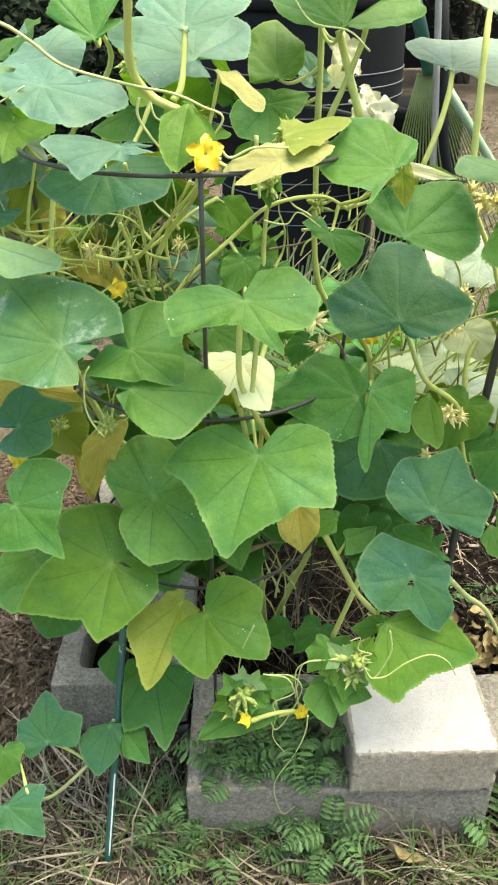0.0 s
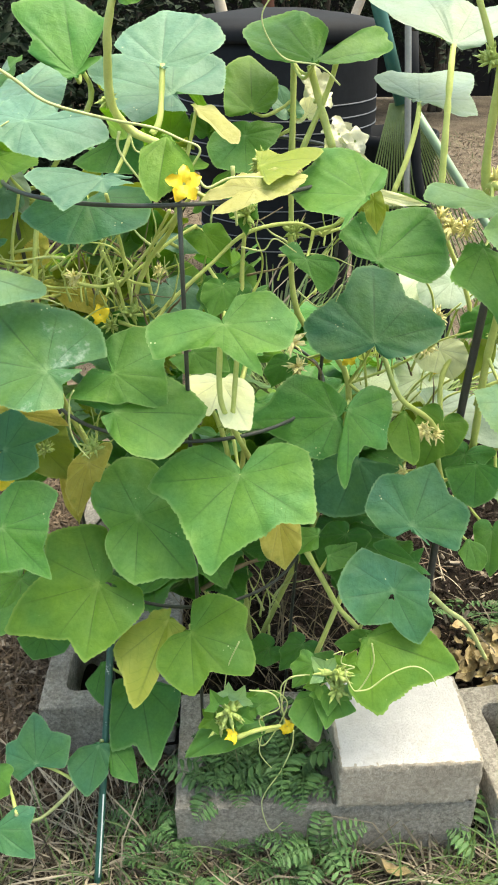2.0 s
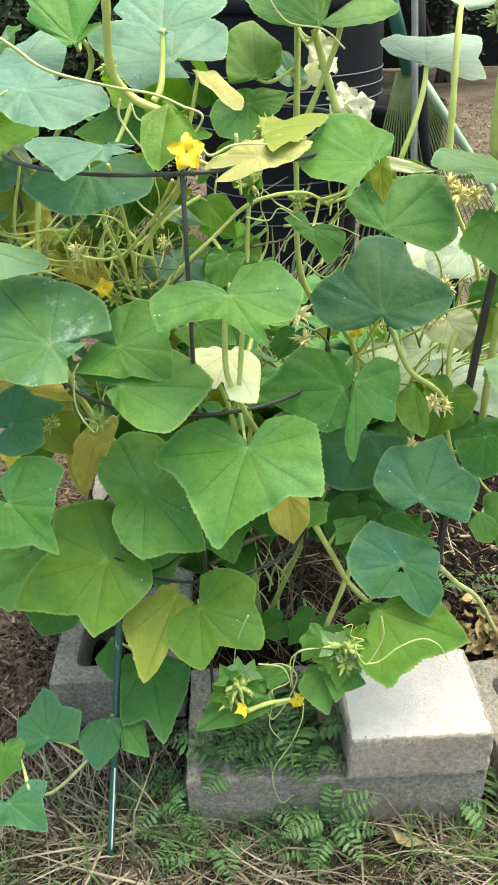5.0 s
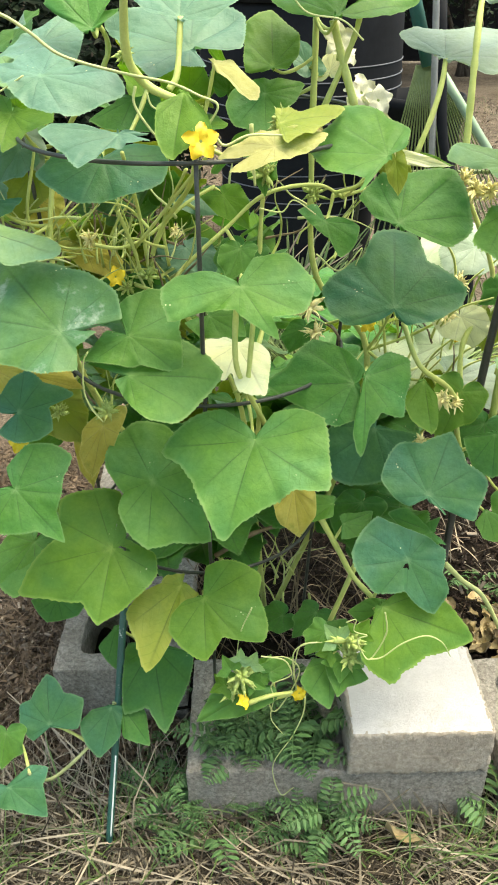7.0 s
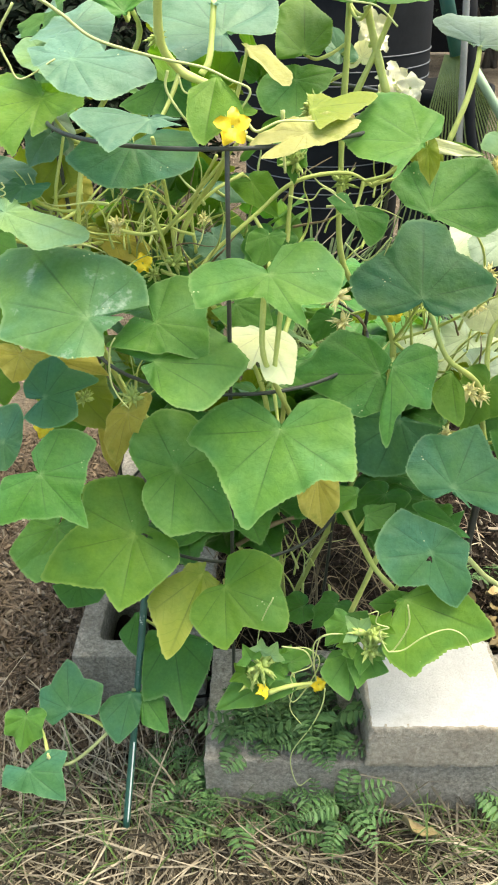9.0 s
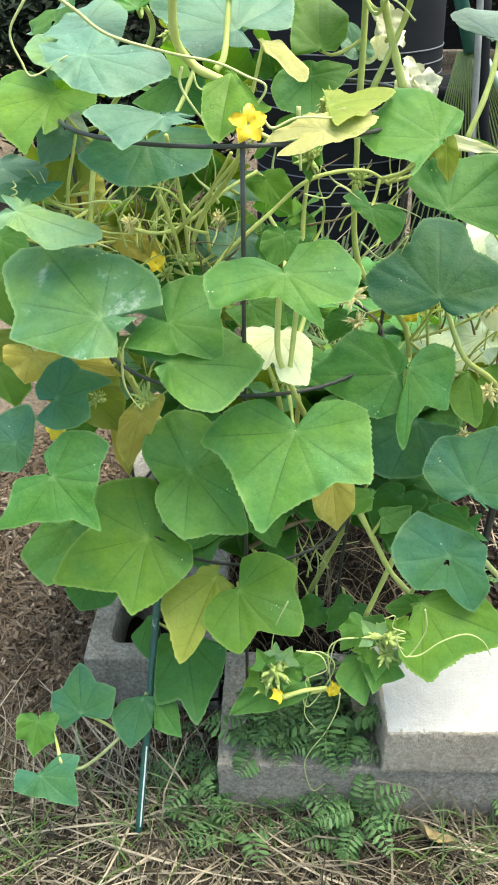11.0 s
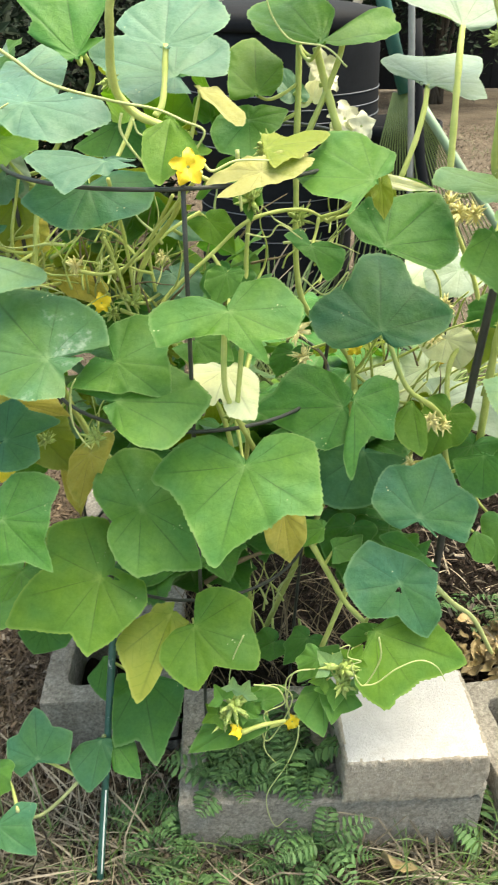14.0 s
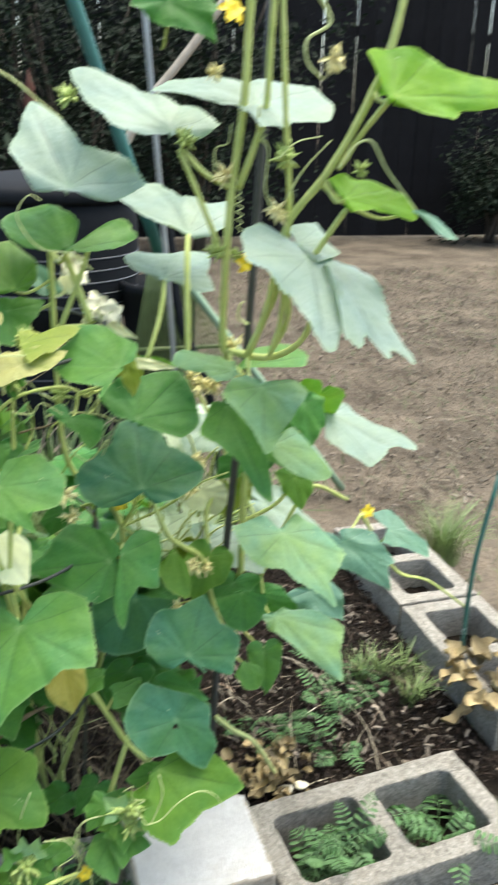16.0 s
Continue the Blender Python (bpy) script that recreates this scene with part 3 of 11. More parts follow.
leaf_rake((0.455, 2.3, 0.78), (0.25, 2.3, 0.02), (1.02, 2.3, 0.02), (0.127, 2.3, 1.75))


def dark_tub_backing(x, y, r, h):
    """An added black tub with a rolled rim and soil in it, to darken the rake's gaps."""
    t = thing("dark_tub_backing", (x, y, 0), "added black tub shape that darkens the rake's gaps", "tub")
    n = 40
    rings = [(r * 0.84, 0.0), (r * 0.86, 0.02), (r * 0.95, h * 0.6), (r, h - 0.03), (r * 1.05, h - 0.03), (r * 1.06, h - 0.012), (r * 1.04, h), (r * 0.98, h), (r * 0.95, h - 0.06)]
    v = [(x + q * math.cos(6.2832 * k / n), y + q * math.sin(6.2832 * k / n), z) for q, z in rings for k in range(n)]
    f = [(j * n + k, j * n + (k + 1) % n, (j + 1) * n + (k + 1) % n, (j + 1) * n + k) for j in range(len(rings) - 1) for k in range(n)]
    child("body", mesh_of("body", v, f, RUBBER), t)
    v = [(x, y, h - 0.055)] + [(x + r * 0.96 * math.cos(6.2832 * k / n), y + r * 0.96 * math.sin(6.2832 * k / n), h - 0.06) for k in range(n)]
    child("soil", mesh_of("soil", v, [(0, 1 + k, 1 + (k + 1) % n) for k in range(n)], SOIL), t)


dark_tub_backing(0.485, 2.50, 0.115, 0.68)


def pole(name, points, r, mat, label, category, steps=4):
    t = thing(name, points[0], label, category)
    rod("shaft", points, r, mat, t, sides=10, steps=steps)
    v, f = tube([Vector(points[-1]) - Vector((0, 0, 0.004)), Vector(points[-1]) + Vector((0, 0, 0.006))], r * 1.15, r * 0.9, 10)
    child("end_cap", mesh_of("end_cap", v, f, mat), t)
    return t


GREY = ((0.49, 2.2, 0.0), (0.468, 2.2, 0.56), (0.414, 2.2, 1.231), (0.36, 2.2, 1.9))
pole("garden_pole", GREY, 0.0085, GREY_POLE, "thin grey metal garden pole stuck in the ground", "pole")
pole("wooden_pole", ((0.21, 3.3, 0.0), (0.005, 3.3, 0.906), (-0.136, 3.3, 1.351)), 0.02, OLD_WOOD, "bare pale wooden pole leaning behind the barrel", "pole")
pole("branch", ((0.25, 4.0, 0.0), (0.602, 4.0, 1.026), (0.909, 4.0, 1.446), (1.3, 4.05, 1.95)), 0.02, OLD_WOOD, "bare grey branch leaning in the shade", "branch")
pole("plant_stake", ((0.281, 0.970, 0.000), (0.303, 0.970, 0.511), (0.330, 0.970, 0.869), (0.350, 0.970, 1.336)), 0.0054, STAKE_DARK, "dark coated stake holding the tall vine", "plant stake")
green_stake = pole("plant_stake", ((-0.190, 0.665, 0.000), (-0.174, 0.741, 0.171), (-0.158, 0.820, 0.349)), 0.0048, STAKE_GREEN, "green coated garden stake with white scuffs beside the blocks", "plant stake")
rod("scuff", [(-0.1845, 0.6767, 0.0369), (-0.1816, 0.6906, 0.0683), (-0.1778, 0.7092, 0.1102), (-0.1750, 0.7231, 0.1416)], 0.0011, SCUFF, green_stake, label="long white scuff where the coat is worn off")
pole("plant_stake", ((0.890, 1.215, 0.060), (0.913, 1.250, 0.295), (0.970, 1.290, 0.489)), 0.005, STAKE_GREEN, "thin grey-green stake standing in a block's cell", "plant stake")
pole("garden_hose", ((0.46, 2.25, 0.95), (0.49, 2.2, 0.62), (0.54, 2.2, 0.50), (0.60, 2.2, 0.30), (0.60, 2.2, 0.06)), 0.013, RUBBER, "black hose hanging beside the rake", "hose")


def clay_post(x, y):
    """A turned clay post with rings and a pointed top."""
    t = thing("clay_post", (x, y, 0), "dark red-brown turned clay post among the shrubs", "post")
    v, f, n = [], [], 20
    rings = [(0.07, 0.0), (0.06, 0.5), (0.075, 0.52), (0.075, 0.56), (0.05, 0.6), (0.06, 0.9), (0.045, 1.12), (0.07, 1.14), (0.07, 1.17), (0.04, 1.2), (0.055, 1.28), (0.06, 1.33), (0.035, 1.38), (0.05, 1.4), (0.02, 1.46), (0.004, 1.52)]
    for r, z in rings:
        v += [(x + r * 0.68 * math.cos(6.283 * k / n), y + r * 0.68 * math.sin(6.283 * k / n), z * 0.92) for k in range(n)]
    f = [(j * n + k, j * n + (k + 1) % n, (j + 1) * n + (k + 1) % n, (j + 1) * n + k) for j in range(len(rings) - 1) for k in range(n)]
    child("shaft", mesh_of("shaft", v, f, TERRACOTTA), t)


clay_post(0.253, 5.5)


# ---- the wire cage ----
def tomato_cage(cx, cy, rings):
    t = thing("tomato_cage", (cx, cy, 0.03), "dark green wire tomato cage overgrown by vines", "plant cage")
    for r, z, tilt in rings:
        line = [Vector((cx + r * math.cos(2 * math.pi * k / 48), cy + r * math.sin(2 * math.pi * k / 48), z + tilt * math.cos(2 * math.pi * k / 48))) for k in range(49)]
        v, f = tube(line, 0.0023, sides=7, cap=False)
        child("ring", mesh_of("ring", v, f, WIRE), t)
    r, z, _ = rings[0]
    rl, zl, _ = rings[-1]
    for a in (-87, 3, 93, 183):
        c, s = math.cos(radians(a)), math.sin(radians(a))
        rod("leg", [(cx + c * r, cy + s * r, z + 0.012), (cx + c * rl, cy + s * rl, zl), (cx + c * (rl - 0.02), cy + s * (rl - 0.02), 0.0)], 0.0025, WIRE, t, sides=7)


tomato_cage(-0.055, 0.99, ((0.2, 0.89, 0.004), (0.178, 0.62, -0.004), (0.155, 0.36, 0.003)))


# ---- the cucumber vines ----
VEINS = (0, 34, -37, 70, -66, 108, -114, 148, -145)
OUTLINE = ((0, 1.0), (9, 0.88), (24, 0.76), (38, 0.74), (52, 0.80), (68, 0.71), (86, 0.68), (106, 0.73), (128, 0.61), (148, 0.47), (164, 0.33), (174, 0.17), (180, 0.05))
ROUND = ((0, 0.97), (9, 0.91), (24, 0.84), (38, 0.81), (52, 0.80), (68, 0.77), (86, 0.75), (106, 0.71), (128, 0.61), (148, 0.49), (164, 0.35), (174, 0.18), (180, 0.05))


HEART = ((0, 1.0), (9, 0.87), (24, 0.73), (38, 0.67), (52, 0.67), (68, 0.70), (86, 0.72), (106, 0.70), (128, 0.62), (148, 0.50), (164, 0.36), (174, 0.18), (180, 0.05))
BROAD = ((0, 0.96), (9, 0.91), (24, 0.86), (38, 0.90), (52, 0.95), (68, 0.86), (86, 0.79), (106, 0.77), (128, 0.66), (148, 0.52), (164, 0.36), (174, 0.18), (180, 0.05))
PENTAGON = ((0, 1.0), (9, 0.90), (24, 0.79), (38, 0.755), (52, 0.78), (68, 0.875), (86, 0.85), (106, 0.80), (128, 0.70), (148, 0.55), (164, 0.38), (174, 0.19), (180, 0.05))


def reach(deg, lobe):
    """How far the edge lies from the stalk at an angle from the tip: a soft curve between a round and an angular outline."""
    a = abs(deg)
    i = next(k for k in range(len(OUTLINE) - 1) if OUTLINE[k + 1][0] >= a)
    s = (a - OUTLINE[i][0]) / (OUTLINE[i + 1][0] - OUTLINE[i][0])
    values = []
    for table in (OUTLINE, ROUND) if lobe >= 0 else ((HEART, HEART) if lobe > -1.5 else (BROAD, BROAD) if lobe > -2.5 else (PENTAGON, PENTAGON)):
        p = [table[abs(i - 1)][1], table[i][1], table[i + 1][1], table[min(i + 2, len(table) - 1)][1]]
        values.append(p[1] + 0.5 * s * (p[2] - p[0] + s * (2 * p[0] - 5 * p[1] + 4 * p[2] - p[3] + s * (3 * (p[1] - p[2]) + p[3] - p[0]))) if i else p[1] * (1 - s) + p[2] * s)
    return values[1] + (values[0] - values[1]) * lobe * 1.25


LOOK = {"leaf_wilted": "crumpled pale yellow leaf", "leaf_sunlit_pale": "pale green leaf with sunlight in its colour", "leaf_yellow": "crumpled yellow leaf", "leaf_yellowing": "yellowing green leaf", "leaf_sunlit_cream": "cream leaf with sunlight in its colour", "leaf_sky_silver": "pale leaf with sky sheen in its colour", "leaf_mildewed": "green leaf with white mildew patches"}
ANGLES = sorted({*(2.0 * k for k in range(-90, 91)), *(v + d for v in VEINS for d in (-1.6, 0, 1.6))})
RINGS = (0.0, 0.14, 0.3, 0.46, 0.62, 0.78, 0.91, 1.0)


def leaf(plant, m, length, width, mat, fold, droop, lobe, seed, shear=0.0, back=0.8, label="", hole=None):
    """One blade: stalk at the origin, tip along +y, five-angled outline with fine teeth, sunk veins, puffed between them."""
    rng = random.Random(seed)
    verts, vein, rim, pinna, crease, faces = [], [], [], [], [], []
    ph = [rng.uniform(0, 6.28) for _ in range(4)]
    bite = [rng.uniform(0.3, 1.5) for _ in range(92)]
    uneven = rng.uniform(-0.05, 0.05)
    wave = rng.uniform(0.02, 0.05)
    half = max(reach(a, lobe) * abs(math.sin(radians(a))) for a in range(0, 180, 4))
    n = len(ANGLES)
    crumple = 0.07 if mat in (YELLOW, YELLOWING) else 0.035
    for ring in RINGS:
        for a in ANGLES:
            r = reach(a, lobe)
            tooth = 0.055 * bite[int(a / 4.0 + 45.5)] * (abs((a / 4.0 + 0.5) % 1 - 0.5) - 0.25) if abs(a) < 168 else 0.0
            r *= 1 + tooth * (ring > 0.95) + 0.05 * math.sin(radians(a) * 3 + ph[0]) * ring + uneven * (1 if a > 0 else -1)
            r *= ring
            x, y = r * math.sin(radians(a)) / (2 * half), r * math.cos(radians(a))
            y *= back if y < 0 else 1.0
            near = min(abs((a - v + 180) % 360 - 180) for v in VEINS)
            d = r * math.sin(radians(min(near, 90)))
            line = math.exp(-(d / 0.008) ** 2) * max(0.0, 1 - 0.95 * ring)
            z = fold * abs(x) * 0.9 - droop * (max(y, 0) ** 2) * 0.75 - droop * 1.1 * x * x - 0.5 * droop * min(y, 0) ** 2
            z += wave * ring ** 5 * (math.sin(radians(a) * 5 + ph[1]) + 0.6 * math.sin(radians(a) * 9 + ph[2]))
            z += 0.005 * min(1.0, 3 * ring) * (1 - math.exp(-(d / 0.03) ** 2)) * (1 - 0.5 * ring)
            z += crumple * noise.noise(Vector((x * 4 + seed, y * 4, seed * 0.7))) + 0.25 * crumple * noise.noise(Vector((x * 11, y * 11 + seed, seed * 0.3)))
            verts.append((x * width, y * length + shear * x * width, z * (length + width) * 0.5))
            vein.append(line if ring > 0 else 0.8)
            rim.append(ring)
            crease.append(math.exp(-(d / 0.006) ** 2) * min(1.0, ring * 4) * (1 - ring) ** 0.5 if ring > 0 else 0.0)
            pinna.append((r * math.cos(radians(min(near, 90))) - 0.85 * d) * 9)
    for j in range(len(RINGS) - 1):
        faces += [(j * n + k + 1, j * n + k, (j + 1) * n + k, (j + 1) * n + k + 1) for k in range(n - 1) if not (hole and j == hole[2] and hole[0] < ANGLES[k] < hole[1])]
    me = mesh_of("leaf", verts, faces, mat)
    for name, values in (("vein", vein), ("rim", rim), ("pinna", pinna), ("crease", crease)):
        me.attributes.new(name, "FLOAT", "POINT").data.foreach_set("value", values)
    return child("leaf", me, plant, m, label or LOOK.get(mat.name, ""))


def blade(plant, m, size, mat, fold, droop, seed, lobes, label="", hole=None):
    """One large blade: stalk at the origin, tip along +y. lobes: the corners of its outline, each as degrees from the tip and reach in tip lengths;
    the edge swells a little from corner to corner, carries fine forward teeth, and runs into the notch behind the stalk."""
    rng = random.Random(seed)
    corners = list(lobes) if lobes[0][0] == -180 else [(-180, 0.05), *lobes, (180, 0.05)]
    flat = [(r * math.sin(radians(a)), r * math.cos(radians(a))) for a, r in corners]

    def edge(a):
        """Reach of the straight line between two corners, swollen outwards."""
        i = next(k for k in range(len(corners) - 1) if corners[k + 1][0] >= a)
        (a0, _), (a1, _), p, q = corners[i], corners[i + 1], flat[i], flat[i + 1]
        c, s = math.cos(radians(a)), math.sin(radians(a))
        den = (q[0] - p[0]) * c - (q[1] - p[1]) * s
        r = (q[0] * p[1] - q[1] * p[0]) / den if abs(den) > 1e-6 else corners[i][1]
        r = max(0.02, min(abs(r), 1.6))
        f = (a - a0) / max(a1 - a0, 1e-6)
        return r + 0.20 * math.hypot(q[0] - p[0], q[1] - p[1]) * f * (1 - f)

    plain = [edge(1.5 * k) for k in range(-120, 121)]
    n = len(plain)
    soft = [sum(plain[max(0, min(n - 1, k + j))] * w for j, w in ((-2, 1), (-1, 2), (0, 3), (1, 2), (2, 1))) / 9 for k in range(n)]

    def out_to(a):
        f = (a + 180) / 1.5
        k = min(n - 2, int(f))
        return soft[k] + (soft[k + 1] - soft[k]) * (f - k)

    ph = [rng.uniform(0, 6.28) for _ in range(4)]
    bite = [rng.uniform(0.4, 1.3) for _ in range(90)]
    wave = rng.uniform(0.014, 0.030)
    crumple = 0.06 if mat in (YELLOW, YELLOWING, CREAM, WILTED) else 0.048
    rings = (0.0, 0.12, 0.26, 0.42, 0.58, 0.74, 0.87, 0.96, 1.0)
    veins = [0.0] + [v + rng.uniform(-5, 5) for v in VEINS[1:]]
    angles = sorted({*(1.5 * k for k in range(-120, 121)), *(v + d for v in veins for d in (-0.9, 0, 0.9))})
    verts, vein, rim, pinna, crease, faces = [], [], [], [], [], []
    for ring in rings:
        for a in angles:
            r = out_to(a)
            if ring > 0.97 and abs(a) < 172:
                k = int((a + 180) / 4.5)
                r += (0.005 + 0.018 * bite[k]) * (((a + 180) / 4.5) % 1 if a < 0 else 1 - ((a + 180) / 4.5) % 1) - 0.012
            r *= ring
            x, y = r * math.sin(radians(a)), r * math.cos(radians(a))
            near = min(abs((a - v + 180) % 360 - 180) for v in veins)
            d = r * math.sin(radians(min(near, 90)))
            z = fold * abs(x) * 0.45 - droop * (0.75 * max(y, 0) ** 2 + 0.55 * x * x + 0.5 * min(y, 0) ** 2)
            z += wave * ring ** 4 * (math.sin(radians(a) * 5 + ph[1]) + 0.6 * math.sin(radians(a) * 9 + ph[2]))
            z += 0.007 * min(1.0, 3 * ring) * (1 - math.exp(-(d / 0.035) ** 2)) * (1 - 0.6 * ring)
            z += crumple * noise.noise(Vector((x * 2.6 + seed, y * 2.6, seed * 0.7))) * ring + 0.36 * crumple * noise.noise(Vector((x * 8, y * 8 + seed, seed * 0.3)))
            verts.append((x * size, y * size, z * size))
            vein.append((1.0 if near < 0.1 else 0.0) * max(0.0, 1 - 2.6 * ring) if ring > 0 else 1.0)
            rim.append(ring)
            crease.append((1.0 if near < 0.1 else 0.45 if near < 1.0 else 0.0) * min(1.0, ring * 5) * (1 - ring ** 2))
            pinna.append((r * math.cos(radians(min(near, 90))) - 0.85 * d) * 9)
    n = len(angles)
    for j in range(len(rings) - 1):
        faces += [(j * n + k + 1, j * n + k, (j + 1) * n + k, (j + 1) * n + k + 1) for k in range(n - 1) if not (hole and j == hole[2] and hole[0] < angles[k] < hole[1])]
    me = mesh_of("leaf", verts, faces, mat)
    for name, values in (("vein", vein), ("rim", rim), ("pinna", pinna), ("crease", crease)):
        me.attributes.new(name, "FLOAT", "POINT").data.foreach_set("value", values)
    return child("leaf", me, plant, m, label or LOOK.get(mat.name, ""))


def stem(plant, r, *points, r1=None, mat=None, name="stem", label=""):
    return rod(name, points, r, mat or STEM, plant, r1, label, 6, 8, 0.25)


def tendril(plant, *points, r=0.0011):
    v, f = tube(smooth_line(points, 8), r, r * 0.6, 5)
    return child("tendril", mesh_of("tendril", v, f, TENDRIL), plant)


def coil(plant, start, end, turns, radius):
    """A tendril wound up like a spring between two places."""
    a, b = Vector(start), Vector(end)
    way = (b - a).normalized()
    s = way.orthogonal().normalized()
    o = way.cross(s)
    line = [a.lerp(b, k / (turns * 14)) + (s * math.cos(k * 0.449) + o * math.sin(k * 0.449)) * radius * math.sin(math.pi * k / (turns * 14)) ** 0.5 for k in range(turns * 14 + 1)]
    v, f = tube(line, 0.0009, 0.0006, 5)
    return child("tendril", mesh_of("tendril", v, f, TENDRIL), plant)


def flower(plant, m, r, mat, seed, green=True):
    """Five crinkled petals on a tube; the calyx is a part of the flower."""
    rng = random.Random(seed)
    v, f = [], []
    for k in range(5):
        turn = Matrix.Rotation(2 * math.pi * k / 5 + rng.uniform(-0.12, 0.12), 4, "Z")
        grid = []
        for i in range(6):
            s = i / 5
            w = r * 0.40 * math.sin(math.pi * min(0.86, 0.16 + 0.72 * s)) * rng.uniform(0.8, 1.2)
            for q in (-1, -0.5, 0, 0.5, 1):
                z = r * (0.6 * s - 0.7 * s * s + 0.2 * q * q * s + rng.uniform(-0.2, 0.2) * s)
                grid.append(turn @ Vector((q * w, r * (0.08 + 0.95 * s) - 0.12 * r * q * q * s, z)))
        lump(grid, [(i * 5 + j, i * 5 + j + 1, i * 5 + j + 6, i * 5 + j + 5) for i in range(5) for j in range(4)], v, f)
    ob = child("flower", mesh_of("flower", v, f, mat), plant, m, "open yellow five-petalled flower" if mat == PETAL else "withered cream flower")
    v, f = [], []
    lump(*tube([Vector((0, 0, -r * 0.8)), Vector((0, 0, -r * 0.3)), Vector((0, 0, -0.04 * r))], r * 0.14, r * 0.16, 8), v, f)
    for k in range(6):
        a = k * 1.047
        q = Vector((math.cos(a), math.sin(a), 0))
        lump(*tube([q * r * 0.2 + Vector((0, 0, -r * 0.35)), q * r * 0.5 + Vector((0, 0, -r * 0.3)), q * r * 0.75 + Vector((0, 0, -r * 0.1))], r * 0.06, r * 0.01, 5), v, f)
    c = new("calyx", mesh_of("calyx", v, f, BUD))
    c.parent = ob
    return ob


def buds(plant, place, size, seed, mat=None):
    """A bristly knot of unopened buds and young leaf points at a joint."""
    rng = random.Random(seed)
    v, f = [], []
    for k in range(34 if mat else 0):
        d = Vector((rng.gauss(0, 1), rng.gauss(0, 1), rng.gauss(0.2, 1))).normalized()
        s = d.orthogonal().normalized() * size * rng.uniform(0.06, 0.14)
        s.rotate(Matrix.Rotation(rng.uniform(0, 6.28), 3, d))
        q, line = d * size * 0.1, []
        for i in range(5):
            line += [q - s * (1.1 - 0.2 * i), q + s * (1.1 - 0.2 * i)]
            d = (d + Vector((rng.uniform(-0.5, 0.5), rng.uniform(-0.5, 0.5), rng.uniform(-0.6, 0.2)))).normalized()
            q = q + d * size * rng.uniform(0.12, 0.24)
        lump(line, [(2 * i, 2 * i + 1, 2 * i + 3, 2 * i + 2) for i in range(4)], v, f)
    slim = 0.5 if size > 0.03 else 1.0
    for k in range(8 if mat else int(26 / slim ** 1.5)):
        d = Vector((rng.gauss(0, 1), rng.gauss(0, 1), rng.gauss(0.5 if slim == 1.0 else 2.2, 1))).normalized()
        e = d * size * rng.uniform(0.35, 0.75)
        lump(*tube([d * size * 0.08, e * 0.6, e], size * 0.10 * slim, size * rng.uniform(0.08, 0.17) * slim, 6), v, f)
        lump(*tube([e, e + d * size * rng.uniform(0.15, 0.5) + Vector((rng.uniform(-0.1, 0.1), rng.uniform(-0.1, 0.1), 0)) * size], size * 0.10 * slim, size * 0.008, 5), v, f)
    return child("bud_knot", mesh_of("bud_knot", v, f, mat or BUD), plant, Matrix.Translation(place), "withered yellow flower cluster" if mat else "")


A = thing("cucumber_plant", (-0.03, 1.0, 0.04), "cucumber vine with broad green and yellowing leaves filling a wire cage", "cucumber plant", "cucumber plants in the bed")
B = thing("cucumber_plant", (0.30, 1.0, 0.04), "tall cucumber vine with pale upturned leaves tied to a dark stake", "cucumber plant", "cucumber plants in the bed")
blade(A, pose(-0.154, 0.930, 0.992, 48, -7, 6), 0.098, MATURE, 0.15, 0.10, 701, ((-120, 0.10), (-57, 0.32), (-54, 0.58), (-37, 0.62), (-33, 1.13), (0, 1.08), (38, 0.72), (50, 0.19), (65, 0.37), (103, 0.08)))
blade(A, pose(-0.220, 0.990, 0.973, 16, 20, -50), 0.053, GLAUCOUS_SHEEN, 0.10, 0.10, 702, ((-180, 0.85), (-174, 0.99), (-88, 0.48), (-35, 1.07), (-7, 1.07), (89, 1.19), (148, 0.72), (180, 0.85)))
blade(A, pose(-0.198, 0.870, 0.956, -20, 14, -157), 0.082, GLAUCOUS_SHEEN, 0.12, 0.20, 703, ((-180, 0.67), (-177, 0.86), (-137, 0.49), (-81, 0.42), (-63, 0.90), (-52, 1.05), (-43, 1.07), (-20, 0.88), (-2, 0.84), (18, 0.66), (50, 0.47), (94, 0.41), (146, 0.72), (152, 0.47), (180, 0.67)))
blade(A, pose(-0.116, 0.800, 0.914, -18, -12, 153), 0.063, GLAUCOUS_SHEEN, 0.25, 0.25, 704, ((-128, 0.60), (-122, 0.23), (-98, 0.55), (-58, 0.28), (-6, 0.46), (8, 0.87), (37, 0.84), (63, 1.21), (78, 1.04), (83, 0.54), (87, 0.17)))
blade(A, pose(-0.145, 0.870, 0.876, -29, -8, 167), 0.066, DUSKY, 0.08, 0.12, 705, ((-149, 0.58), (-118, 1.04), (-81, 1.05), (-57, 0.93), (-25, 0.77), (2, 0.93), (34, 0.92), (63, 1.07), (86, 0.66)))
blade(A, pose(-0.120, 0.950, 0.921, -23, -33, 128), 0.055, MATURE, 0.10, 0.10, 706, ((-166, 0.53), (-95, 0.94), (-36, 0.79), (3, 0.99), (14, 0.40), (70, 0.21)))
blade(A, pose(-0.060, 0.868, 1.006, 38, -2, -5), 0.072, GLAUCOUS_SHEEN, 0.15, 0.10, 707, ((-82, 0.38), (-62, 0.78), (-38, 0.90), (-19, 0.91), (-1, 1.11), (17, 1.06), (40, 1.02), (61, 0.97), (75, 0.79), (107, 0.34)))
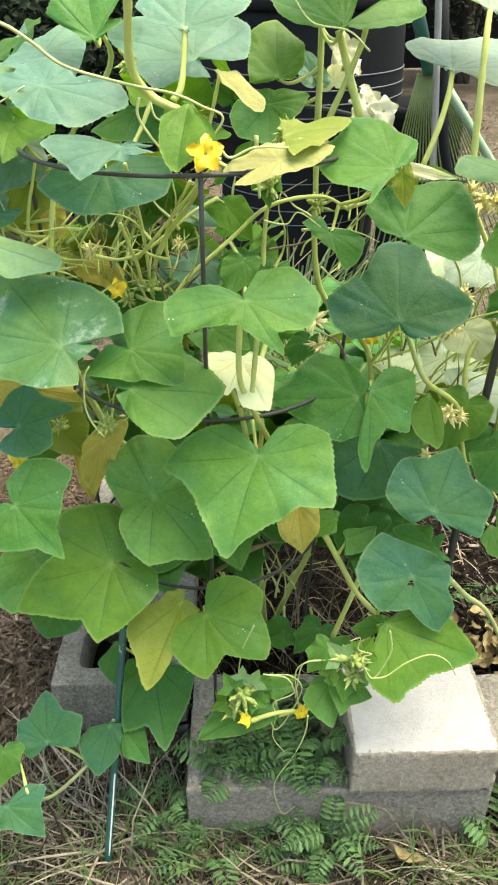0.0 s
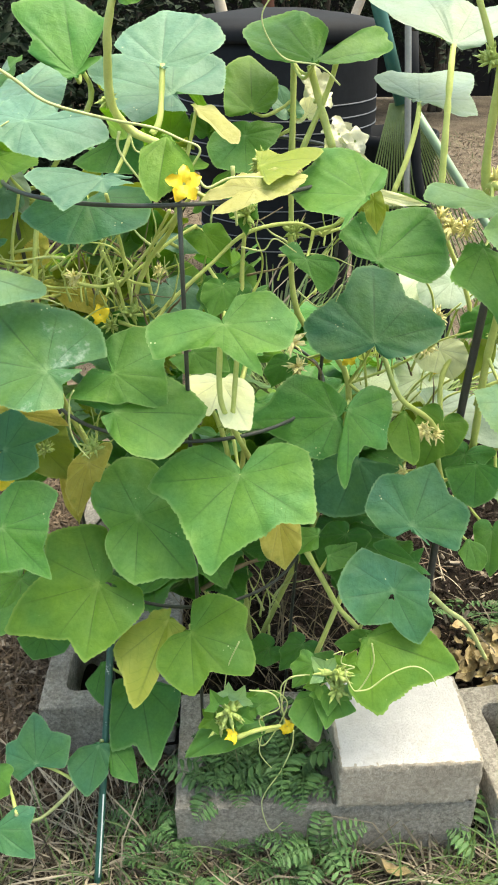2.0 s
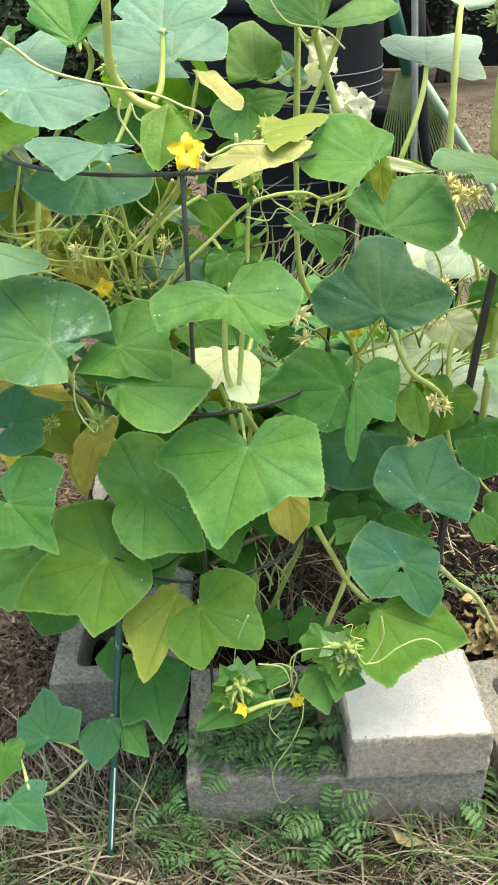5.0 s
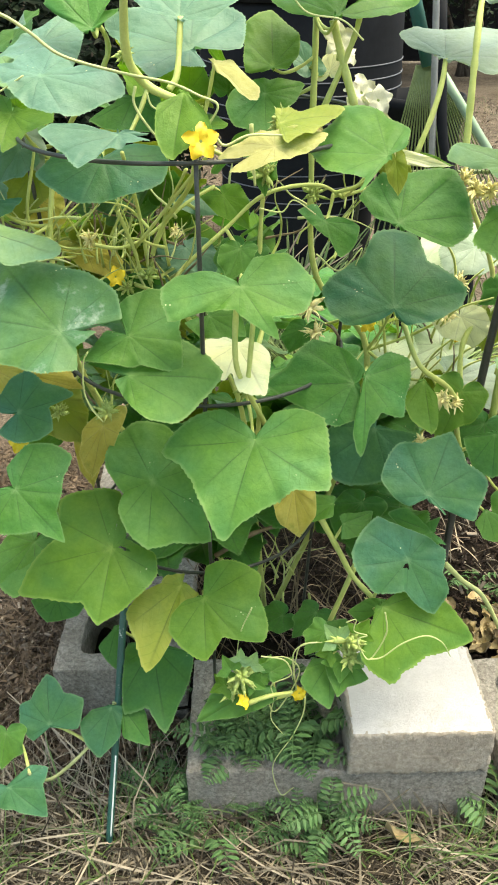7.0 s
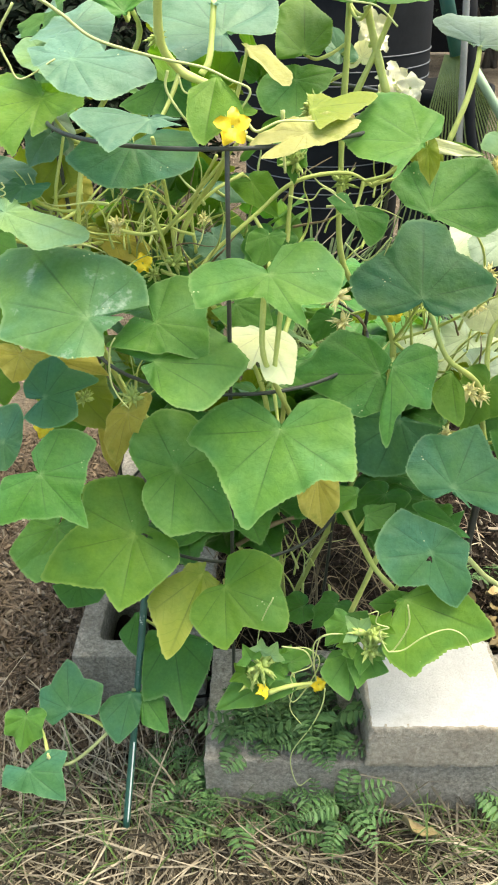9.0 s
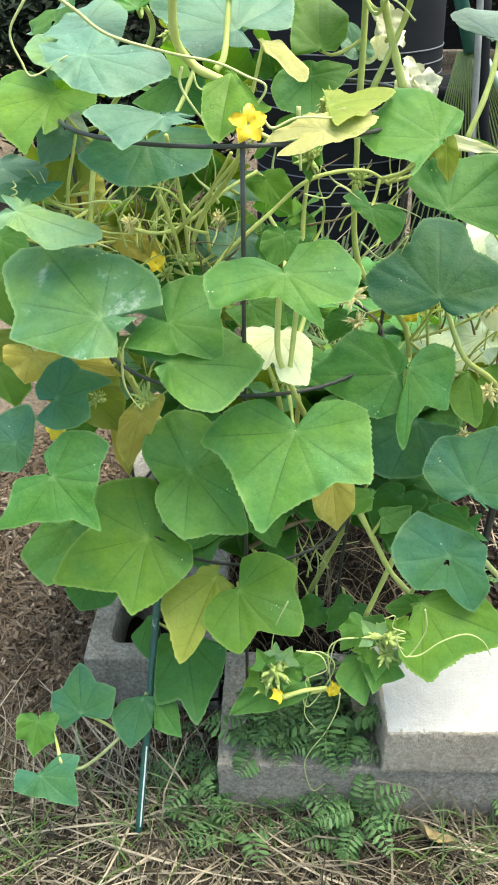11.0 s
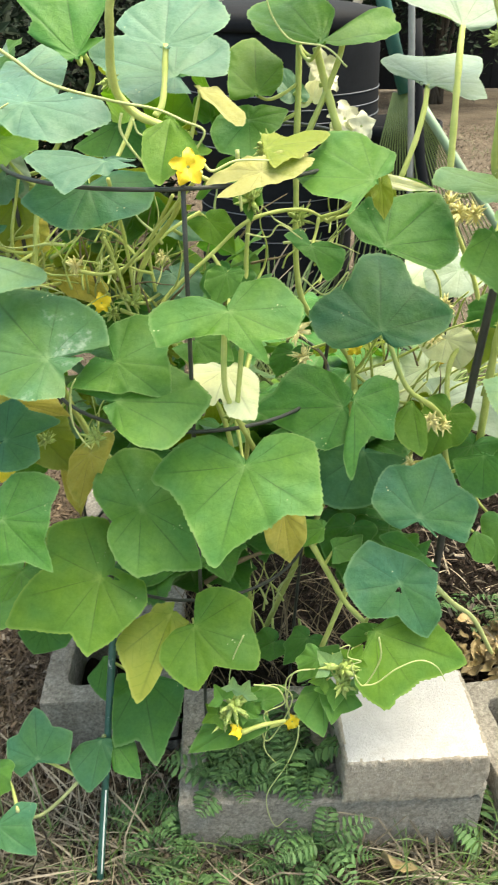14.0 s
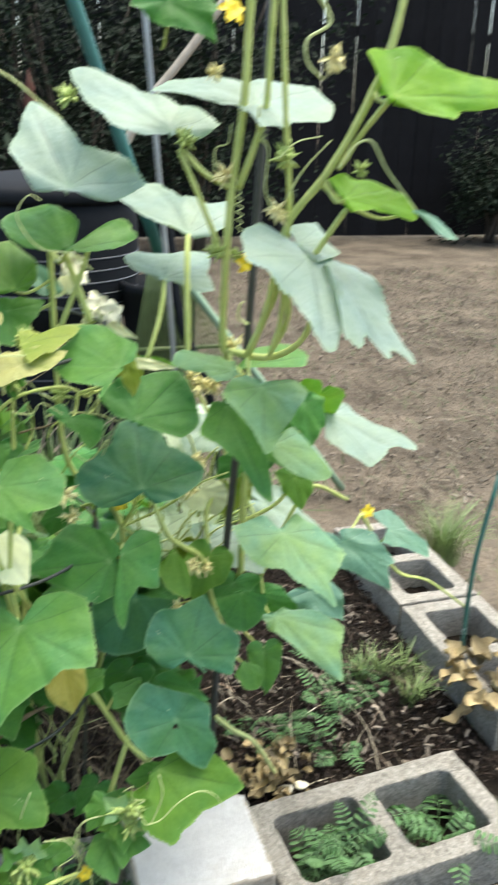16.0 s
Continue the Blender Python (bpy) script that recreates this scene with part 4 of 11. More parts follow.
blade(A, pose(-0.056, 0.940, 0.971, 15, -24, 62), 0.104, GLAUCOUS_SHEEN, 0.18, 0.10, 708, ((-147, 0.35), (-99, 0.37), (-76, 0.59), (-15, 0.76), (5, 1.07), (33, 0.81), (85, 0.73), (113, 0.74), (155, 0.51)))
blade(A, pose(0.098, 0.970, 1.000, 18, -29, 51), 0.093, GREEN, 0.12, 0.15, 709, ((-40, 0.24), (-25, 0.56), (-9, 0.83), (7, 1.10), (24, 1.15), (46, 1.01), (63, 0.68), (81, 0.47), (89, 0.20)))
blade(A, pose(0.097, 0.960, 0.999, 9, 31, -63), 0.109, GREEN, 0.18, 0.10, 710, ((-25, 0.50), (-22, 0.88), (-15, 0.95), (-9, 0.97), (-8, 0.79), (-5, 1.08), (16, 0.48), (23, 0.24)))
blade(A, pose(0.031, 1.000, 0.946, 40, -0, 0), 0.078, LIME, 0.12, 0.10, 711, ((-104, 0.40), (-42, 0.60), (-24, 0.93), (0, 1.09), (36, 0.68), (74, 0.37), (118, 0.15)))
blade(A, pose(0.023, 1.020, 0.915, 15, 40, -67), 0.049, GREEN, 0.12, 0.10, 712, ((-180, 0.97), (-162, 0.81), (-124, 0.57), (-56, 0.43), (-3, 1.03), (59, 0.70), (103, 1.11), (146, 1.12), (180, 0.97)))
blade(A, pose(0.029, 0.800, 0.903, -12, -28, 115), 0.059, WILTED, 0.30, 0.25, 713, ((-180, 0.91), (-166, 0.79), (-130, 0.45), (-23, 0.69), (-9, 0.90), (-2, 0.35), (9, 0.96), (23, 0.75), (46, 0.44), (124, 0.37), (175, 1.02), (180, 0.91)))
blade(A, pose(0.035, 0.830, 0.918, 8, 18, -66), 0.071, YELLOWING, 0.40, 0.20, 714, ((-80, 0.31), (-24, 0.45), (-19, 1.08), (-12, 1.16), (37, 0.53), (109, 0.62)))
blade(A, pose(-0.028, 0.860, 0.967, -31, 17, -134), 0.058, WILTED, 0.30, 0.20, 715, ((-177, 0.16), (-66, 0.28), (-21, 0.84), (-7, 0.94), (3, 0.79), (31, 0.22)))
blade(A, pose(0.138, 0.820, 0.890, 3, -34, 70), 0.080, GREEN, 0.14, 0.15, 716, ((-73, 0.77), (-65, 0.41), (-25, 0.76), (6, 1.04), (32, 0.92), (46, 1.07), (68, 0.82), (79, 0.59), (115, 0.46), (143, 0.24)))
blade(B, pose(0.162, 0.860, 0.812, 34, 27, -39), 0.088, MATURE, 0.12, 0.12, 717, ((-132, 0.23), (-99, 0.60), (-62, 0.68), (-28, 0.77), (-2, 1.06), (48, 0.88), (61, 0.81), (77, 0.66), (84, 0.34)))
blade(A, pose(0.177, 0.930, 0.688, 42, 3, -3), 0.110, DUSKY, 0.08, 0.10, 718, ((-134, 0.24), (-118, 0.55), (-100, 0.71), (-76, 0.82), (-59, 0.77), (-29, 0.71), (-11, 1.02), (1, 1.05), (15, 0.98), (30, 0.72), (56, 0.78), (70, 0.87), (84, 0.73), (107, 0.46), (144, 0.25)))
blade(B, pose(0.279, 0.850, 0.870, 3, -15, 77), 0.075, FRESH, 0.25, 0.20, 719, ((-129, 0.21), (-56, 0.52), (3, 0.54), (13, 1.02), (37, 1.13), (45, 0.64), (95, 0.30)))
blade(B, pose(0.226, 1.020, 0.952, -10, 15, -126), 0.073, SKY_SILVER, 0.12, 0.15, 720, ((-175, 0.59), (-155, 1.20), (-134, 1.19), (-105, 1.17), (-86, 1.94), (-49, 0.88), (-11, 0.96), (5, 0.72), (11, 0.29), (150, 0.21)))
blade(B, pose(0.254, 1.000, 1.013, 21, -22, 43), 0.124, SKY_SILVER, 0.20, 0.15, 721, ((-21, 0.30), (0, 0.62), (9, 1.12), (23, 1.09), (40, 1.02), (49, 0.62), (76, 0.57), (94, 0.76), (130, 0.48), (153, 0.24)))
blade(A, pose(-0.187, 0.770, 0.729, -14, -31, 106), 0.093, MILDEW, 0.08, 0.14, 722, ((-180, 0.68), (-179, 0.60), (-177, 0.16), (-168, 0.42), (-122, 0.27), (-102, 0.51), (-62, 0.55), (-25, 0.60), (4, 1.04), (23, 1.01), (42, 1.40), (55, 1.90), (63, 1.44), (107, 0.87), (130, 0.79), (155, 0.76), (180, 0.68)))
blade(A, pose(-0.279, 0.850, 0.811, -8, 23, -115), 0.104, FRESH, 0.20, 0.15, 723, ((-160, 0.29), (-31, 0.28), (-14, 0.78), (-5, 0.94), (4, 0.94), (13, 0.78), (31, 0.62), (45, 0.30), (139, 0.33)))
blade(A, pose(-0.253, 0.950, 0.906, -30, 1, 171), 0.095, LIME, 0.20, 0.20, 724, ((-110, 0.47), (-74, 0.58), (-43, 0.37), (-3, 0.63), (4, 0.35), (5, 0.89), (18, 0.78), (70, 0.78), (113, 0.80), (134, 0.58), (166, 0.23)))
blade(A, pose(-0.281, 0.930, 0.817, -14, -24, 121), 0.052, DUSKY, 0.12, 0.10, 725, ((-169, 0.63), (-114, 0.56), (-48, 0.61), (5, 1.00), (32, 0.74), (110, 0.26)))
blade(A, pose(-0.247, 0.960, 0.944, 6, -29, 62), 0.044, FRESH, 0.20, 0.10, 726, ((-143, 0.33), (-121, 0.59), (-47, 0.56), (5, 1.10), (30, 1.29), (70, 0.70)))
blade(A, pose(-0.122, 0.800, 0.711, -25, 30, -133), 0.072, GREEN, 0.10, 0.32, 727, ((-150, 0.57), (-109, 0.89), (-86, 1.09), (-46, 0.74), (-4, 0.93), (29, 0.50), (94, 0.57), (120, 0.82), (161, 0.31)))
blade(A, pose(-0.004, 0.775, 0.775, -32, 18, -153), 0.076, GREEN, 0.10, 0.15, 728, ((-129, 0.49), (-99, 0.80), (-64, 1.00), (-35, 0.92), (-9, 0.60), (-2, 0.96), (43, 0.35), (88, 0.63), (91, 1.04), (105, 1.04), (122, 1.04), (134, 0.85), (154, 0.43), (174, 0.14)))
blade(A, pose(-0.122, 0.775, 0.678, -0, 32, -91), 0.100, GREEN, 0.10, 0.20, 729, ((-165, 0.50), (-46, 0.70), (-26, 0.85), (-5, 1.00), (20, 0.80), (47, 0.77), (70, 0.54), (87, 0.33), (163, 0.15)))
blade(A, pose(-0.042, 0.900, 0.691, -26, 38, -128), 0.050, GREEN, 0.10, 0.10, 730, ((-131, 0.29), (-42, 0.69), (-1, 0.99), (84, 0.55), (137, 0.62)))
blade(A, pose(-0.009, 0.840, 0.682, -13, 5, -160), 0.089, CREAM, 0.12, 0.10, 731, ((-112, 0.15), (-53, 0.41), (-2, 0.94), (20, 0.86), (29, 0.45), (31, 0.73), (69, 0.52), (123, 0.45), (161, 0.27)))
blade(A, pose(0.010, 0.770, 0.600, -34, -6, 163), 0.120, GREEN, 0.12, 0.18, 732, ((-170, 0.14), (-165, 0.33), (-148, 0.49), (-124, 0.67), (-94, 0.69), (-70, 0.84), (-53, 0.61), (-22, 0.66), (-6, 0.78), (1, 0.97), (20, 0.77), (41, 0.67), (57, 0.71), (67, 0.88), (80, 0.76), (96, 0.63), (122, 0.43), (135, 0.22)))
blade(A, pose(-0.109, 0.800, 0.527, -32, -3, -180), 0.084, GREEN, 0.12, 0.20, 733, ((-180, 0.97), (-170, 0.91), (-113, 0.59), (-64, 0.81), (-47, 1.19), (-23, 0.93), (1, 0.95), (22, 0.79), (46, 0.61), (66, 0.43), (106, 0.71), (134, 0.89), (160, 1.03), (180, 0.97)))
blade(A, pose(-0.247, 0.730, 0.564, -39, 25, -141), 0.080, MATURE, 0.12, 0.20, 734, ((-163, 0.32), (-128, 0.63), (-101, 0.80), (-80, 0.89), (-62, 0.65), (-18, 0.62), (0, 0.98), (15, 0.63), (62, 0.63), (88, 1.02), (96, 0.70), (130, 0.47)))
blade(A, pose(-0.252, 0.800, 0.620, 14, 36, -67), 0.067, DUSKY, 0.15, 0.10, 735, ((-166, 0.30), (-134, 0.42), (-89, 0.63), (-65, 0.77), (-39, 0.66), (-2, 1.00), (8, 0.50), (46, 0.66), (73, 0.63), (105, 0.56), (149, 0.48)))
blade(A, pose(-0.325, 0.850, 0.529, -39, 7, -171), 0.037, DUSKY, 0.15, 0.10, 736, ((-180, 1.31), (-157, 1.46), (-137, 1.10), (-41, 0.68), (1, 0.98), (62, 1.20), (123, 1.57), (161, 1.17), (180, 1.31)))
blade(A, pose(-0.159, 0.770, 0.452, -34, -4, 174), 0.093, LIME, 0.12, 0.14, 737, ((-180, 0.66), (-174, 0.52), (-129, 0.21), (-106, 0.32), (-92, 0.55), (-68, 0.69), (-29, 0.74), (1, 0.98), (19, 0.75), (47, 1.05), (57, 1.32), (79, 0.91), (94, 0.71), (126, 0.98), (138, 0.95), (178, 0.80), (180, 0.66)), hole=(-112, -86, 2))
blade(A, pose(-0.251, 0.820, 0.419, -35, -5, 152), 0.076, GREEN, 0.12, 0.10, 738, ((-47, 0.33), (2, 1.00), (32, 1.03), (38, 0.54)))
blade(A, pose(-0.251, 0.830, 0.321, -31, -10, 163), 0.034, MATURE, 0.15, 0.10, 739, ((-103, 1.17), (-71, 1.10), (1, 0.99), (69, 1.06)))
blade(A, pose(-0.081, 0.780, 0.386, -32, -18, 168), 0.115, YELLOWING, 0.20, 0.15, 740, ((-90, 0.22), (-16, 0.25), (-14, 0.52), (-6, 0.82), (0, 0.98), (17, 0.75), (42, 0.65), (56, 0.46), (72, 0.22), (105, 0.18), (179, 0.13)))
blade(A, pose(-0.053, 0.765, 0.378, -35, 2, -177), 0.075, LIME, 0.12, 0.18, 741, ((-176, 0.53), (-152, 0.73), (-130, 0.88), (-110, 1.04), (-90, 0.90), (-64, 1.15), (-51, 1.21), (-24, 0.69), (0, 0.98), (11, 0.94), (35, 0.81), (51, 0.76), (67, 0.57), (89, 0.30)))
blade(A, pose(-0.126, 0.800, 0.266, -38, 7, -172), 0.116, MATURE, 0.12, 0.15, 742, ((-68, 0.49), (-45, 0.55), (-12, 0.77), (1, 1.00), (13, 0.67), (33, 0.82), (54, 0.45), (106, 0.28)))
blade(A, pose(-0.176, 0.820, 0.279, -35, -2, 168), 0.046, MATURE, 0.15, 0.10, 743, ((-117, 0.24), (-22, 1.35), (1, 0.99), (33, 0.73)))
blade(A, pose(-0.254, 0.720, 0.206, 43, -8, 3), 0.064, DUSKY, 0.12, 0.12, 744, ((-129, 0.45), (-89, 0.58), (-53, 0.76), (-34, 0.64), (-1, 1.00), (12, 0.88), (30, 0.66), (61, 0.84), (107, 0.59), (116, 0.21)))
blade(A, pose(-0.178, 0.745, 0.209, -40, -7, 172), 0.064, DUSKY, 0.12, 0.12, 745, ((-110, 0.21), (-32, 0.59), (1, 1.01), (25, 0.85), (54, 0.69), (74, 0.39)))
blade(A, pose(-0.164, 0.750, 0.204, -34, 18, -145), 0.062, MATURE, 0.12, 0.12, 746, ((-50, 0.44), (0, 1.00), (36, 0.60), (114, 0.08)))
blade(A, pose(-0.298, 0.660, 0.162, -25, 32, -132), 0.062, DUSKY, 0.12, 0.12, 747, ((-89, 0.27), (-83, 0.57), (-61, 0.87), (-39, 0.68), (1, 0.99), (39, 0.43), (114, 0.59), (160, 0.49)))
blade(A, pose(0.126, 0.860, 0.623, -6, -40, 85), 0.107, MATURE, 0.12, 0.12, 748, ((-105, 0.39), (-73, 0.52), (-57, 0.56), (-25, 0.63), (2, 1.02), (14, 0.80), (49, 0.74), (63, 0.56), (92, 0.29), (131, 0.19)))
blade(A, pose(0.137, 0.850, 0.637, -43, -11, -172), 0.103, MATURE, 0.25, 0.20, 749, ((-151, 0.26), (-140, 0.44), (-116, 0.60), (-68, 0.53), (-45, 0.63), (-23, 0.45), (-3, 0.61), (-3, 0.96), (5, 0.85), (12, 0.61), (15, 0.29)))
blade(A, pose(0.165, 0.920, 0.527, -42, -17, 162), 0.082, DUSKY, 0.12, 0.12, 750, ((-105, 0.73), (-59, 0.46), (-31, 0.84), (0, 0.98), (18, 1.05), (67, 0.73), (159, 0.30)))
blade(A, pose(0.214, 0.800, 0.506, 43, 12, -20), 0.084, DUSKY, 0.10, 0.10, 751, ((-144, 0.30), (-118, 0.46), (-92, 0.70), (-63, 0.80), (-47, 0.88), (-27, 0.75), (0, 1.02), (28, 0.72), (56, 0.86), (83, 0.71), (100, 0.73), (117, 0.21), (118, 0.55)))
blade(A, pose(0.192, 0.770, 0.434, -46, 15, -158), 0.072, DUSKY, 0.15, 0.12, 752, ((-180, 0.70), (-156, 0.52), (-79, 0.68), (-44, 0.62), (-28, 0.84), (-1, 1.01), (15, 0.77), (34, 0.52), (71, 0.79), (104, 0.90), (122, 0.94), (143, 0.89), (172, 0.87), (180, 0.70)), hole=(20, 60, 1))
blade(A, pose(0.224, 0.800, 0.452, 13, -25, 61), 0.059, MATURE, 0.20, 0.10, 753, ((-162, 0.41), (-61, 0.40), (2, 1.00), (28, 0.68), (30, 0.23), (98, 0.38)))
blade(A, pose(0.163, 0.745, 0.382, -26, 42, -116), 0.120, LIME, 0.10, 0.10, 754, ((-62, 0.22), (-25, 0.65), (-9, 0.86), (0, 1.03), (29, 0.64), (55, 0.66), (65, 0.76), (87, 0.62), (100, 0.53)))
blade(A, pose(0.168, 0.780, 0.344, -1, -32, 92), 0.043, GREEN, 0.12, 0.10, 755, ((-28, 0.71), (1, 0.99), (54, 0.48), (119, 0.37)))
blade(A, pose(0.103, 0.745, 0.292, -35, -1, 179), 0.059, GREEN, 0.20, 0.15, 756, ((-140, 0.26), (-59, 0.54), (-8, 0.68), (-1, 0.99), (30, 0.81), (56, 0.77), (96, 0.36)))
blade(A, pose(0.122, 0.735, 0.301, -28, -15, 169), 0.047, GREEN, 0.25, 0.15, 757, ((-149, 0.22), (-69, 0.74), (-18, 0.64), (-1, 0.97), (74, 0.58)))
blade(A, pose(0.107, 0.760, 0.296, 33, 11, -26), 0.045, MATURE, 0.20, 0.15, 758, ((-155, 0.32), (-59, 0.82), (-1, 1.02), (58, 0.64)))
blade(A, pose(0.108, 0.850, 0.459, -24, -18, 126), 0.044, GREEN, 0.30, 0.20, 759, ((-56, 0.42), (3, 0.98), (27, 0.87), (71, 0.58), (166, 0.22)))
blade(A, pose(0.122, 0.840, 0.435, 6, 29, -57), 0.047, MATURE, 0.25, 0.15, 760, ((-93, 0.22), (-2, 1.07), (55, 0.63), (132, 0.49)))
blade(B, pose(0.312, 0.880, 0.425, -38, 6, -163), 0.043, GREEN, 0.15, 0.30, 761, ((-57, 0.51), (-27, 0.85), (-6, 0.98), (27, 0.83), (63, 0.51)))
blade(B, pose(0.307, 0.880, 0.542, -40, -5, 174), 0.057, MATURE, 0.12, 0.12, 762, ((-83, 0.62), (-32, 0.82), (-1, 0.97), (24, 0.94), (77, 0.71)))
blade(A, pose(0.216, 0.900, 0.606, -39, 8, 179), 0.071, LIME, 0.15, 0.12, 763, ((-31, 0.35), (-9, 0.83), (-1, 0.97), (26, 0.73), (60, 0.45)))
blade(B, pose(0.284, 1.030, 0.541, -19, 21, -134), 0.108, SKY_SILVER, 0.10, 0.12, 764, ((-155, 0.43), (-91, 0.43), (-52, 0.95), (-4, 0.99), (9, 0.48), (152, 0.38)))
blade(A, pose(0.093, 0.950, 0.787, -41, 11, -168), 0.052, MATURE, 0.25, 0.20, 765, ((-103, 0.25), (-65, 0.77), (-32, 0.85), (-2, 0.94), (7, 0.42), (130, 0.69), (178, 0.51)))
blade(B, pose(0.101, 0.950, 1.073, 41, -16, 3), 0.154, SKY_SILVER, 0.12, 0.10, 766, ((-68, 0.26), (-39, 0.46), (-31, 0.62), (-12, 0.78), (1, 1.10), (14, 0.78), (33, 0.40), (69, 0.52), (112, 0.59), (133, 0.32)))
blade(B, pose(0.215, 0.920, 1.139, 28, -24, 38), 0.152, SKY_SILVER, 0.15, 0.10, 767, ((-69, 0.19), (-45, 0.42), (-23, 0.57), (5, 1.08), (13, 0.93), (26, 0.48), (73, 0.38), (124, 0.42), (148, 0.21)))
blade(B, pose(0.304, 0.870, 1.170, 4, -28, 81), 0.120, SKY_SILVER, 0.12, 0.15, 768, ((-180, 0.73), (-169, 0.68), (-141, 0.41), (-87, 0.53), (-58, 0.17), (6, 0.39), (12, 1.01), (29, 0.91), (51, 0.58), (83, 0.38), (141, 0.79), (169, 0.78), (180, 0.73)))
blade(B, pose(0.348, 0.800, 1.013, -26, -11, 178), 0.168, SKY_SILVER, 0.15, 0.20, 769, ((-143, 0.28), (-20, 0.48), (-5, 0.86), (4, 0.73), (21, 0.47), (61, 0.52), (109, 0.47), (148, 0.33)))
blade(B, pose(0.368, 0.800, 1.008, -30, -3, -159), 0.195, SKY_SILVER, 0.12, 0.20, 770, ((-76, 0.25), (-50, 0.32), (-32, 0.46), (-18, 0.55), (-13, 0.80), (-10, 0.92), (-8, 0.62), (1, 0.81), (2, 0.51), (14, 0.68), (26, 0.62), (27, 0.40)))
blade(B, pose(0.344, 0.820, 1.024, -13, 20, -115), 0.049, SKY_SILVER, 0.20, 0.15, 771, ((-125, 0.73), (-78, 1.35), (-38, 0.78), (-11, 1.03), (50, 0.72)))
blade(B, pose(0.407, 0.740, 1.179, 5, 50, -74), 0.180, BRIGHT, 0.12, 0.05, 772, ((-105, 0.30), (-82, 0.32), (-52, 0.38), (-21, 0.50), (-9, 0.87), (-2, 1.05), (6, 0.77), (9, 0.49), (29, 0.38), (36, 0.23)))
blade(B, pose(0.372, 0.760, 1.079, -11, 28, -113), 0.080, BRIGHT, 0.25, 0.10, 773, ((-125, 0.48), (-68, 0.51), (-31, 0.81), (-6, 1.03), (1, 0.98), (5, 0.53), (70, 0.31)))
blade(B, pose(0.449, 0.750, 1.067, -29, 8, -145), 0.060, GLAUCOUS_SHEEN, 0.30, 0.10, 774, ((-38, 0.51), (-7, 0.97), (13, 0.56)))
blade(B, pose(0.296, 0.790, 0.867, -35, -10, 176), 0.098, FRESH, 0.18, 0.20, 775, ((-112, 0.48), (-94, 0.60), (-57, 0.50), (-22, 0.61), (-3, 0.91), (14, 0.60), (36, 0.53), (69, 0.52), (102, 0.33), (138, 0.20)))
blade(B, pose(0.268, 0.840, 0.830, -36, 12, -174), 0.144, GREEN, 0.20, 0.20, 776, ((-59, 0.11), (-23, 0.34), (-13, 0.56), (-5, 0.80), (-3, 0.95), (4, 0.81), (13, 0.51), (37, 0.39), (60, 0.38), (112, 0.11)))
blade(B, pose(0.324, 0.820, 0.782, -24, 18, -130), 0.082, FRESH, 0.15, 0.20, 777, ((-82, 0.53), (-38, 0.67), (-9, 1.02), (13, 0.80), (41, 0.48), (72, 0.25)))
blade(B, pose(0.308, 0.920, 0.852, 7, 29, -75), 0.102, GREEN, 0.15, 0.10, 778, ((-42, 0.41), (-20, 0.81), (-4, 1.07), (14, 0.85), (19, 0.36)))
blade(B, pose(0.355, 0.860, 0.637, -31, 7, -154), 0.138, FRESH, 0.12, 0.20, 779, ((-114, 0.27), (-76, 0.41), (-44, 0.67), (-6, 0.65), (-6, 0.98), (40, 0.42), (83, 0.50), (129, 0.50), (174, 0.24)))
blade(B, pose(0.375, 0.930, 0.461, -30, 12, -146), 0.140, FRESH, 0.12, 0.20, 780, ((-99, 0.14), (-58, 0.49), (-44, 0.80), (-23, 0.78), (-6, 1.00), (1, 0.63), (25, 0.33), (77, 0.17), (147, 0.17)))
blade(B, pose(0.459, 0.980, 0.757, -19, 15, -123), 0.140, SKY_SILVER, 0.12, 0.20, 781, ((-141, 0.17), (-71, 0.32), (-24, 0.52), (-19, 0.95), (-12, 1.06), (0, 0.71), (35, 0.72), (59, 0.55), (84, 0.37)))
blade(B, pose(0.662, 1.150, 0.464, -25, 13, -145), 0.085, GLAUCOUS_SHEEN, 0.15, 0.20, 782, ((-174, 0.57), (-120, 0.59), (-50, 0.43), (-34, 0.89), (-8, 1.00), (9, 0.52), (81, 0.44)))
blade(A, pose(-0.056, 0.830, 0.946, -40, -5, 174), 0.077, LIME, 0.50, 0.20, 783, ((-45, 0.49), (-36, 0.79), (-17, 0.73), (2, 0.91), (9, 0.85), (22, 0.68), (49, 0.36)))
stem(A, 0.0017, (-0.154, 0.931, 0.991), (-0.155, 0.953, 0.982), (-0.156, 0.970, 0.982), (-0.157, 0.980, 0.987), r1=0.0023, name="leaf_stalk")
stem(A, 0.0017, (-0.220, 0.991, 0.971), (-0.226, 1.016, 0.972), (-0.233, 1.048, 0.974), (-0.240, 1.078, 0.977), r1=0.0023, name="leaf_stalk")
stem(A, 0.0017, (-0.198, 0.871, 0.954), (-0.193, 0.907, 0.924), (-0.188, 0.943, 0.910), (-0.184, 0.974, 0.906), r1=0.0023, name="leaf_stalk")
stem(A, 0.0017, (-0.117, 0.801, 0.912), (-0.110, 0.817, 0.910), (-0.100, 0.830, 0.926), (-0.090, 0.840, 0.950), r1=0.0023, name="leaf_stalk")
stem(A, 0.0017, (-0.145, 0.871, 0.874), (-0.149, 0.896, 0.872), (-0.154, 0.927, 0.870), (-0.159, 0.957, 0.869), r1=0.0023, name="leaf_stalk")
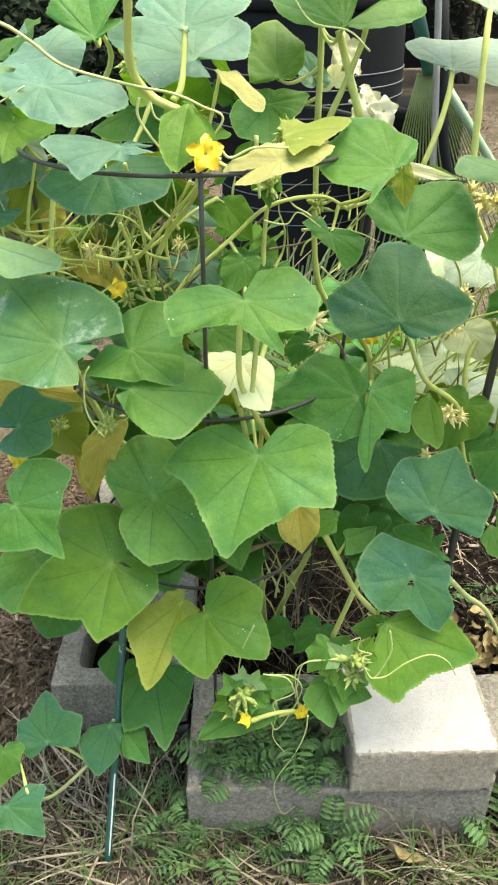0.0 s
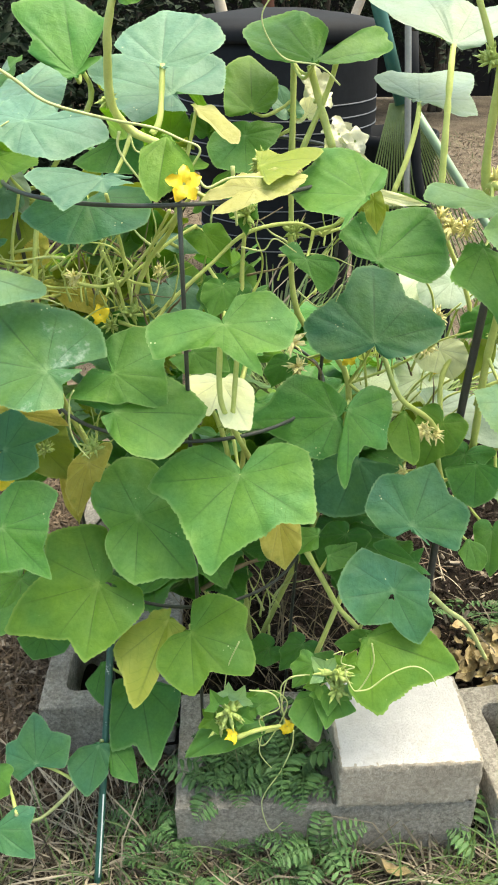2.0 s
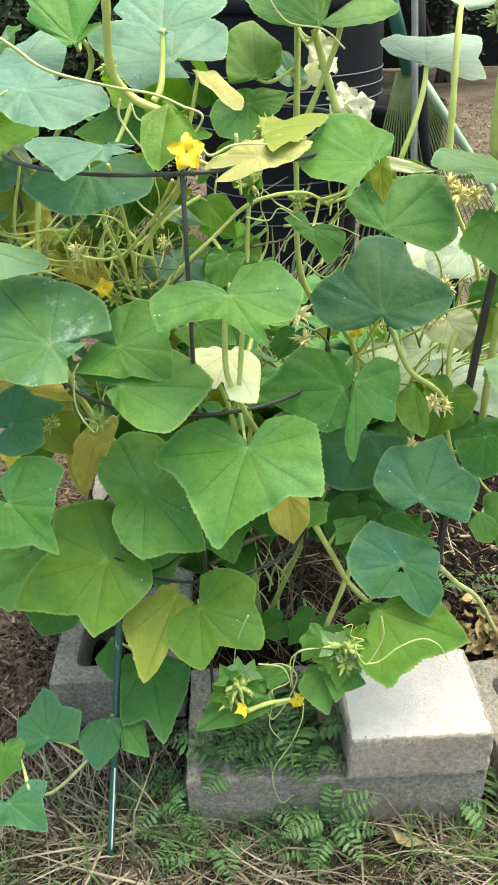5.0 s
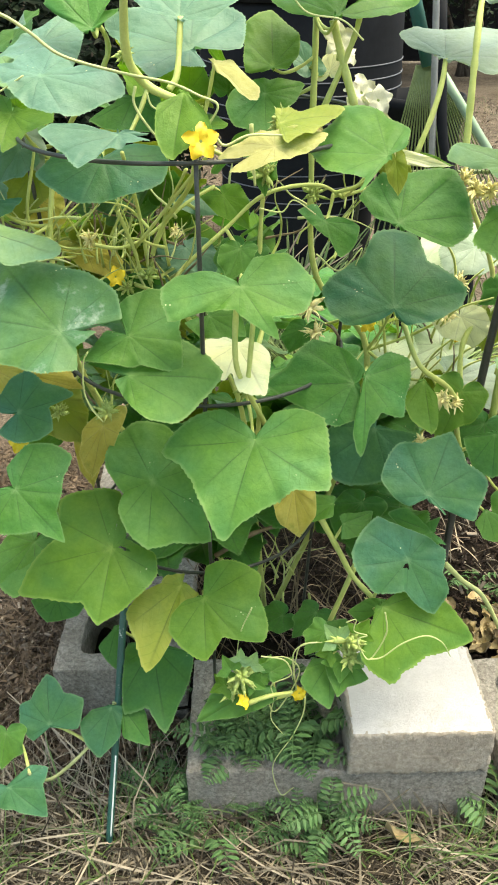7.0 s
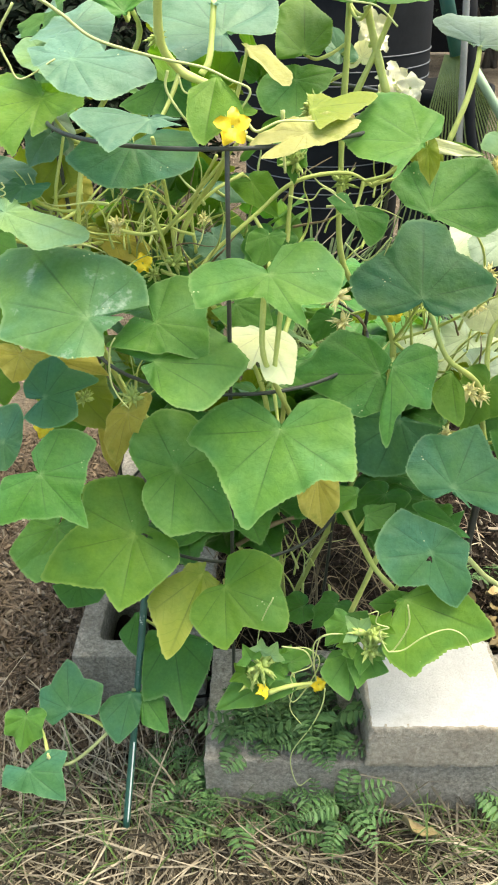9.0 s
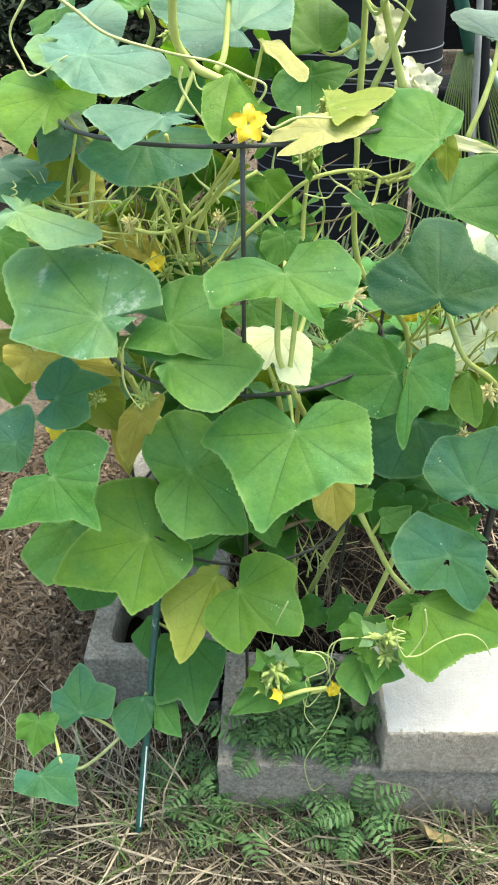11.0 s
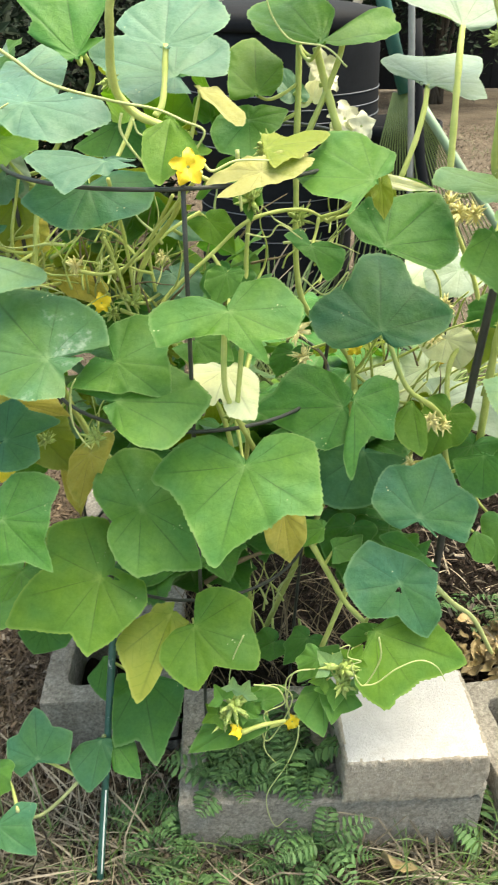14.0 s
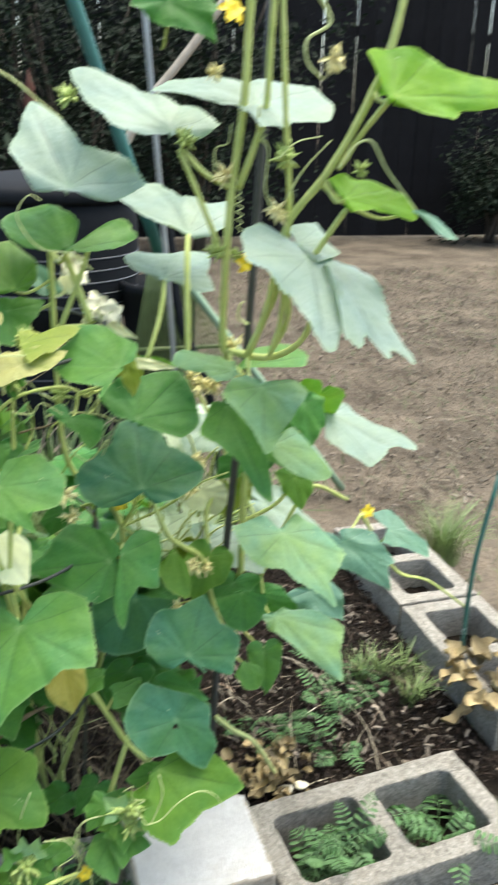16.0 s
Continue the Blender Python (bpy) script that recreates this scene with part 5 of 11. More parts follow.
stem(A, 0.0017, (-0.120, 0.951, 0.920), (-0.132, 0.966, 0.916), (-0.148, 0.975, 0.924), (-0.162, 0.978, 0.939), r1=0.0023, name="leaf_stalk")
stem(A, 0.0017, (-0.059, 0.869, 1.005), (-0.061, 0.895, 1.006), (-0.063, 0.927, 1.008), (-0.066, 0.958, 1.012), r1=0.0023, name="leaf_stalk")
stem(A, 0.0017, (-0.056, 0.941, 0.969), (-0.057, 0.966, 0.970), (-0.059, 0.999, 0.971), (-0.061, 1.029, 0.974), r1=0.0023, name="leaf_stalk")
stem(A, 0.0017, (0.098, 0.971, 0.998), (0.094, 0.998, 0.984), (0.087, 1.020, 0.984), (0.080, 1.035, 0.992), r1=0.0023, name="leaf_stalk")
stem(A, 0.0017, (0.096, 0.961, 0.997), (0.090, 0.991, 0.980), (0.084, 1.017, 0.982), (0.080, 1.035, 0.992), r1=0.0023, name="leaf_stalk")
stem(A, 0.0017, (0.031, 1.001, 0.944), (0.045, 1.018, 0.937), (0.063, 1.027, 0.942), (0.080, 1.030, 0.953), r1=0.0023, name="leaf_stalk")
stem(A, 0.0017, (0.023, 1.021, 0.914), (0.039, 1.033, 0.906), (0.060, 1.034, 0.911), (0.080, 1.030, 0.921), r1=0.0023, name="leaf_stalk")
stem(A, 0.0017, (0.029, 0.801, 0.902), (0.009, 0.815, 0.887), (-0.018, 0.820, 0.890), (-0.043, 0.820, 0.903), r1=0.0023, name="leaf_stalk")
stem(A, 0.0017, (0.035, 0.831, 0.916), (0.036, 0.856, 0.914), (0.037, 0.888, 0.913), (0.038, 0.919, 0.914), r1=0.0023, name="leaf_stalk")
stem(A, 0.0017, (-0.028, 0.861, 0.965), (-0.038, 0.870, 0.923), (-0.047, 0.866, 0.890), (-0.052, 0.857, 0.867), r1=0.0023, name="leaf_stalk")
stem(A, 0.0017, (0.139, 0.821, 0.888), (0.143, 0.846, 0.886), (0.148, 0.878, 0.884), (0.153, 0.907, 0.883), r1=0.0023, name="leaf_stalk")
stem(B, 0.0017, (0.162, 0.861, 0.810), (0.167, 0.885, 0.806), (0.172, 0.917, 0.802), (0.178, 0.945, 0.799), r1=0.0023, name="leaf_stalk")
stem(A, 0.0017, (0.177, 0.931, 0.687), (0.172, 0.963, 0.649), (0.165, 0.986, 0.620), (0.159, 1.000, 0.600), r1=0.0023, name="leaf_stalk")
stem(B, 0.0017, (0.279, 0.851, 0.868), (0.281, 0.866, 0.862), (0.284, 0.883, 0.869), (0.286, 0.896, 0.883), r1=0.0023, name="leaf_stalk")
stem(A, 0.0017, (-0.186, 0.771, 0.728), (-0.192, 0.794, 0.721), (-0.199, 0.824, 0.713), (-0.206, 0.851, 0.706), r1=0.0023, name="leaf_stalk")
stem(A, 0.0017, (-0.279, 0.851, 0.809), (-0.264, 0.886, 0.785), (-0.244, 0.921, 0.780), (-0.226, 0.950, 0.784), r1=0.0023, name="leaf_stalk")
stem(A, 0.0017, (-0.253, 0.951, 0.904), (-0.239, 0.963, 0.875), (-0.224, 0.967, 0.858), (-0.210, 0.965, 0.852), r1=0.0023, name="leaf_stalk")
stem(A, 0.0017, (-0.281, 0.931, 0.815), (-0.266, 0.944, 0.793), (-0.245, 0.949, 0.784), (-0.226, 0.950, 0.784), r1=0.0023, name="leaf_stalk")
stem(A, 0.0017, (-0.247, 0.961, 0.942), (-0.233, 0.972, 0.907), (-0.218, 0.974, 0.886), (-0.205, 0.970, 0.874), r1=0.0023, name="leaf_stalk")
stem(A, 0.0017, (-0.122, 0.801, 0.709), (-0.125, 0.824, 0.702), (-0.129, 0.854, 0.694), (-0.134, 0.882, 0.687), r1=0.0023, name="leaf_stalk")
stem(A, 0.0017, (-0.004, 0.776, 0.774), (-0.004, 0.800, 0.768), (-0.004, 0.831, 0.761), (-0.004, 0.859, 0.756), r1=0.0023, name="leaf_stalk")
stem(A, 0.0017, (-0.122, 0.776, 0.676), (-0.125, 0.799, 0.668), (-0.130, 0.828, 0.658), (-0.134, 0.855, 0.651), r1=0.0023, name="leaf_stalk")
stem(A, 0.0017, (-0.042, 0.901, 0.690), (-0.049, 0.937, 0.663), (-0.059, 0.964, 0.649), (-0.068, 0.982, 0.643), r1=0.0023, name="leaf_stalk")
stem(A, 0.0017, (-0.009, 0.840, 0.680), (-0.006, 0.849, 0.653), (-0.001, 0.856, 0.636), (0.003, 0.860, 0.628), r1=0.0023, name="leaf_stalk")
stem(A, 0.0017, (0.010, 0.771, 0.599), (0.008, 0.804, 0.590), (0.005, 0.831, 0.601), (0.000, 0.850, 0.621), r1=0.0023, name="leaf_stalk")
stem(A, 0.0017, (-0.110, 0.801, 0.525), (-0.112, 0.822, 0.514), (-0.116, 0.849, 0.501), (-0.119, 0.874, 0.489), r1=0.0023, name="leaf_stalk")
stem(A, 0.0017, (-0.247, 0.731, 0.562), (-0.254, 0.752, 0.552), (-0.263, 0.778, 0.539), (-0.271, 0.802, 0.527), r1=0.0023, name="leaf_stalk")
stem(A, 0.0017, (-0.252, 0.801, 0.619), (-0.259, 0.823, 0.610), (-0.268, 0.851, 0.599), (-0.276, 0.876, 0.590), r1=0.0023, name="leaf_stalk")
stem(A, 0.0017, (-0.325, 0.851, 0.528), (-0.333, 0.872, 0.518), (-0.343, 0.899, 0.506), (-0.353, 0.923, 0.496), r1=0.0023, name="leaf_stalk")
stem(A, 0.0017, (-0.159, 0.771, 0.450), (-0.163, 0.791, 0.438), (-0.169, 0.817, 0.422), (-0.174, 0.840, 0.409), r1=0.0023, name="leaf_stalk")
stem(A, 0.0017, (-0.251, 0.821, 0.417), (-0.257, 0.841, 0.405), (-0.265, 0.866, 0.390), (-0.272, 0.889, 0.377), r1=0.0023, name="leaf_stalk")
stem(A, 0.0017, (-0.251, 0.831, 0.319), (-0.257, 0.850, 0.306), (-0.264, 0.874, 0.289), (-0.271, 0.896, 0.274), r1=0.0023, name="leaf_stalk")
stem(A, 0.0017, (-0.081, 0.781, 0.384), (-0.083, 0.800, 0.371), (-0.086, 0.825, 0.354), (-0.088, 0.848, 0.339), r1=0.0023, name="leaf_stalk")
stem(A, 0.0017, (-0.053, 0.766, 0.377), (-0.055, 0.785, 0.363), (-0.056, 0.810, 0.346), (-0.058, 0.832, 0.331), r1=0.0023, name="leaf_stalk")
stem(A, 0.0017, (-0.126, 0.801, 0.265), (-0.127, 0.809, 0.260), (-0.127, 0.816, 0.258), (-0.128, 0.820, 0.259), r1=0.0023, name="leaf_stalk")
stem(A, 0.0017, (-0.175, 0.821, 0.278), (-0.162, 0.826, 0.261), (-0.146, 0.822, 0.252), (-0.132, 0.814, 0.251), r1=0.0023, name="leaf_stalk")
stem(A, 0.0017, (-0.254, 0.721, 0.205), (-0.239, 0.729, 0.186), (-0.221, 0.726, 0.176), (-0.204, 0.716, 0.173), r1=0.0023, name="leaf_stalk")
stem(A, 0.0017, (-0.178, 0.746, 0.207), (-0.177, 0.748, 0.207), (-0.176, 0.751, 0.208), (-0.174, 0.752, 0.210), r1=0.0023, name="leaf_stalk")
stem(A, 0.0017, (-0.164, 0.751, 0.203), (-0.165, 0.752, 0.203), (-0.165, 0.753, 0.202), (-0.166, 0.754, 0.201), r1=0.0023, name="leaf_stalk")
stem(A, 0.0017, (-0.298, 0.661, 0.161), (-0.290, 0.668, 0.159), (-0.281, 0.672, 0.163), (-0.272, 0.672, 0.170), r1=0.0023, name="leaf_stalk")
stem(A, 0.0017, (0.126, 0.861, 0.622), (0.130, 0.884, 0.614), (0.134, 0.913, 0.603), (0.138, 0.940, 0.595), r1=0.0023, name="leaf_stalk")
stem(A, 0.0017, (0.137, 0.851, 0.636), (0.140, 0.874, 0.628), (0.145, 0.903, 0.618), (0.150, 0.930, 0.609), r1=0.0023, name="leaf_stalk")
stem(A, 0.0017, (0.165, 0.921, 0.526), (0.160, 0.957, 0.514), (0.154, 0.983, 0.519), (0.148, 1.000, 0.530), r1=0.0023, name="leaf_stalk")
stem(A, 0.0017, (0.214, 0.801, 0.505), (0.219, 0.822, 0.494), (0.226, 0.848, 0.480), (0.233, 0.872, 0.468), r1=0.0023, name="leaf_stalk")
stem(A, 0.0017, (0.192, 0.771, 0.433), (0.181, 0.794, 0.396), (0.170, 0.803, 0.366), (0.161, 0.804, 0.344), r1=0.0023, name="leaf_stalk")
stem(A, 0.0017, (0.224, 0.801, 0.450), (0.206, 0.832, 0.415), (0.182, 0.859, 0.395), (0.160, 0.880, 0.384), r1=0.0023, name="leaf_stalk")
stem(A, 0.0017, (0.163, 0.746, 0.380), (0.160, 0.769, 0.358), (0.159, 0.784, 0.343), (0.159, 0.790, 0.336), r1=0.0023, name="leaf_stalk")
stem(A, 0.0017, (0.168, 0.781, 0.342), (0.166, 0.785, 0.338), (0.162, 0.788, 0.336), (0.159, 0.790, 0.336), r1=0.0023, name="leaf_stalk")
stem(A, 0.0017, (0.103, 0.746, 0.290), (0.104, 0.756, 0.279), (0.104, 0.763, 0.272), (0.104, 0.768, 0.269), r1=0.0023, name="leaf_stalk")
stem(A, 0.0017, (0.121, 0.736, 0.299), (0.122, 0.750, 0.293), (0.124, 0.763, 0.295), (0.127, 0.772, 0.302), r1=0.0023, name="leaf_stalk")
stem(A, 0.0017, (0.107, 0.761, 0.294), (0.108, 0.767, 0.286), (0.109, 0.771, 0.280), (0.110, 0.772, 0.277), r1=0.0023, name="leaf_stalk")
stem(A, 0.0017, (0.109, 0.851, 0.457), (0.106, 0.855, 0.443), (0.102, 0.856, 0.434), (0.096, 0.855, 0.429), r1=0.0023, name="leaf_stalk")
stem(A, 0.0017, (0.122, 0.841, 0.433), (0.118, 0.845, 0.419), (0.114, 0.846, 0.409), (0.111, 0.845, 0.404), r1=0.0023, name="leaf_stalk")
stem(B, 0.0017, (0.312, 0.881, 0.423), (0.305, 0.900, 0.423), (0.298, 0.914, 0.438), (0.292, 0.921, 0.459), r1=0.0023, name="leaf_stalk")
stem(B, 0.0017, (0.307, 0.881, 0.540), (0.300, 0.905, 0.513), (0.290, 0.920, 0.497), (0.281, 0.927, 0.490), r1=0.0023, name="leaf_stalk")
stem(A, 0.0017, (0.217, 0.901, 0.605), (0.203, 0.941, 0.589), (0.181, 0.974, 0.591), (0.159, 1.000, 0.600), r1=0.0023, name="leaf_stalk")
stem(B, 0.0017, (0.284, 1.031, 0.539), (0.289, 1.053, 0.531), (0.297, 1.082, 0.521), (0.305, 1.108, 0.513), r1=0.0023, name="leaf_stalk")
stem(A, 0.0017, (0.093, 0.951, 0.785), (0.096, 0.964, 0.787), (0.100, 0.972, 0.798), (0.103, 0.976, 0.813), r1=0.0023, name="leaf_stalk")
stem(B, 0.0017, (0.102, 0.951, 1.072), (0.104, 0.977, 1.075), (0.108, 1.010, 1.080), (0.111, 1.040, 1.086), r1=0.0023, name="leaf_stalk")
stem(B, 0.0017, (0.215, 0.921, 1.137), (0.221, 0.946, 1.142), (0.228, 0.978, 1.149), (0.235, 1.007, 1.157), r1=0.0023, name="leaf_stalk")
stem(B, 0.0017, (0.304, 0.871, 1.168), (0.306, 0.869, 1.165), (0.308, 0.865, 1.164), (0.311, 0.861, 1.164), r1=0.0023, name="leaf_stalk")
stem(B, 0.0017, (0.348, 0.801, 1.011), (0.343, 0.818, 1.004), (0.340, 0.834, 1.009), (0.338, 0.846, 1.021), r1=0.0023, name="leaf_stalk")
stem(B, 0.0017, (0.368, 0.801, 1.006), (0.366, 0.816, 0.980), (0.369, 0.827, 0.963), (0.373, 0.833, 0.956), r1=0.0023, name="leaf_stalk")
stem(B, 0.0017, (0.344, 0.821, 1.022), (0.342, 0.830, 1.020), (0.339, 0.838, 1.023), (0.338, 0.845, 1.030), r1=0.0023, name="leaf_stalk")
stem(B, 0.0017, (0.407, 0.742, 1.178), (0.405, 0.760, 1.175), (0.404, 0.774, 1.180), (0.404, 0.782, 1.188), r1=0.0023, name="leaf_stalk")
stem(B, 0.0017, (0.372, 0.761, 1.077), (0.369, 0.777, 1.074), (0.366, 0.791, 1.083), (0.362, 0.800, 1.098), r1=0.0023, name="leaf_stalk")
stem(B, 0.0017, (0.448, 0.751, 1.066), (0.420, 0.775, 1.057), (0.387, 0.792, 1.070), (0.358, 0.804, 1.091), r1=0.0023, name="leaf_stalk")
stem(B, 0.0017, (0.295, 0.791, 0.865), (0.296, 0.825, 0.855), (0.299, 0.854, 0.865), (0.303, 0.875, 0.882), r1=0.0023, name="leaf_stalk")
stem(B, 0.0017, (0.269, 0.841, 0.829), (0.280, 0.872, 0.820), (0.292, 0.896, 0.831), (0.302, 0.913, 0.849), r1=0.0023, name="leaf_stalk")
stem(B, 0.0017, (0.324, 0.821, 0.780), (0.320, 0.860, 0.769), (0.320, 0.897, 0.780), (0.320, 0.927, 0.799), r1=0.0023, name="leaf_stalk")
stem(B, 0.0017, (0.308, 0.921, 0.851), (0.308, 0.920, 0.847), (0.307, 0.918, 0.844), (0.306, 0.915, 0.843), r1=0.0023, name="leaf_stalk")
stem(B, 0.0017, (0.354, 0.861, 0.635), (0.344, 0.898, 0.626), (0.335, 0.931, 0.637), (0.328, 0.958, 0.656), r1=0.0023, name="leaf_stalk")
stem(B, 0.0017, (0.374, 0.931, 0.460), (0.371, 0.959, 0.454), (0.371, 0.983, 0.469), (0.372, 1.000, 0.493), r1=0.0023, name="leaf_stalk")
stem(B, 0.0017, (0.458, 0.981, 0.756), (0.468, 1.003, 0.752), (0.482, 1.032, 0.747), (0.495, 1.059, 0.745), r1=0.0023, name="leaf_stalk")
stem(B, 0.0017, (0.662, 1.151, 0.462), (0.659, 1.162, 0.443), (0.657, 1.170, 0.432), (0.655, 1.175, 0.426), r1=0.0023, name="leaf_stalk")
stem(A, 0.0017, (-0.056, 0.831, 0.944), (-0.057, 0.832, 0.941), (-0.057, 0.831, 0.937), (-0.058, 0.830, 0.935), r1=0.0023, name="leaf_stalk")
leaf(A, pose(-0.006, 0.900, 0.772, -50, -13, 163), 0.041, 0.041, GREEN, 0.1, 0.1, 0.5, 30, 0.21, 0.5)
leaf(B, pose(0.434, 0.960, 0.795, -129, -8, 177), 0.116, 0.077, LIME, 0.12, 0.2, 0.5, 62, -0.35, 0.7)
leaf(B, pose(0.530, 1.050, 0.507, -37, 29, -160), 0.103, 0.090, GLAUCOUS_SHEEN, 0.12, 0.2, 1.0, 66, -0.76, 0.7)
leaf(B, pose(0.250, 1.100, 1.294, -47, 43, -158), 0.073, 0.082, MATURE, 0.12, 0.2, 1.0, 67, -0.56, 0.7)
leaf(B, pose(0.288, 1.150, 0.711, -22, -12, 164), 0.094, 0.077, PALE, 0.1, 0.15, 0.5, 71, 0.44, 0.7)
leaf(A, pose(0.073, 1.050, 0.939, 44, -20, 24), 0.057, 0.033, GLAUCOUS_SHEEN, 0.4, 0.2, 0.6, 79, -0.28, 0.7)
leaf(A, pose(0.101, 1.070, 0.932, 75, 12, -4), 0.035, 0.028, CREAM, 0.4, 0.3, 0.9, 80, 0.45, 0.7)
leaf(A, pose(0.141, 1.070, 0.891, 74, 14, 2), 0.027, 0.047, CREAM, 0.4, 0.3, 1.3, 81, 0.30, 0.7)
leaf(A, pose(0.149, 1.050, 0.891, -64, 58, -162), 0.051, 0.018, CREAM, 0.3, 0.2, 0.7, 82, 0.80, 0.7)
leaf(A, pose(0.158, 0.930, 0.866, -72, 14, -172), 0.040, 0.038, YELLOWING, 0.3, 0.2, 0.6, 83, -0.20, 0.7)
leaf(A, pose(0.190, 0.970, 0.853, -13, 56, -100), 0.053, 0.016, LIME, 0.2, 0.2, 0.4, 84, 0.80, 0.7)
leaf(A, pose(-0.255, 0.970, 0.864, -42, -21, 150), 0.041, 0.059, GLAUCOUS_SHEEN, 0.2, 0.2, 0.5, 87, -0.16, 0.7)
leaf(A, pose(-0.284, 0.840, 0.653, -62, -20, -178), 0.033, 0.063, YELLOW, 0.2, 0.2, 0.5, 88, 0.11, 0.7)
leaf(A, pose(-0.170, 0.850, 0.572, -65, -12, 168), 0.064, 0.045, YELLOW, 0.3, 0.2, 0.3, 90, 0.80, 0.7)
leaf(A, pose(-0.241, 0.880, 0.593, -69, 40, -176), 0.070, 0.087, YELLOWING, 0.2, 0.2, 0.5, 91, -0.25, 0.7)
leaf(A, pose(-0.266, 0.820, 0.423, -45, -28, 163), 0.074, 0.070, GREEN, 0.15, 0.15, 0.4, 93, 0.62, 0.7)
leaf(A, pose(-0.304, 0.700, 0.213, -55, -4, 171), 0.046, 0.054, GREEN, 0.2, 0.15, 1.0, 101, 0.17, 0.7)
leaf(A, pose(0.005, 0.730, 0.258, -37, -45, 139), 0.078, 0.053, GREEN, 0.3, 0.2, 0.5, 102, 0.33, 0.7)
leaf(A, pose(0.012, 0.740, 0.274, 48, 31, -20), 0.030, 0.036, GREEN, 0.3, 0.2, 0.5, 103, -0.01, 0.7)
leaf(A, pose(0.149, 0.880, 0.439, -59, -31, 155), 0.058, 0.059, MATURE, 0.2, 0.2, 0.5, 105, 0.34, 0.7)
leaf(A, pose(0.058, 0.840, 0.489, -71, 8, 178), 0.073, 0.052, YELLOW, 0.35, 0.3, 0.3, 106, 0.11, 0.7)
leaf(B, pose(0.314, 0.950, 0.516, -54, -33, 165), 0.065, 0.069, MATURE, 0.15, 0.2, 0.5, 108, 0.49, 0.7)
leaf(B, pose(0.349, 0.900, 0.424, -59, 2, 168), 0.059, 0.051, GREEN, 0.25, 0.2, 0.4, 109, 0.02, 0.7)
leaf(B, pose(0.278, 0.950, 0.564, -50, -19, 164), 0.071, 0.069, LIME, 0.15, 0.2, 0.5, 110, 0.09, 0.7)
leaf(B, pose(0.316, 1.000, 0.647, -74, -10, -178), 0.048, 0.070, YELLOWING, 0.15, 0.2, 0.5, 111, 0.17, 0.7)
leaf(B, pose(0.278, 1.100, 0.561, -23, -22, 143), 0.093, 0.083, PALE, 0.15, 0.2, 0.5, 113, 0.38, 0.7)
leaf(B, pose(0.411, 1.120, 0.556, -14, 22, -136), 0.118, 0.090, SKY_SILVER, 0.15, 0.2, 0.5, 114, 0.80, 0.7)
leaf(B, pose(0.312, 1.100, 0.707, -22, -27, 143), 0.073, 0.072, SKY_SILVER, 0.15, 0.2, 0.5, 115, 0.24, 0.7)
leaf(B, pose(0.353, 1.000, 0.692, -39, -55, 141), 0.066, 0.054, MATURE, 0.15, 0.2, 0.5, 116, 0.49, 0.7)
leaf(B, pose(0.390, 0.920, 0.691, -55, 5, 179), 0.045, 0.052, LIME, 0.15, 0.2, 0.5, 117, -0.12, 0.7)
leaf(A, pose(-0.003, 0.970, 0.749, -51, -22, 165), 0.046, 0.058, MATURE, 0.15, 0.2, 0.5, 119, 0.23, 0.7)
leaf(A, pose(-0.052, 1.020, 0.796, -24, 30, -132), 0.051, 0.063, GLAUCOUS_SHEEN, 0.15, 0.2, 0.5, 120, -0.76, 0.7)
leaf(A, pose(-0.097, 1.000, 0.695, 6, 40, -81), 0.065, 0.071, GLAUCOUS_SHEEN, 0.15, 0.2, 0.5, 121, 0.61, 0.7)
leaf(A, pose(-0.139, 0.950, 0.714, -57, 37, -167), 0.043, 0.070, MATURE, 0.15, 0.2, 0.5, 122, -0.58, 0.7)
leaf(A, pose(0.017, 0.950, 0.853, -60, 6, -171), 0.035, 0.037, GREEN, 0.3, 0.3, 1.2, 123, -0.25, 0.7)
leaf(A, pose(0.076, 1.000, 0.633, -54, -26, 156), 0.040, 0.044, MATURE, 0.15, 0.2, 0.5, 124, 0.45, 0.7)
leaf(B, pose(0.375, 1.000, 0.727, -55, 31, -171), 0.068, 0.077, GREEN, 0.2, 0.2, 0.6, 127, -0.57, 0.7)
leaf(B, pose(0.468, 1.080, 0.499, -45, 28, -161), 0.070, 0.094, GREEN, 0.2, 0.2, 0.6, 129, -0.65, 0.7)
leaf(B, pose(0.362, 1.000, 0.460, -48, 31, -162), 0.066, 0.080, MATURE, 0.2, 0.2, 0.6, 130, -0.69, 0.7)
leaf(B, pose(0.454, 1.000, 0.453, -36, 32, -149), 0.067, 0.074, GLAUCOUS_SHEEN, 0.2, 0.2, 0.6, 131, -0.31, 0.7)
leaf(B, pose(0.390, 0.900, 0.805, -58, -1, -168), 0.058, 0.064, MATURE, 0.15, 0.15, 1.0, 132, -0.15, 0.7)
leaf(B, pose(0.200, 1.060, 0.568, 10, 7, -39), 0.068, 0.060, PALE, 0.1, 0.15, 0.5, 135, -0.19, 0.7)
leaf(A, pose(0.274, 0.990, 0.652, -71, 29, -175), 0.049, 0.066, CREAM, 0.2, 0.2, 0.5, 136, -0.36, 0.7)
leaf(A, pose(0.168, 1.020, 0.557, -65, 49, -171), 0.047, 0.053, YELLOWING, 0.1, 0.15, 0.5, 137, -0.44, 0.7)
leaf(A, pose(-0.247, 0.990, 0.838, -66, -15, 179), 0.066, 0.063, YELLOWING, 0.1, 0.2, 0.3, 139, 0.25, 0.7)
leaf(A, pose(-0.254, 1.000, 0.803, -62, 11, 175), 0.047, 0.077, YELLOW, 0.1, 0.2, 0.5, 141, -0.26, 0.7)
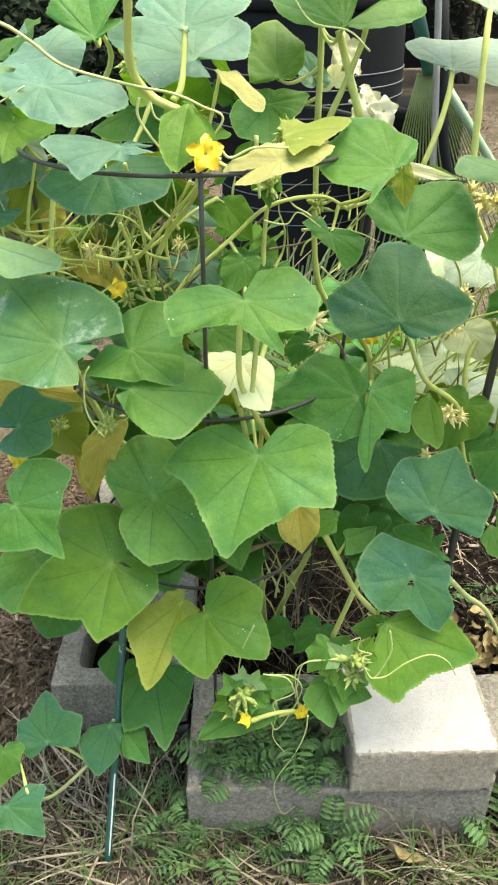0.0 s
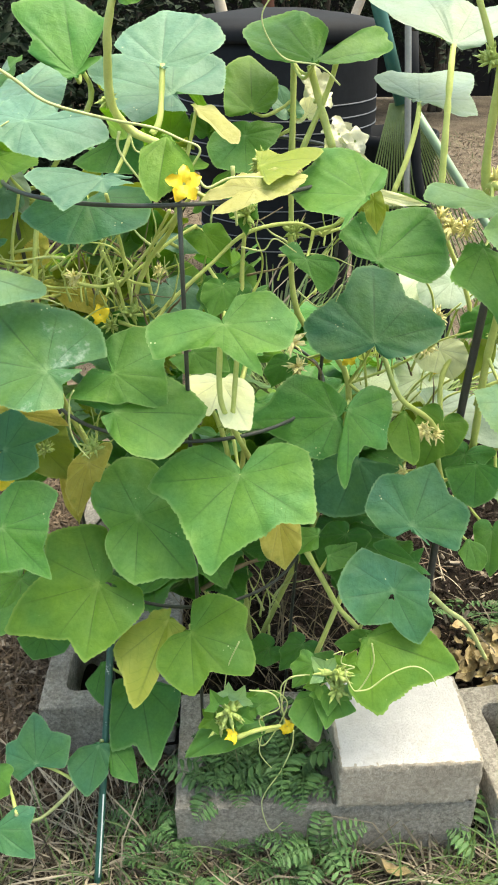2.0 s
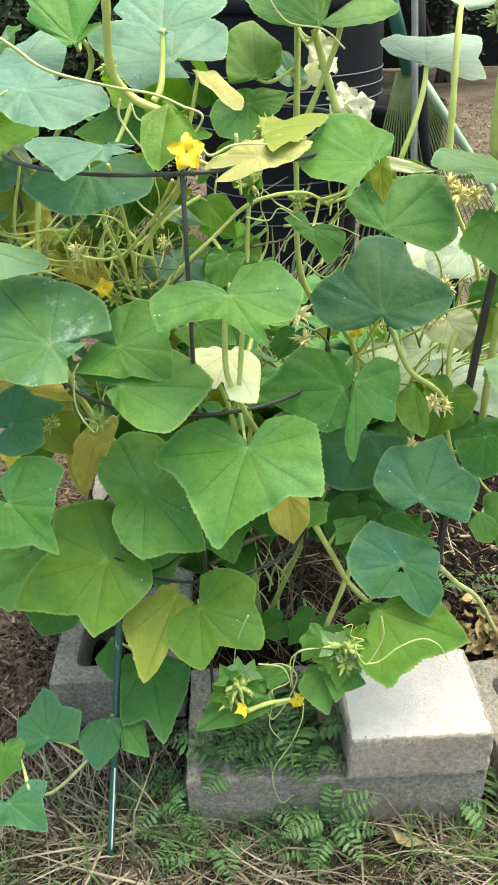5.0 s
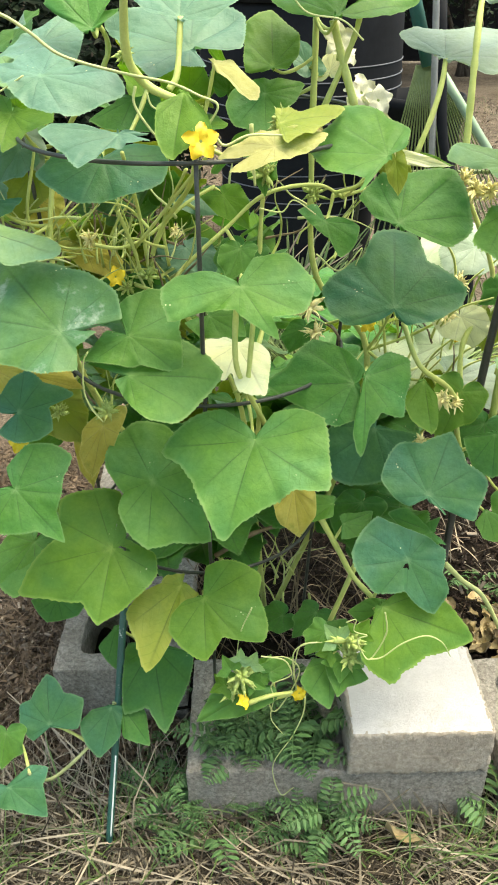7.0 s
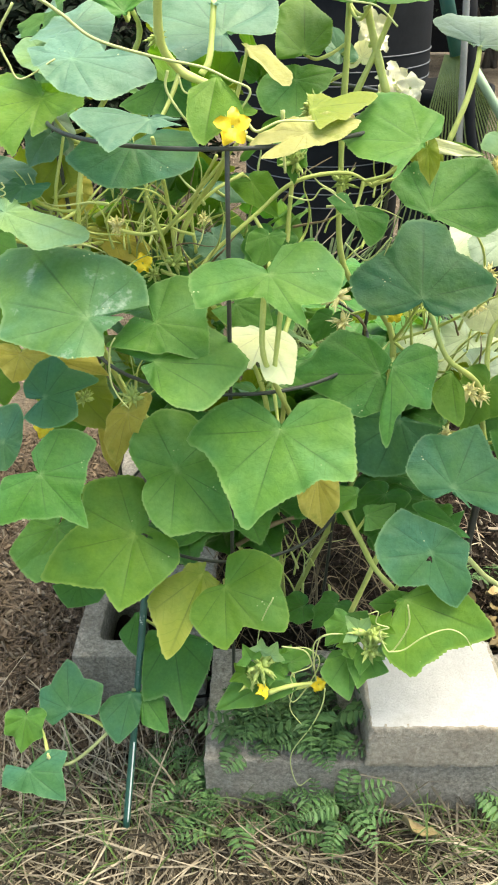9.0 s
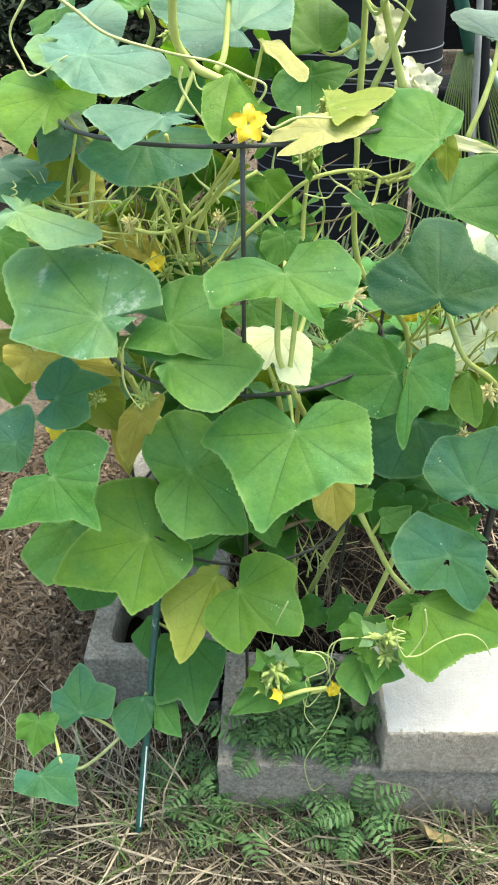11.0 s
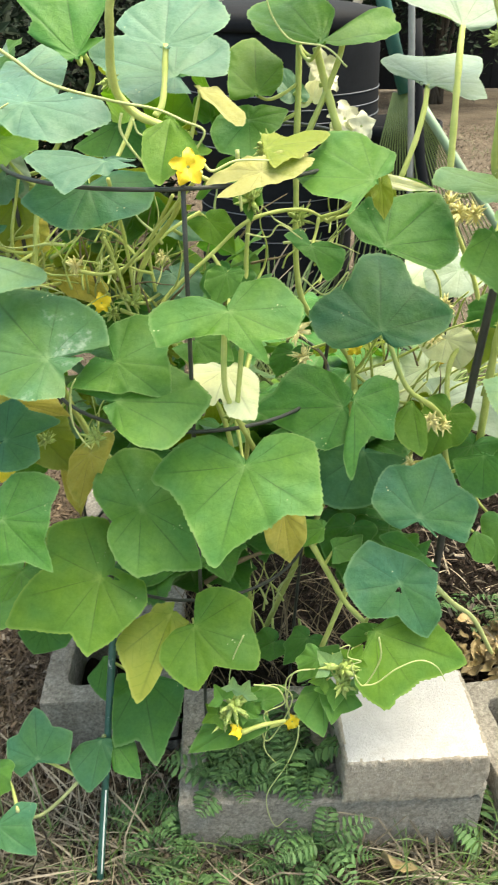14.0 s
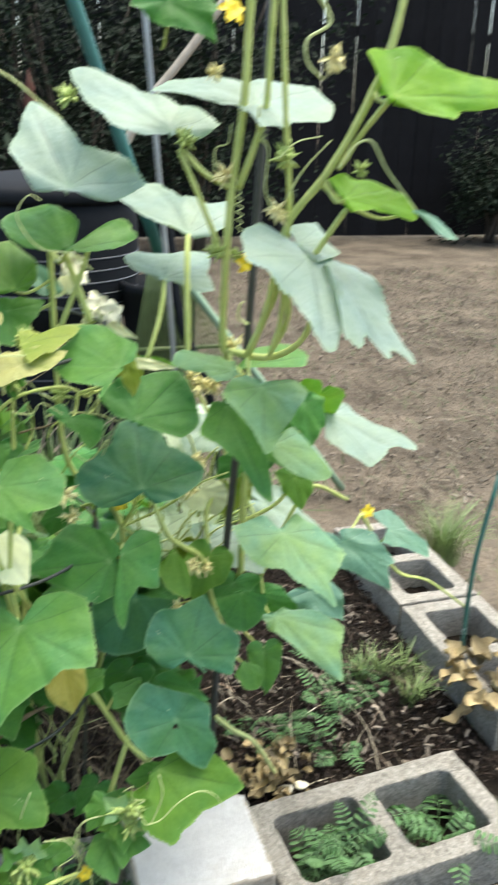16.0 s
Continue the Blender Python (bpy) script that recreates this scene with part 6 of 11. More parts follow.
leaf(A, pose(-0.072, 0.980, 0.746, -30, 23, -145), 0.053, 0.059, GLAUCOUS_SHEEN, 0.1, 0.2, 0.5, 142, -0.42, 0.7)
leaf(A, pose(-0.199, 1.000, 0.740, -51, 39, -152), 0.061, 0.045, YELLOW, 0.1, 0.2, 0.5, 143, -0.80, 0.7)
leaf(A, pose(-0.264, 0.880, 0.629, -26, 60, -124), 0.071, 0.039, YELLOW, 0.1, 0.2, 0.5, 144, -0.80, 0.7)
leaf(A, pose(-0.199, 0.870, 0.533, -71, 4, -168), 0.059, 0.027, YELLOW, 0.2, 0.2, 0.3, 145, -0.18, 0.7)
leaf(A, pose(-0.026, 0.980, 0.810, -47, 37, -165), 0.049, 0.044, LIME, 0.2, 0.2, 0.5, 146, -0.49, 0.7)
leaf(A, pose(0.158, 0.890, 0.869, -70, 6, -175), 0.038, 0.023, YELLOWING, 0.3, 0.2, 0.3, 147, 0.00, 0.7)
leaf(A, pose(0.162, 0.920, 0.868, -40, 72, -128), 0.064, 0.015, CREAM, 0.3, 0.2, 0.3, 148, 0.80, 0.7)
leaf(A, pose(-0.077, 0.790, 1.112, 50, -21, 7), 0.047, 0.027, LIME, 0.4, 0.2, 0.6, 149, -0.24, 0.7)
leaf(A, pose(-0.079, 0.785, 1.110, 45, 24, -9), 0.043, 0.026, LIME, 0.4, 0.2, 0.6, 150, -0.16, 0.7)
leaf(A, pose(-0.084, 0.790, 1.068, 30, 43, -56), 0.026, 0.028, GREEN, 0.3, 0.2, 0.6, 151, 0.14, 0.7)
leaf(A, pose(-0.326, 0.970, 0.824, -22, 30, -122), 0.062, 0.053, GLAUCOUS_SHEEN, 0.15, 0.2, 0.5, 153, -0.64, 0.7)
leaf(A, pose(-0.314, 0.880, 0.773, -59, 18, -169), 0.053, 0.058, GREEN, 0.15, 0.2, 0.5, 154, -0.38, 0.7)
leaf(A, pose(-0.344, 0.920, 0.706, -51, 21, -160), 0.061, 0.056, LIME, 0.15, 0.2, 0.5, 155, -0.37, 0.7)
leaf(A, pose(-0.342, 0.900, 0.642, -65, 29, -155), 0.042, 0.056, YELLOWING, 0.15, 0.2, 0.5, 156, -0.44, 0.7)
leaf(A, pose(-0.367, 0.950, 0.579, -54, 19, -165), 0.056, 0.063, LIME, 0.15, 0.2, 0.5, 157, -0.31, 0.7)
leaf(A, pose(-0.266, 1.000, 0.880, -29, 20, -158), 0.070, 0.048, SKY_SILVER, 0.15, 0.2, 0.4, 159, -0.47, 0.7)
leaf(A, pose(0.096, 0.750, 0.336, -41, -29, 147), 0.037, 0.045, GREEN, 0.2, 0.2, 1.2, 162, 0.03, 0.7)
leaf(A, pose(-0.006, 0.735, 0.259, 49, -37, 35), 0.033, 0.030, GREEN, 0.3, 0.2, 1.2, 163, -0.08, 0.7)
leaf(A, pose(0.030, 0.740, 0.279, 36, 43, -44), 0.033, 0.031, GREEN, 0.3, 0.2, 1.2, 164, 0.33, 0.7)
leaf(A, pose(0.050, 0.900, 0.225, -43, -50, 135), 0.056, 0.051, MATURE, 0.2, 0.2, 1.0, 165, 0.38, 0.7)
leaf(A, pose(0.097, 0.880, 0.249, -47, -35, 155), 0.048, 0.049, MATURE, 0.2, 0.2, 1.0, 166, 0.24, 0.7)
stem(A, 0.0043, (-0.043, 0.820, 0.903), (-0.058, 0.830, 0.935), (-0.090, 0.840, 0.950), (-0.106, 0.825, 0.978), (-0.102, 0.800, 1.029), (-0.098, 0.795, 1.051), (-0.080, 0.790, 1.112), r1=0.0038)
stem(A, 0.0026, (-0.043, 0.820, 0.903), (-0.058, 0.880, 0.846), (-0.093, 0.930, 0.789), (-0.111, 0.950, 0.728), (-0.076, 0.980, 0.658), (-0.013, 1.000, 0.534), (0.010, 1.020, 0.330), (0.030, 1.110, 0.030), r1=0.004)
stem(A, 0.0038, (0.030, 1.118, 0.030), (0.001, 1.000, 0.345), (0.016, 0.880, 0.570), (0.000, 0.850, 0.621), (0.023, 0.930, 0.678), (0.017, 0.970, 0.749), (0.023, 0.970, 0.842), r1=0.0028)
stem(A, 0.0038, (0.010, 1.118, 0.030), (-0.111, 0.980, 0.409), (-0.189, 0.950, 0.544), (-0.221, 0.930, 0.680), (-0.226, 0.950, 0.784), (-0.205, 0.970, 0.874), (-0.148, 0.980, 0.960), (-0.162, 0.980, 1.003), r1=0.003)
stem(A, 0.0046, (0.040, 1.118, 0.030), (0.131, 1.000, 0.414), (0.159, 1.000, 0.600), (0.090, 1.020, 0.695), (0.080, 1.030, 0.827), (0.080, 1.030, 0.953), (0.080, 1.040, 1.031), r1=0.0034)
stem(A, 0.0026, (-0.131, 0.940, 0.715), (-0.097, 0.930, 0.711), (-0.070, 0.940, 0.739), (-0.023, 0.950, 0.779), (0.023, 0.960, 0.816), (0.082, 0.970, 0.824), (0.116, 0.980, 0.806), r1=0.0022)
stem(A, 0.0023, (-0.188, 0.950, 0.763), (-0.148, 0.940, 0.760), (-0.115, 0.950, 0.770), (-0.068, 0.960, 0.806), (-0.036, 0.980, 0.820), r1=0.002)
stem(A, 0.004, (0.089, 0.860, 0.441), (0.118, 0.840, 0.392), (0.137, 0.830, 0.358), (0.164, 0.800, 0.342), r1=0.0032)
stem(A, 0.0042, (0.160, 0.880, 0.384), (0.137, 0.850, 0.341), (0.111, 0.830, 0.280), r1=0.0034)
stem(A, 0.0034, (-0.045, 0.900, 0.335), (0.009, 0.920, 0.359), (0.081, 0.950, 0.361), r1=0.003, mat=OLD_STEM)
stem(A, 0.0044, (0.291, 0.950, 0.278), (0.327, 0.970, 0.228), (0.368, 0.990, 0.180), (0.423, 1.020, 0.069), r1=0.0036, mat=TENDRIL)
stem(A, 0.003, (0.118, 0.780, 0.288), (0.096, 0.760, 0.258), (0.061, 0.745, 0.236), (0.001, 0.735, 0.228), r1=0.0026)
stem(A, 0.0026, (-0.159, 0.760, 0.206), (-0.211, 0.710, 0.168), (-0.255, 0.690, 0.138), (-0.274, 0.670, 0.175), r1=0.002, mat=DULL_STEM)
stem(A, 0.0024, (-0.128, 0.820, 0.259), (-0.162, 0.770, 0.195), (-0.176, 0.750, 0.212), r1=0.002, mat=DULL_STEM)
stem(A, 0.003, (0.159, 0.790, 0.336), (0.130, 0.770, 0.307), (0.118, 0.780, 0.288), r1=0.003)
stem(B, 0.005, (0.329, 0.980, 0.430), (0.330, 0.970, 0.532), (0.328, 0.960, 0.643), (0.329, 0.940, 0.748), (0.315, 0.920, 0.829), (0.280, 0.900, 0.883), (0.274, 0.880, 0.988), (0.280, 0.880, 1.080), (0.289, 0.870, 1.169), (0.292, 0.870, 1.232), (0.295, 0.870, 1.308), (0.288, 0.870, 1.383), r1=0.0044)
stem(B, 0.004, (0.288, 0.880, 1.079), (0.302, 0.865, 1.128), (0.312, 0.860, 1.169), (0.313, 0.855, 1.226), (0.315, 0.850, 1.306), (0.313, 0.850, 1.375), r1=0.0034)
stem(B, 0.0046, (0.280, 0.900, 0.883), (0.329, 0.870, 0.879), (0.365, 0.850, 0.906), (0.374, 0.830, 0.963), r1=0.0034)
stem(B, 0.0048, (0.303, 0.875, 0.882), (0.322, 0.860, 0.943), (0.333, 0.835, 1.040), (0.362, 0.800, 1.098), (0.390, 0.785, 1.154), (0.418, 0.780, 1.223), (0.434, 0.780, 1.299), r1=0.004)
stem(B, 0.0036, (0.328, 0.860, 0.886), (0.338, 0.855, 0.931), (0.338, 0.850, 0.993), (0.337, 0.840, 1.067), (0.326, 0.830, 1.149), (0.321, 0.830, 1.215), (0.315, 0.830, 1.302), r1=0.003)
stem(B, 0.0038, (0.215, 1.000, 0.374), (0.271, 0.950, 0.542), (0.213, 0.920, 0.617), (0.198, 0.970, 0.652), r1=0.0032)
stem(B, 0.0036, (0.271, 0.950, 0.546), (0.277, 0.930, 0.503), (0.294, 0.920, 0.453), r1=0.003)
stem(B, 0.0036, (0.279, 0.950, 0.546), (0.279, 0.980, 0.618), (0.312, 1.000, 0.693), (0.265, 1.000, 0.806), r1=0.003)
stem(B, 0.0036, (0.372, 1.000, 0.493), (0.420, 1.000, 0.603), (0.458, 1.020, 0.628), (0.534, 1.060, 0.579), r1=0.0028)
stem(B, 0.0034, (0.603, 1.150, 0.504), (0.708, 1.200, 0.349), (0.796, 1.220, 0.301), (0.915, 1.250, 0.200), r1=0.0024)
stem(B, 0.003, (0.334, 0.990, 0.593), (0.393, 0.980, 0.631), (0.406, 0.970, 0.702), r1=0.003)
stem(A, 0.0017, (-0.004, 0.907, 0.772), (-0.008, 0.920, 0.765), (-0.013, 0.943, 0.765), (-0.023, 0.950, 0.779), r1=0.0022, name="leaf_stalk")
stem(B, 0.0017, (0.435, 0.962, 0.803), (0.431, 0.978, 0.788), (0.422, 0.991, 0.750), (0.405, 0.971, 0.697), r1=0.0022, name="leaf_stalk")
stem(B, 0.0017, (0.528, 1.057, 0.505), (0.548, 1.084, 0.492), (0.570, 1.124, 0.481), (0.603, 1.150, 0.504), r1=0.0022, name="leaf_stalk")
stem(B, 0.0017, (0.248, 1.107, 1.294), (0.255, 1.137, 1.274), (0.258, 1.178, 1.250), (0.260, 1.201, 1.244), r1=0.0022, name="leaf_stalk")
stem(B, 0.0017, (0.289, 1.157, 0.707), (0.286, 1.173, 0.678), (0.284, 1.206, 0.647), (0.284, 1.225, 0.636), r1=0.0022, name="leaf_stalk")
stem(A, 0.0017, (0.075, 1.052, 0.932), (0.074, 1.050, 0.937), (0.076, 1.053, 0.937), (0.080, 1.030, 0.944), r1=0.0022, name="leaf_stalk")
stem(A, 0.0017, (0.100, 1.075, 0.926), (0.097, 1.073, 0.930), (0.091, 1.069, 0.927), (0.080, 1.030, 0.935), r1=0.0022, name="leaf_stalk")
stem(A, 0.0017, (0.139, 1.074, 0.885), (0.138, 1.111, 0.879), (0.136, 1.153, 0.859), (0.135, 1.178, 0.855), r1=0.0022, name="leaf_stalk")
stem(A, 0.0017, (0.145, 1.057, 0.892), (0.136, 1.063, 0.887), (0.116, 1.064, 0.882), (0.080, 1.030, 0.890), r1=0.0022, name="leaf_stalk")
stem(A, 0.0017, (0.156, 0.937, 0.868), (0.147, 0.959, 0.848), (0.135, 0.981, 0.824), (0.114, 0.979, 0.808), r1=0.0022, name="leaf_stalk")
stem(A, 0.0017, (0.184, 0.975, 0.851), (0.173, 0.989, 0.833), (0.150, 1.000, 0.814), (0.114, 0.979, 0.808), r1=0.0022, name="leaf_stalk")
stem(A, 0.0017, (-0.251, 0.977, 0.863), (-0.244, 0.977, 0.854), (-0.231, 0.984, 0.849), (-0.210, 0.966, 0.854), r1=0.0022, name="leaf_stalk")
stem(A, 0.0017, (-0.284, 0.848, 0.654), (-0.274, 0.876, 0.646), (-0.254, 0.914, 0.639), (-0.217, 0.933, 0.660), r1=0.0022, name="leaf_stalk")
stem(A, 0.0017, (-0.168, 0.857, 0.574), (-0.173, 0.887, 0.564), (-0.181, 0.926, 0.556), (-0.196, 0.946, 0.573), r1=0.0022, name="leaf_stalk")
stem(A, 0.0017, (-0.243, 0.887, 0.595), (-0.230, 0.910, 0.590), (-0.220, 0.935, 0.588), (-0.203, 0.941, 0.602), r1=0.0022, name="leaf_stalk")
stem(A, 0.0017, (-0.264, 0.828, 0.422), (-0.270, 0.855, 0.399), (-0.272, 0.894, 0.373), (-0.273, 0.916, 0.366), r1=0.0022, name="leaf_stalk")
stem(A, 0.0017, (-0.303, 0.708, 0.213), (-0.297, 0.706, 0.196), (-0.288, 0.705, 0.181), (-0.273, 0.671, 0.173), r1=0.0022, name="leaf_stalk")
stem(A, 0.0017, (0.009, 0.737, 0.256), (0.005, 0.737, 0.248), (0.005, 0.748, 0.238), (0.005, 0.736, 0.229), r1=0.0022, name="leaf_stalk")
stem(A, 0.0017, (0.009, 0.742, 0.267), (0.013, 0.749, 0.259), (0.015, 0.756, 0.244), (0.018, 0.738, 0.231), r1=0.0022, name="leaf_stalk")
stem(A, 0.0017, (0.152, 0.887, 0.440), (0.153, 0.893, 0.422), (0.155, 0.900, 0.402), (0.160, 0.880, 0.384), r1=0.0022, name="leaf_stalk")
stem(A, 0.0017, (0.058, 0.847, 0.492), (0.065, 0.858, 0.475), (0.074, 0.872, 0.456), (0.089, 0.860, 0.441), r1=0.0022, name="leaf_stalk")
stem(B, 0.0017, (0.316, 0.957, 0.517), (0.316, 0.960, 0.513), (0.321, 0.975, 0.512), (0.330, 0.971, 0.517), r1=0.0022, name="leaf_stalk")
stem(B, 0.0017, (0.350, 0.908, 0.426), (0.348, 0.933, 0.415), (0.342, 0.964, 0.412), (0.329, 0.980, 0.430), r1=0.0022, name="leaf_stalk")
stem(B, 0.0017, (0.317, 1.007, 0.650), (0.312, 1.004, 0.647), (0.306, 1.010, 0.648), (0.296, 0.990, 0.656), r1=0.0022, name="leaf_stalk")
stem(B, 0.0017, (0.282, 1.106, 0.558), (0.277, 1.127, 0.530), (0.277, 1.161, 0.500), (0.276, 1.181, 0.490), r1=0.0022, name="leaf_stalk")
stem(B, 0.0017, (0.408, 1.126, 0.552), (0.414, 1.144, 0.523), (0.416, 1.176, 0.492), (0.417, 1.196, 0.482), r1=0.0022, name="leaf_stalk")
stem(B, 0.0017, (0.315, 1.106, 0.704), (0.309, 1.128, 0.677), (0.307, 1.163, 0.647), (0.306, 1.183, 0.638), r1=0.0022, name="leaf_stalk")
stem(B, 0.0017, (0.357, 1.007, 0.691), (0.344, 1.009, 0.688), (0.332, 1.017, 0.686), (0.312, 1.000, 0.693), r1=0.0022, name="leaf_stalk")
stem(B, 0.0017, (0.390, 0.928, 0.692), (0.394, 0.941, 0.685), (0.398, 0.964, 0.684), (0.405, 0.971, 0.697), r1=0.0022, name="leaf_stalk")
stem(A, 0.0017, (-0.001, 0.978, 0.749), (0.000, 0.974, 0.746), (0.007, 0.983, 0.745), (0.017, 0.970, 0.749), r1=0.0022, name="leaf_stalk")
stem(A, 0.0017, (-0.056, 1.026, 0.793), (-0.055, 1.018, 0.786), (-0.060, 1.008, 0.786), (-0.068, 0.960, 0.806), r1=0.0022, name="leaf_stalk")
stem(A, 0.0017, (-0.102, 1.003, 0.690), (-0.095, 1.000, 0.685), (-0.091, 1.000, 0.679), (-0.086, 0.971, 0.678), r1=0.0022, name="leaf_stalk")
stem(A, 0.0017, (-0.142, 0.957, 0.715), (-0.137, 0.951, 0.713), (-0.135, 0.957, 0.712), (-0.131, 0.940, 0.715), r1=0.0022, name="leaf_stalk")
stem(A, 0.0017, (0.015, 0.958, 0.854), (0.017, 0.960, 0.846), (0.019, 0.975, 0.839), (0.023, 0.970, 0.835), r1=0.0022, name="leaf_stalk")
stem(A, 0.0017, (0.079, 1.007, 0.633), (0.088, 1.013, 0.627), (0.104, 1.023, 0.627), (0.129, 1.009, 0.641), r1=0.0022, name="leaf_stalk")
stem(B, 0.0017, (0.374, 1.008, 0.728), (0.383, 1.005, 0.715), (0.392, 1.004, 0.703), (0.405, 0.971, 0.697), r1=0.0022, name="leaf_stalk")
stem(B, 0.0017, (0.466, 1.087, 0.499), (0.471, 1.115, 0.475), (0.473, 1.154, 0.449), (0.474, 1.177, 0.442), r1=0.0022, name="leaf_stalk")
stem(B, 0.0017, (0.360, 1.007, 0.460), (0.357, 1.004, 0.454), (0.346, 1.005, 0.452), (0.329, 0.977, 0.459), r1=0.0022, name="leaf_stalk")
stem(B, 0.0017, (0.451, 1.007, 0.451), (0.430, 1.010, 0.439), (0.393, 1.013, 0.428), (0.329, 0.978, 0.452), r1=0.0022, name="leaf_stalk")
stem(B, 0.0017, (0.389, 0.908, 0.806), (0.373, 0.921, 0.794), (0.353, 0.936, 0.788), (0.320, 0.927, 0.800), r1=0.0022, name="leaf_stalk")
stem(B, 0.0017, (0.197, 1.057, 0.561), (0.200, 1.077, 0.533), (0.200, 1.106, 0.501), (0.200, 1.123, 0.489), r1=0.0022, name="leaf_stalk")
stem(A, 0.0017, (0.272, 0.997, 0.655), (0.252, 1.011, 0.636), (0.218, 1.024, 0.610), (0.159, 1.000, 0.600), r1=0.0022, name="leaf_stalk")
stem(A, 0.0017, (0.166, 1.027, 0.558), (0.166, 1.022, 0.556), (0.162, 1.025, 0.555), (0.153, 1.000, 0.560), r1=0.0022, name="leaf_stalk")
stem(A, 0.0017, (-0.246, 0.998, 0.840), (-0.241, 0.994, 0.833), (-0.231, 0.994, 0.830), (-0.214, 0.961, 0.835), r1=0.0022, name="leaf_stalk")
stem(A, 0.0017, (-0.253, 1.008, 0.804), (-0.245, 1.003, 0.796), (-0.236, 0.997, 0.793), (-0.221, 0.954, 0.803), r1=0.0022, name="leaf_stalk")
stem(A, 0.0017, (-0.075, 0.987, 0.743), (-0.079, 0.983, 0.730), (-0.089, 0.983, 0.720), (-0.106, 0.954, 0.718), r1=0.0022, name="leaf_stalk")
stem(A, 0.0017, (-0.203, 1.007, 0.740), (-0.205, 1.002, 0.734), (-0.212, 0.992, 0.732), (-0.224, 0.943, 0.746), r1=0.0022, name="leaf_stalk")
stem(A, 0.0017, (-0.269, 0.886, 0.627), (-0.252, 0.909, 0.621), (-0.236, 0.933, 0.617), (-0.210, 0.937, 0.631), r1=0.0022, name="leaf_stalk")
stem(A, 0.0017, (-0.201, 0.877, 0.536), (-0.200, 0.905, 0.527), (-0.195, 0.937, 0.522), (-0.184, 0.952, 0.535), r1=0.0022, name="leaf_stalk")
stem(A, 0.0017, (-0.028, 0.988, 0.810), (-0.028, 0.983, 0.810), (-0.032, 0.992, 0.812), (-0.038, 0.979, 0.819), r1=0.0022, name="leaf_stalk")
stem(A, 0.0017, (0.157, 0.897, 0.871), (0.146, 0.926, 0.851), (0.130, 0.962, 0.825), (0.104, 0.976, 0.813), r1=0.0022, name="leaf_stalk")
stem(A, 0.0017, (0.157, 0.926, 0.867), (0.151, 0.951, 0.851), (0.137, 0.979, 0.825), (0.114, 0.979, 0.808), r1=0.0022, name="leaf_stalk")
stem(A, 0.0017, (-0.330, 0.975, 0.821), (-0.306, 0.979, 0.804), (-0.275, 0.984, 0.789), (-0.221, 0.954, 0.803), r1=0.0022, name="leaf_stalk")
stem(A, 0.0017, (-0.316, 0.888, 0.774), (-0.297, 0.911, 0.761), (-0.270, 0.940, 0.748), (-0.225, 0.946, 0.761), r1=0.0022, name="leaf_stalk")
stem(A, 0.0017, (-0.347, 0.927, 0.706), (-0.321, 0.939, 0.695), (-0.284, 0.954, 0.686), (-0.222, 0.936, 0.709), r1=0.0022, name="leaf_stalk")
stem(A, 0.0017, (-0.346, 0.906, 0.644), (-0.348, 0.939, 0.626), (-0.351, 0.980, 0.604), (-0.353, 1.005, 0.600), r1=0.0022, name="leaf_stalk")
stem(A, 0.0017, (-0.369, 0.957, 0.579), (-0.368, 0.987, 0.557), (-0.368, 1.027, 0.532), (-0.368, 1.050, 0.526), r1=0.0022, name="leaf_stalk")
stem(A, 0.0017, (-0.268, 1.007, 0.877), (-0.252, 1.004, 0.865), (-0.234, 1.003, 0.860), (-0.205, 0.970, 0.874), r1=0.0022, name="leaf_stalk")
stem(A, 0.0017, (0.099, 0.757, 0.335), (0.103, 0.763, 0.322), (0.114, 0.777, 0.311), (0.130, 0.770, 0.307), r1=0.0022, name="leaf_stalk")
stem(A, 0.0017, (-0.003, 0.739, 0.253), (-0.004, 0.742, 0.249), (-0.001, 0.751, 0.238), (0.005, 0.736, 0.229), r1=0.0022, name="leaf_stalk")
stem(A, 0.0017, (0.026, 0.743, 0.273), (0.031, 0.750, 0.263), (0.033, 0.758, 0.246), (0.035, 0.741, 0.233), r1=0.0022, name="leaf_stalk")
stem(A, 0.0017, (0.055, 0.906, 0.225), (0.053, 0.938, 0.206), (0.054, 0.979, 0.182), (0.055, 1.003, 0.177), r1=0.0022, name="leaf_stalk")
stem(A, 0.0017, (0.100, 0.887, 0.249), (0.095, 0.917, 0.227), (0.095, 0.956, 0.202), (0.094, 0.980, 0.195), r1=0.0022, name="leaf_stalk")
stem(A, 0.003, (-0.009, 0.800, 0.751), (-0.010, 0.785, 0.689), (0.002, 0.800, 0.646), (0.023, 0.860, 0.568), r1=0.0033000000000000004, name="leaf_stalk")
stem(A, 0.0026, (0.009, 0.800, 0.733), (0.003, 0.790, 0.666), (0.001, 0.800, 0.646), r1=0.00286, name="leaf_stalk")
stem(A, 0.003, (-0.059, 0.870, 1.006), (-0.063, 0.850, 0.960), (-0.071, 0.845, 0.946), r1=0.0033000000000000004, name="leaf_stalk")
stem(A, 0.0042, (0.096, 1.000, 0.992), (0.111, 1.000, 0.944), (0.124, 0.990, 0.904), r1=0.00462, name="leaf_stalk")
stem(A, 0.0032, (0.126, 1.000, 1.000), (0.117, 1.000, 0.967), (0.082, 1.000, 0.885), r1=0.0035200000000000006, name="leaf_stalk")
stem(A, 0.0019, (-0.028, 0.830, 0.897), (-0.127, 0.930, 0.763), r1=0.0020900000000000003, name="leaf_stalk")
